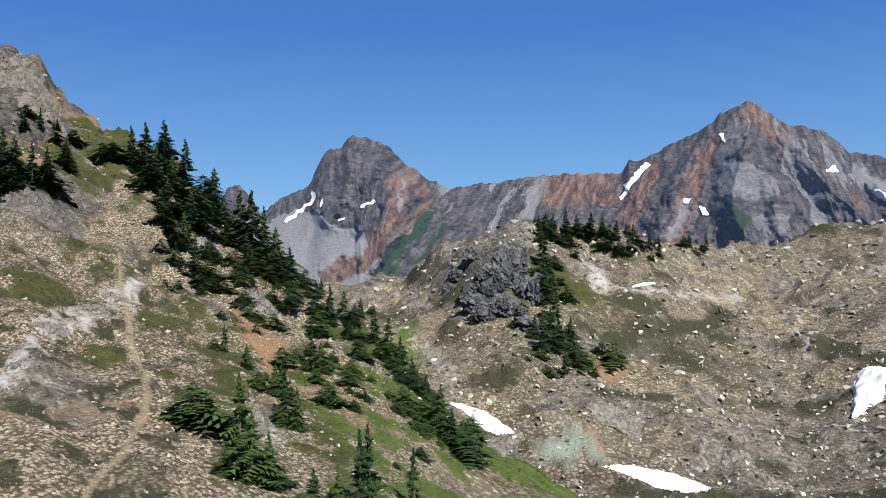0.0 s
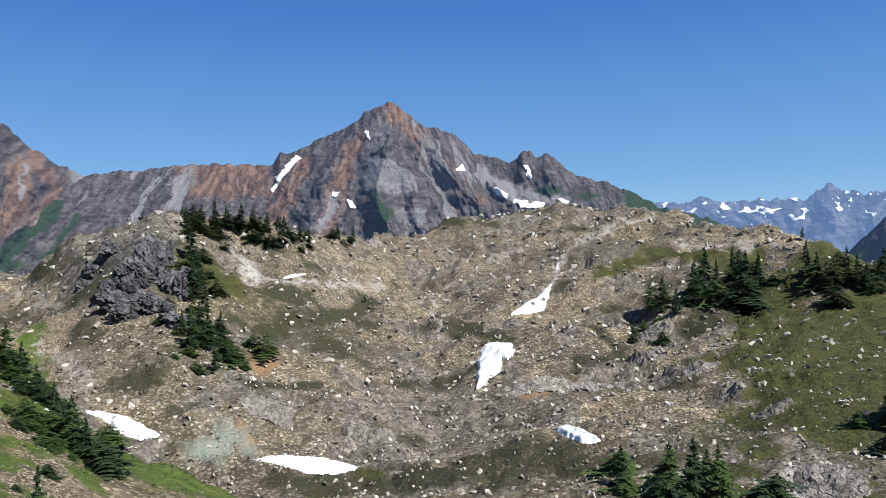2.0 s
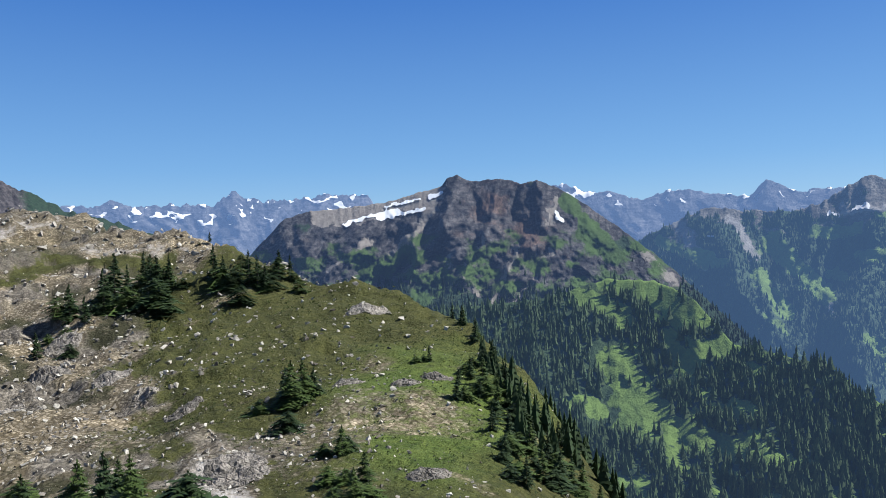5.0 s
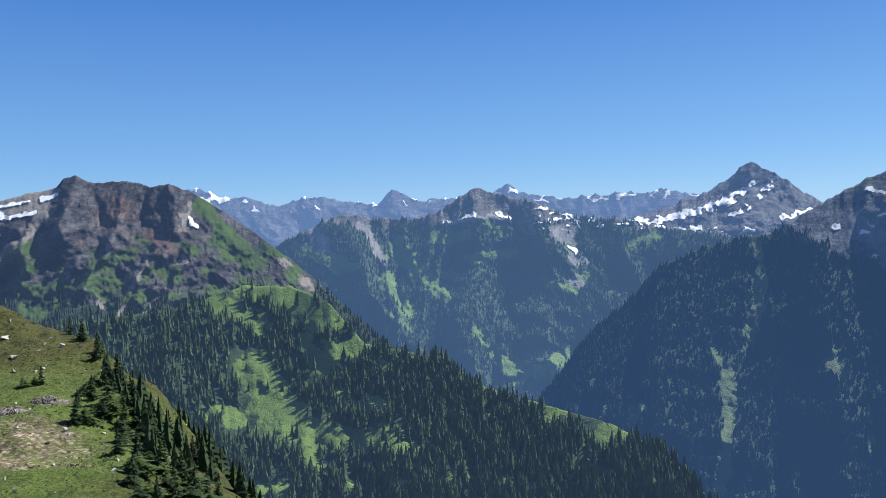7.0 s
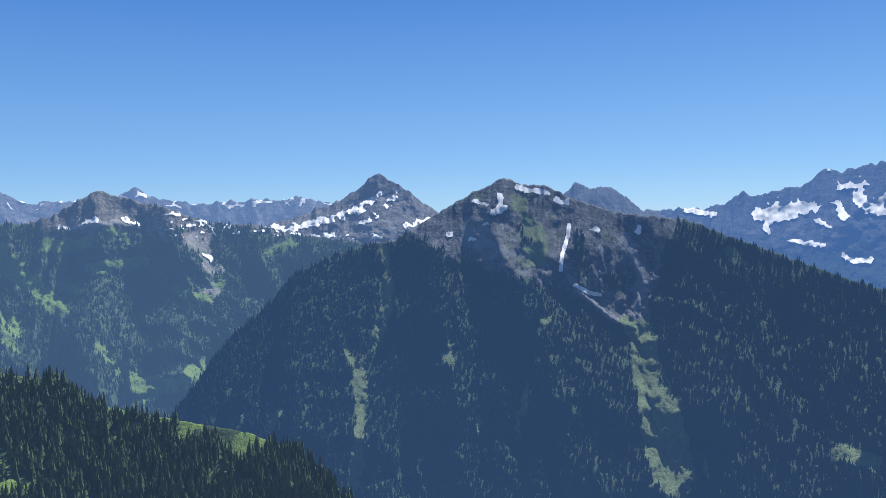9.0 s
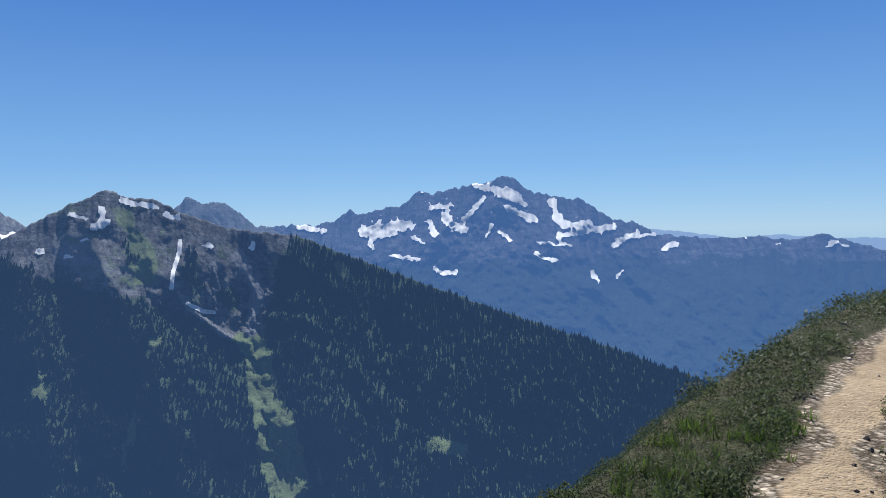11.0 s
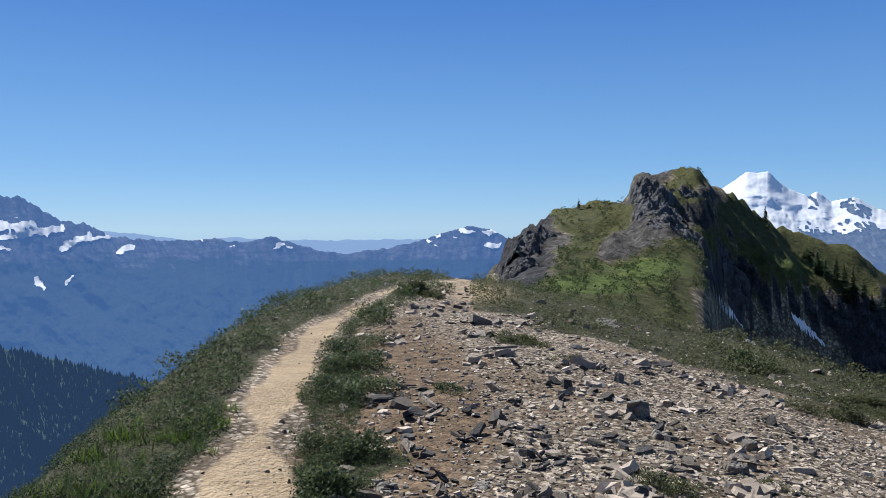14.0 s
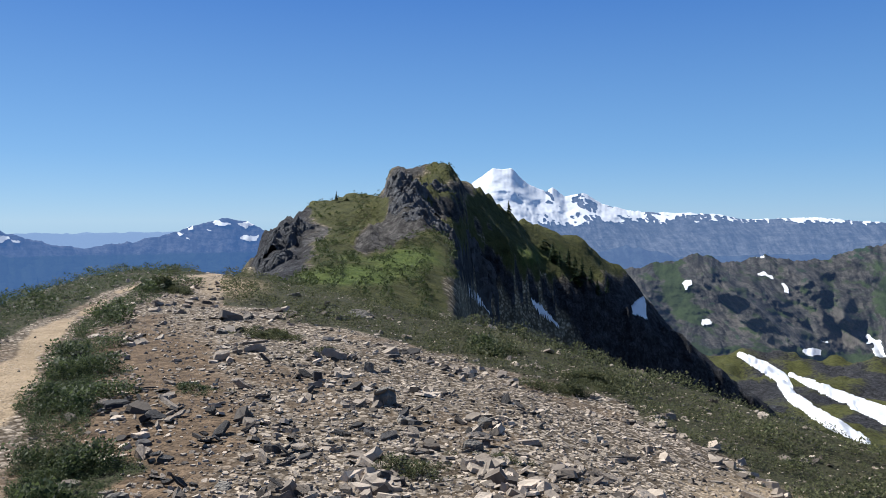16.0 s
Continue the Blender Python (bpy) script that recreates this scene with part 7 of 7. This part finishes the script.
def rock(az, r, size, shape, material, label, group, spin, tip=0.2, stretch=(1, 1, 1), name="rock"):
    co, tri = shape
    bm = bmesh.new()
    vs = [bm.verts.new(Vector(p) * size) for p in co]
    for f in tri:
        bm.faces.new([vs[i] for i in f])
    bmesh.ops.bevel(bm, geom=bm.edges[:] + bm.verts[:], offset=size * 0.03, segments=1, affect="EDGES", clamp_overlap=True)
    me = bpy.data.meshes.new(name)
    bm.to_mesh(me)
    bm.free()
    me.materials.append(material)
    ob = new(name, me)
    low = min(p[2] for p in co) * size * stretch[2]
    ob.matrix_world = Matrix.LocRotScale(place(az, r) - Vector((0, 0, low * 0.55)), Euler((tip, tip * 0.5, spin)), stretch)
    return tagged(ob, label, "rock", group)


_r = np.random.RandomState(41)
for _i, (_a, _e, _w, _dark) in enumerate([(194.7, -11.2, 1.9, 1), (199.3, -12.9, 2.6, 0), (200.9, -14.1, 2.0, 0), (198.3, -10.7, 1.5, 0), (205.6, -15.9, 2.1, 0), (206.5, -14.5, 1.4, 0), (181.6, -11.9, 3.0, 1), (184.1, -12.9, 1.9, 1), (183.4, -14.5, 1.7, 1),
        (191.8, -15.6, 2.0, 1), (193.9, -16.0, 1.9, 1), (197.5, -7.0, 2.4, 0), (195.8, -6.3, 1.5, 0), (192.9, -5.4, 1.3, 0), (188.1, -7.8, 1.3, 0), (179.2, -8.8, 1.4, 1), (178.7, -17.7, 2.0, 0), (181.9, -17.6, 2.1, 0), (188.6, -17.5, 2.0, 0)]):
    _a, _d = spot(_a, _e)
    rock(_a, _d, _d * math.tan(radians(_w)), (CHUNKS if _i in (0, 1, 3, 4, 5) else SLABS)[_i % 6], DARK_SLATE if _dark else PALE, "angular dark slate block on gravel" if _dark else "pale angular rock lying on gravel", "rocks on the knoll", _r.rand() * 6.28, 0.2 * _r.normal())
SLAB_MESHES = [mesh_from("slab", co, tri, material, False) for material in (SLATE, DARK_SLATE) for co, tri in [slab_shape(340 + q, (0.08, 0.12, 0.16, 0.22, 0.10, 0.3)[q % 6]) for q in range(24)]]


def slab(az, r, size, label, group, rng, tip=0.22, lift=0.0, dark=False):
    ob = new("slab", SLAB_MESHES[rng.randint(24) + 24 * dark])
    ob.matrix_world = Matrix.LocRotScale(place(az, r) + Vector((0, 0, 0.05 * size + lift)), Euler((tip * rng.normal(), tip * rng.normal(), rng.rand() * 6.28)), (size * rng.uniform(0.9, 1.8), size * rng.uniform(0.5, 1.0), size * rng.uniform(0.7, 1.3)))
    return tagged(ob, label, "rock", group)


# heaps of broken slate: bearing, height angle, width and depth in degrees and metres, number
for _a, _e, _w, _t, _n in [(182.4, -11.9, 2.4, 0.7, 26), (184.8, -13.0, 1.2, 0.4, 10), (192.8, -15.7, 2.0, 0.45, 20), (194.3, -11.2, 1.0, 0.5, 9), (201.2, -14.0, 1.2, 0.4, 10), (200.4, -16.8, 1.6, 0.3, 10), (196.6, -7.0, 2.4, 1.0, 16),
                           (194.6, -9.8, 2.4, 0.8, 14), (188.6, -12.2, 2.4, 0.8, 16), (180.2, -18.2, 2.6, 0.3, 22), (186.0, -18.0, 2.6, 0.3, 16), (192.6, -18.6, 3.0, 0.3, 16), (189.4, -6.9, 1.6, 1.0, 9), (206.0, -15.4, 0.9, 0.3, 6), (184.0, -16.0, 1.6, 0.3, 9),
                           (197.5, -15.0, 2.2, 0.4, 14), (209, -13.4, 1.6, 0.5, 9), (187.6, -14.6, 1.5, 0.3, 9), (190.4, -9.6, 2.0, 0.8, 12), (201, -9.6, 1.6, 0.8, 9)]:
    _a, _d = spot(_a, _e)
    for _q in range(_n):
        _u, _v = _r.normal() * 0.55, _r.normal() * 0.55
        _k = _r.rand() < 0.5
        slab(_a + _u * _w, max(2.8, _d + _v * _t), _d * math.tan(radians(0.4 + 1.4 * _r.rand() ** 2.2)), "dark slab in a heap of broken slate" if _k else "pale tilted slab in a heap of broken slate", "heaps of slate", _r, 0.32, 0.05 * _r.rand() ** 2, _k)
for _i in range(330):
    _a, _d = _r.uniform(177, 226), 3.2 * math.exp(_r.rand() * 1.6)
    if off_trail(np.array(_a), np.array(_d)) < 0.5 or ground_cover(np.array([_a]), np.array([_d]))[1][0, 0] > 0.4:
        continue
    slab(_a, _d, 0.06 + 0.17 * _r.rand() ** 2.4, "flat broken slate slab on gravel", "slabs on the knoll", _r)


def crag_shape(seed):
    """A cracked mass of bedrock: a ball broken into ledges and joints."""
    bm = bmesh.new()
    bmesh.ops.create_icosphere(bm, subdivisions=4, radius=1.0)
    p = np.array([v.co[:] for v in bm.verts])
    tri = np.array([[v.index for v in f.verts] for f in bm.faces])
    bm.free()
    q = p * (1.1, 1.1, 0.8) + 0.35 * np.stack([pn(*(p.T * 1.7), ), pn(*(p.T * 1.7 + 9.3)), pn(*(p.T * 1.7 + 19.7))], -1) + seed * 3.7
    ledges = np.floor(3.2 * (q[:, 2] + 0.4 * pn(*(q.T * 0.9)))) / 3.2
    size = 0.8 + 0.55 * (ridged(q[:, 0] * 0.8, q[:, 1] * 0.8, ledges * 0.9, 3) - 0.6) + 0.22 * np.floor(3 * pn(*(q.T * 1.5))) / 3 + 0.12 * pn(*(q.T * 4.0))
    crack = np.minimum(np.abs(pn(q[:, 0] * 1.3, q[:, 1] * 1.3, q[:, 2] * 0.4 + 5)), np.abs(pn(q[:, 0] * 0.6, q[:, 1] * 0.6, q[:, 2] * 1.6 + 8)))
    return p * (size - 0.14 * smooth(0.07, 0.0, crack))[:, None], tri


def outcrop(az, el, wide, tall, deep, material, label, seed, upright=False):
    """Bedrock that sticks out of the slope: one cracked, stepped mass with a few loose blocks about it."""
    az, r = spot(az, el)
    rng = np.random.RandomState(seed)
    q = -radians(az)
    home = place(az, r)
    ob = tagged(new("outcrop"), label, "rock outcrop", "rock outcrops")
    ob.location = home
    key = material.name
    if key not in BLOCK_MESHES:
        BLOCK_MESHES[key] = [mesh_from("block", c, tri, material, False) for c, tri in BLOCKS + CHUNKS]
    if upright:
        for i in range(6):
            x, y = rng.uniform(-0.42, 0.42) * wide, rng.uniform(-0.4, 0.4) * deep
            gx, gy = home.x + x * math.cos(q) - y * math.sin(q), home.y + x * math.sin(q) + y * math.cos(q)
            b = part("bedrock", CRAGS[(seed + i) % len(CRAGS)], ob)
            b.location = (gx - home.x, gy - home.y, float(land(math.degrees(math.atan2(gx, gy)), math.hypot(gx, gy))) - home.z + 0.1 * tall)
            b.rotation_euler = (0.12 * rng.normal(), 0.2 + 0.12 * rng.normal(), q + 0.5 * rng.normal())
            b.scale = (wide * rng.uniform(0.2, 0.34), deep * rng.uniform(0.22, 0.34), tall * rng.uniform(0.3, 0.5))
        return ob
    n, tall = 38, 0.55 * tall
    u, v = np.meshgrid(np.linspace(-1, 1, n), np.linspace(-1, 1, n), indexing="ij")
    x, y = u * wide * 0.55, v * deep * 0.6
    gx, gy = home.x + x * math.cos(q) - y * math.sin(q), home.y + x * math.sin(q) + y * math.cos(q)
    size = 0.22 * math.sqrt(wide * deep)
    k = rng.uniform(-0.5, 0.5)
    su, sv = (x + k * y) / size + 3.1 * seed, (y - k * x) / size
    wu, wv = su + 0.5 * pn(su * 0.9, sv * 0.9, seed), sv + 0.5 * pn(su * 0.9, sv * 0.9, seed + 4.5)
    body = np.clip(1.05 - np.hypot(u, v) ** 2 * (1 + 0.5 * fbm(su * 0.35, sv * 0.35, seed + 2.5, 3)), -0.3, 1)
    steps = ridged(wu * 0.45, wv * 0.45, seed + 0.5, 3)
    high = body * (0.3 + 0.8 * steps) + 0.3 * (ridged(wu * 1.1, wv * 1.1, seed + 1.5, 4) - 0.6) + 0.10 * pn(wu * 2.4, wv * 2.4, seed)
    crack = np.minimum(np.abs(pn(wu * 0.8, wv * 1.6, seed + 7.5)), np.abs(pn(wu * 1.5, wv * 0.7, seed + 9.5)))
    high = high - 0.16 * smooth(0.09, 0.0, crack)
    z = land(np.degrees(np.arctan2(gx, gy)), np.hypot(gx, gy)) + tall * (high * smooth(-0.05, 0.25, body) - 0.5 * smooth(0.15, -0.1, body)) - 0.04
    over = 0.18 * tall * pn(wu, wv, seed + 11.5)
    co = np.stack([gx - home.x + over * math.sin(radians(az)), gy - home.y + over * math.cos(radians(az)), z - home.z], -1)
    part("bedrock", mesh_from("bedrock", co.reshape(-1, 3), grid_faces(n, n)[:, ::-1], material, False), ob)
    for i in range(14):
        a, d = rng.rand() * 6.28, rng.uniform(0.55, 1.1)
        x, y = 0.5 * wide * d * math.cos(a), 0.5 * deep * d * math.sin(a)
        gx, gy = home.x + x * math.cos(q) - y * math.sin(q), home.y + x * math.sin(q) + y * math.cos(q)
        b = part("block", BLOCK_MESHES[key][rng.randint(14)], ob)
        b.location = (gx - home.x, gy - home.y, float(land(math.degrees(math.atan2(gx, gy)), math.hypot(gx, gy))) - home.z)
        b.rotation_euler = (0.2 * rng.normal(), 0.2 * rng.normal(), rng.rand() * 6.28)
        b.scale = (size * rng.uniform(0.15, 0.6),) * 3
    return ob


BLOCK_MESHES = {}
CRAGS = [mesh_from("bedrock", *crag_shape(400 + q), DARK, False) for q in range(6)]
for _i, (_a, _e, _w, _t, _g) in enumerate([(4.0, -2.0, 9, 8.5, 8), (2.6, -2.6, 8, 6.5, 7), (5.6, -3.0, 8, 6.5, 7), (1.2, -1.8, 7, 4.5, 6), (3.4, -4.4, 8, 5, 6), (5.2, -4.8, 7, 4, 6)]):
    outcrop(_a, _e, _w, _t, _g, DARK, "dark cracked rock bluff above the basin", 50 + _i, True)
for _i, (_a, _e, _w, _t, _g) in enumerate([(32.5, -10.8, 8, 2.6, 5), (12.3, -12.0, 5, 2.0, 4), (19.7, -14.0, 5, 2.0, 4), (40.5, -6.9, 4, 2.0, 4), (39.7, -8.6, 4, 2.2, 4), (43.4, -9.4, 3.6, 1.6, 3), (45.5, -10.8, 2.2, 1.5, 2), (48.0, -12, 3, 1.2, 2), (59.5, -11.0, 2.6, 1.3, 2),
        (63.7, -11.3, 2.6, 1.5, 2), (66.0, -10.9, 2.6, 1.6, 2), (61.1, -5.8, 5, 2.2, 4), (51.2, -16.6, 4, 1.8, 4), (65.1, -17.6, 2.6, 1.0, 2), (36.3, -10.9, 5, 1.8, 4), (11.9, -12.1, 3, 1.6, 3)]):
    outcrop(_a, _e, _w * 1.1, _t * 0.7, _g * 1.1, PALE, "weathered pale grey outcrop in the slope", 70 + _i)
for _i, (_a, _e, _w, _t, _g) in enumerate([(-26.5, -4.6, 2.0, 0.5, 1.2), (-24.3, -3.4, 2.0, 0.5, 1.2), (-28.6, -6.6, 1.6, 0.4, 1.0), (-22.6, -2.6, 1.8, 0.5, 1.2), (-13.2, -12.2, 1.8, 1.6, 1.4), (-25.5, 4.5, 5, 2.6, 4), (-27.5, 3.4, 6, 2.5, 4), (-28.3, 11.5, 6, 3.4, 6), (-27, 9.6, 5, 3, 5), (-17.0, 0.6, 3, 2, 3), (-13.5, -3.4, 3, 2, 3)]):
    outcrop(_a, _e, _w, _t, _g, BROWN if _i in (5, 6, 7, 8) else PALE, "pale layered outcrop on the ridge", 90 + _i)


for _i, (_a, _e, _w, _t, _g) in enumerate([(200.4, 3.0, 4, 2.6, 4), (201.2, 2.0, 5, 3, 4), (201.6, 0.8, 5, 2.6, 4), (202.6, 0.0, 4.5, 2.2, 4), (203.6, -0.8, 4, 2, 3), (191.2, -2.0, 4, 3.5, 4), (192.0, -1.4, 4, 3, 4), (191.4, -3.4, 3.5, 2.4, 3), (193.4, -0.6, 3, 2, 3), (204.8, -2.2, 3, 2.4, 3), (203.2, 2.4, 3, 1.6, 3), (206.6, -5.2, 4, 2.4, 3)]):
    outcrop(_a, _e, _w, _t * 0.7, _g, GREY, "grey jointed rock on the grassy peak", 130 + _i)


# ---- heath on the knoll ----
def tufts(name, label, az, r, tall, material, blades=6, seed=0, leaf=0.4, low=0.0, slim=0.17):
    """Low shrubs and grass: very many small leaves, as one object."""
    rng = np.random.RandomState(seed)
    at = polar(az, r, land(az, r))
    n = len(az)
    a = rng.rand(n, blades) * 6.28
    h = tall[:, None] * rng.uniform(0.5, 1.2, (n, blades)) * leaf
    out = h * rng.uniform(0.3, 1.5, (n, blades))
    w = slim * h * rng.uniform(0.7, 1.5, (n, blades)) + 0.0003 * r[:, None]
    off = tall[:, None, None] * rng.uniform(-1, 1, (n, blades, 2)) * 0.4
    lift = tall[:, None] * (1 - leaf) * rng.rand(n, blades) ** 0.6 * (1 - low)
    root = np.stack([off[..., 0], off[..., 1], lift - 0.015], -1) + at[:, None, :]
    d, side = np.stack([np.cos(a), np.sin(a)], -1), np.stack([-np.sin(a), np.cos(a)], -1)
    flat = np.zeros((n, blades, 1))
    p1, p2 = root + np.concatenate([side * w[..., None], flat], -1), root - np.concatenate([side * w[..., None], flat], -1)
    p3 = root + np.concatenate([d * out[..., None], h[..., None]], -1)
    co = np.stack([p1, p2, p3], 2).reshape(-1, 3)
    return tagged(new(name, mesh_from(name, co, np.arange(len(co)).reshape(-1, 3), material, False)), label, "low plants", kind="stuff")


HEATH = leaf_mat("heath_leaves", (0.022, 0.042, 0.017), (0.135, 0.17, 0.066), per_object=False, rough=0.6, through=0.3)
DRY_HEATH = leaf_mat("dry_heath_leaves", (0.035, 0.045, 0.02), (0.18, 0.19, 0.085), per_object=False, rough=0.7, through=0.3)
GRASS = leaf_mat("grass_blades", (0.05, 0.10, 0.012), (0.13, 0.20, 0.035), per_object=False, rough=0.5, through=0.4)
SHRUB = leaf_mat("shrub_leaves", (0.035, 0.055, 0.018), (0.10, 0.13, 0.04), per_object=False, rough=0.7, through=0.25)
def mounded(az, r):
    """How far the heath bulges up into cushions."""
    x, y = r * np.sin(np.radians(az)), r * np.cos(np.radians(az))
    return 0.45 + 0.9 * smooth(0.45, 0.95, ridged(x / 1.1, y / 1.1, 3.3, 3)) + 0.35 * fbm(x / 0.5, y / 0.5, 1.3, 2)


_a, _d, _r = scatter(38000, (138, 186), (2.8, 27), 51, lambda a, d, c, k, u, g: (k[:, 0] > 0.45) & (off_trail(a, d) > 0.23 + 0.15 * u))
tufts("heath", "low dark green heath covering the knoll's edge", _a, _d, np.clip(0.08 + 0.010 * _d, 0.1, 0.22) * mounded(_a, _d) * _r.uniform(0.7, 1.2, len(_a)), HEATH, 17, 51, 0.10, 0.0, 0.5)
_a, _d, _r = scatter(24000, (184, 238), (5, 27), 53, lambda a, d, c, k, u, g: (k[:, 0] > 0.45) & (off_trail(a, d) > 0.24 + 0.12 * u))
tufts("heath", "dry olive heath along the far edge of the knoll", _a, _d, np.clip(0.08 + 0.010 * _d, 0.1, 0.24) * mounded(_a, _d) * _r.uniform(0.6, 1.1, len(_a)), DRY_HEATH, 17, 53, 0.10, 0.0, 0.5)
def strip(a, d, u):
    """The ragged strip of heath between the path and the bare gravel."""
    x, y = d * np.sin(np.radians(a)), d * np.cos(np.radians(a))
    edge = np.interp(d, [4, 5, 6.5, 8, 10, 14, 18], [0.15, 0.3, 0.55, 0.6, 0.5, 0.45, 0.5]) * (1 + 1.1 * fbm(x / 0.9, y / 0.9, 6.6, 4, 0.6))
    q = off_trail(a, d) - 0.27
    return (a > np.interp(d, [p[1] for p in TRAIL], [p[0] for p in TRAIL])) & (q > 0.1 * u) & (q < edge)


_a, _d, _r = scatter(22000, (172, 190), (4.2, 19), 54, lambda a, d, c, k, u, g: strip(a, d, u))
tufts("heath", "strip of low heath between the path and bare gravel", _a, _d, np.clip(0.10 + 0.008 * _d, 0.1, 0.22) * mounded(_a, _d) * _r.uniform(0.6, 1.2, len(_a)), HEATH, 22, 54, 0.10, 0.0, 0.5)
_a, _d, _r = scatter(1300, (140, 174), (2.4, 7), 52, lambda a, d, c, k, u, g: (off_trail(a, d) > 0.24) & (fbm(a / 4, d, 0, 3) > 0.0))
tufts("grass", "bright green grass tufts beside the path", _a, _d, _r.uniform(0.06, 0.15, len(_a)), GRASS, 14, 52, 1.0, 1.0, 0.03)


def clump(az, r, wide, long, tall, seed, material, label="ragged low heath clump on bare gravel"):
    rng = np.random.RandomState(seed)
    n = int(900 * wide * max(long, 0.4))
    q, t = rng.rand(n) * 6.28, np.sqrt(rng.rand(n))
    edge = 1 + 0.9 * fbm(np.cos(q) + seed * 3.3, np.sin(q), seed, 4, 0.6)
    c = place(az, r)
    u, v = wide / 2 * t * edge * np.cos(q), long / 2 * t * edge * np.sin(q)
    h = -radians(az)
    x, y = c.x + u * math.cos(h) - v * math.sin(h), c.y + u * math.sin(h) + v * math.cos(h)
    bulge = np.clip(0.55 + 1.3 * fbm(x / 0.35, y / 0.35, seed, 3), 0.25, 1.4)
    ob = tufts("heath_clump", label, np.degrees(np.arctan2(x, y)), np.hypot(x, y), tall * (1.15 - 0.7 * t ** 2) * bulge * rng.uniform(0.7, 1.2, n), material, 26, seed, 0.11, 0.0, 0.4)
    del ob["kind"]
    return tagged(ob, label, "shrub", "heath clumps")


for _i, (_a, _e, _w, _l, _t, _m) in enumerate([(184.3, -4.8, 0.9, 1.6, 0.2, 1), (177.9, -11.6, 0.5, 0.9, 0.18, 0), (176.8, -16.4, 0.25, 0.7, 0.1, 0), (179.2, -15.3, 0.7, 0.45, 0.12, 1),
        (191.4, -8.2, 0.9, 0.8, 0.16, 1), (211.7, -12.1, 0.7, 0.7, 0.16, 1), (207.1, -9.6, 0.7, 1.0, 0.2, 0), (214.4, -11.6, 0.8, 0.9, 0.18, 1), (195.6, -9.4, 0.6, 0.5, 0.08, 1), (186.6, -11.4, 0.6, 0.6, 0.06, 0), (201.4, -17.2, 0.6, 0.4, 0.08, 1), (207.6, -16.6, 0.6, 0.3, 0.08, 1), (186.5, -19.4, 1.0, 0.25, 0.1, 1)]):
    _a, _d = spot(_a, _e)
    clump(_a, _d, _w, _l, _t, 120 + _i, DRY_HEATH if _m else HEATH)

# low bushes and tussocks farther off
_a, _d, _r = scatter(9000, (188, 208), (26, 112), 61, lambda a, d, c, k, u, g: (c[:, 0] > 0.35) & (fbm(a * 0.7, d / 9, 0, 3) + 0.3 * u > 0.12))
tufts("low_shrubs", "low green shrubs on the side of the peak", _a, _d, _r.uniform(0.15, 0.45, len(_a)), SHRUB, 12, 61, 0.25, 0.0, 0.35)
_a, _d, _r = scatter(6500, (38, 78), (30, 150), 62, lambda a, d, c, k, u, g: (c[:, 0] > 0.3) & (fbm(a * 0.5, d / 8, 3, 3) + 0.3 * u > 0.1))
tufts("low_shrubs", "low tussocks and shrubs on the green hill", _a, _d, _d * _r.uniform(0.0015, 0.0045, len(_a)), SHRUB, 11, 62, 0.3, 0.0, 0.35)
_a, _d, _r = scatter(6000, (-31, 8), (14, 110), 63, lambda a, d, c, k, u, g: (c[:, 0] > 0.3) & (fbm(a * 0.4, d / 6, 7, 3) + 0.35 * u > 0.1))
tufts("low_shrubs", "tussocks and low shrubs on the steep ridge", _a, _d, _d * _r.uniform(0.0015, 0.0045, len(_a)), SHRUB, 11, 63, 0.3, 0.0, 0.35)
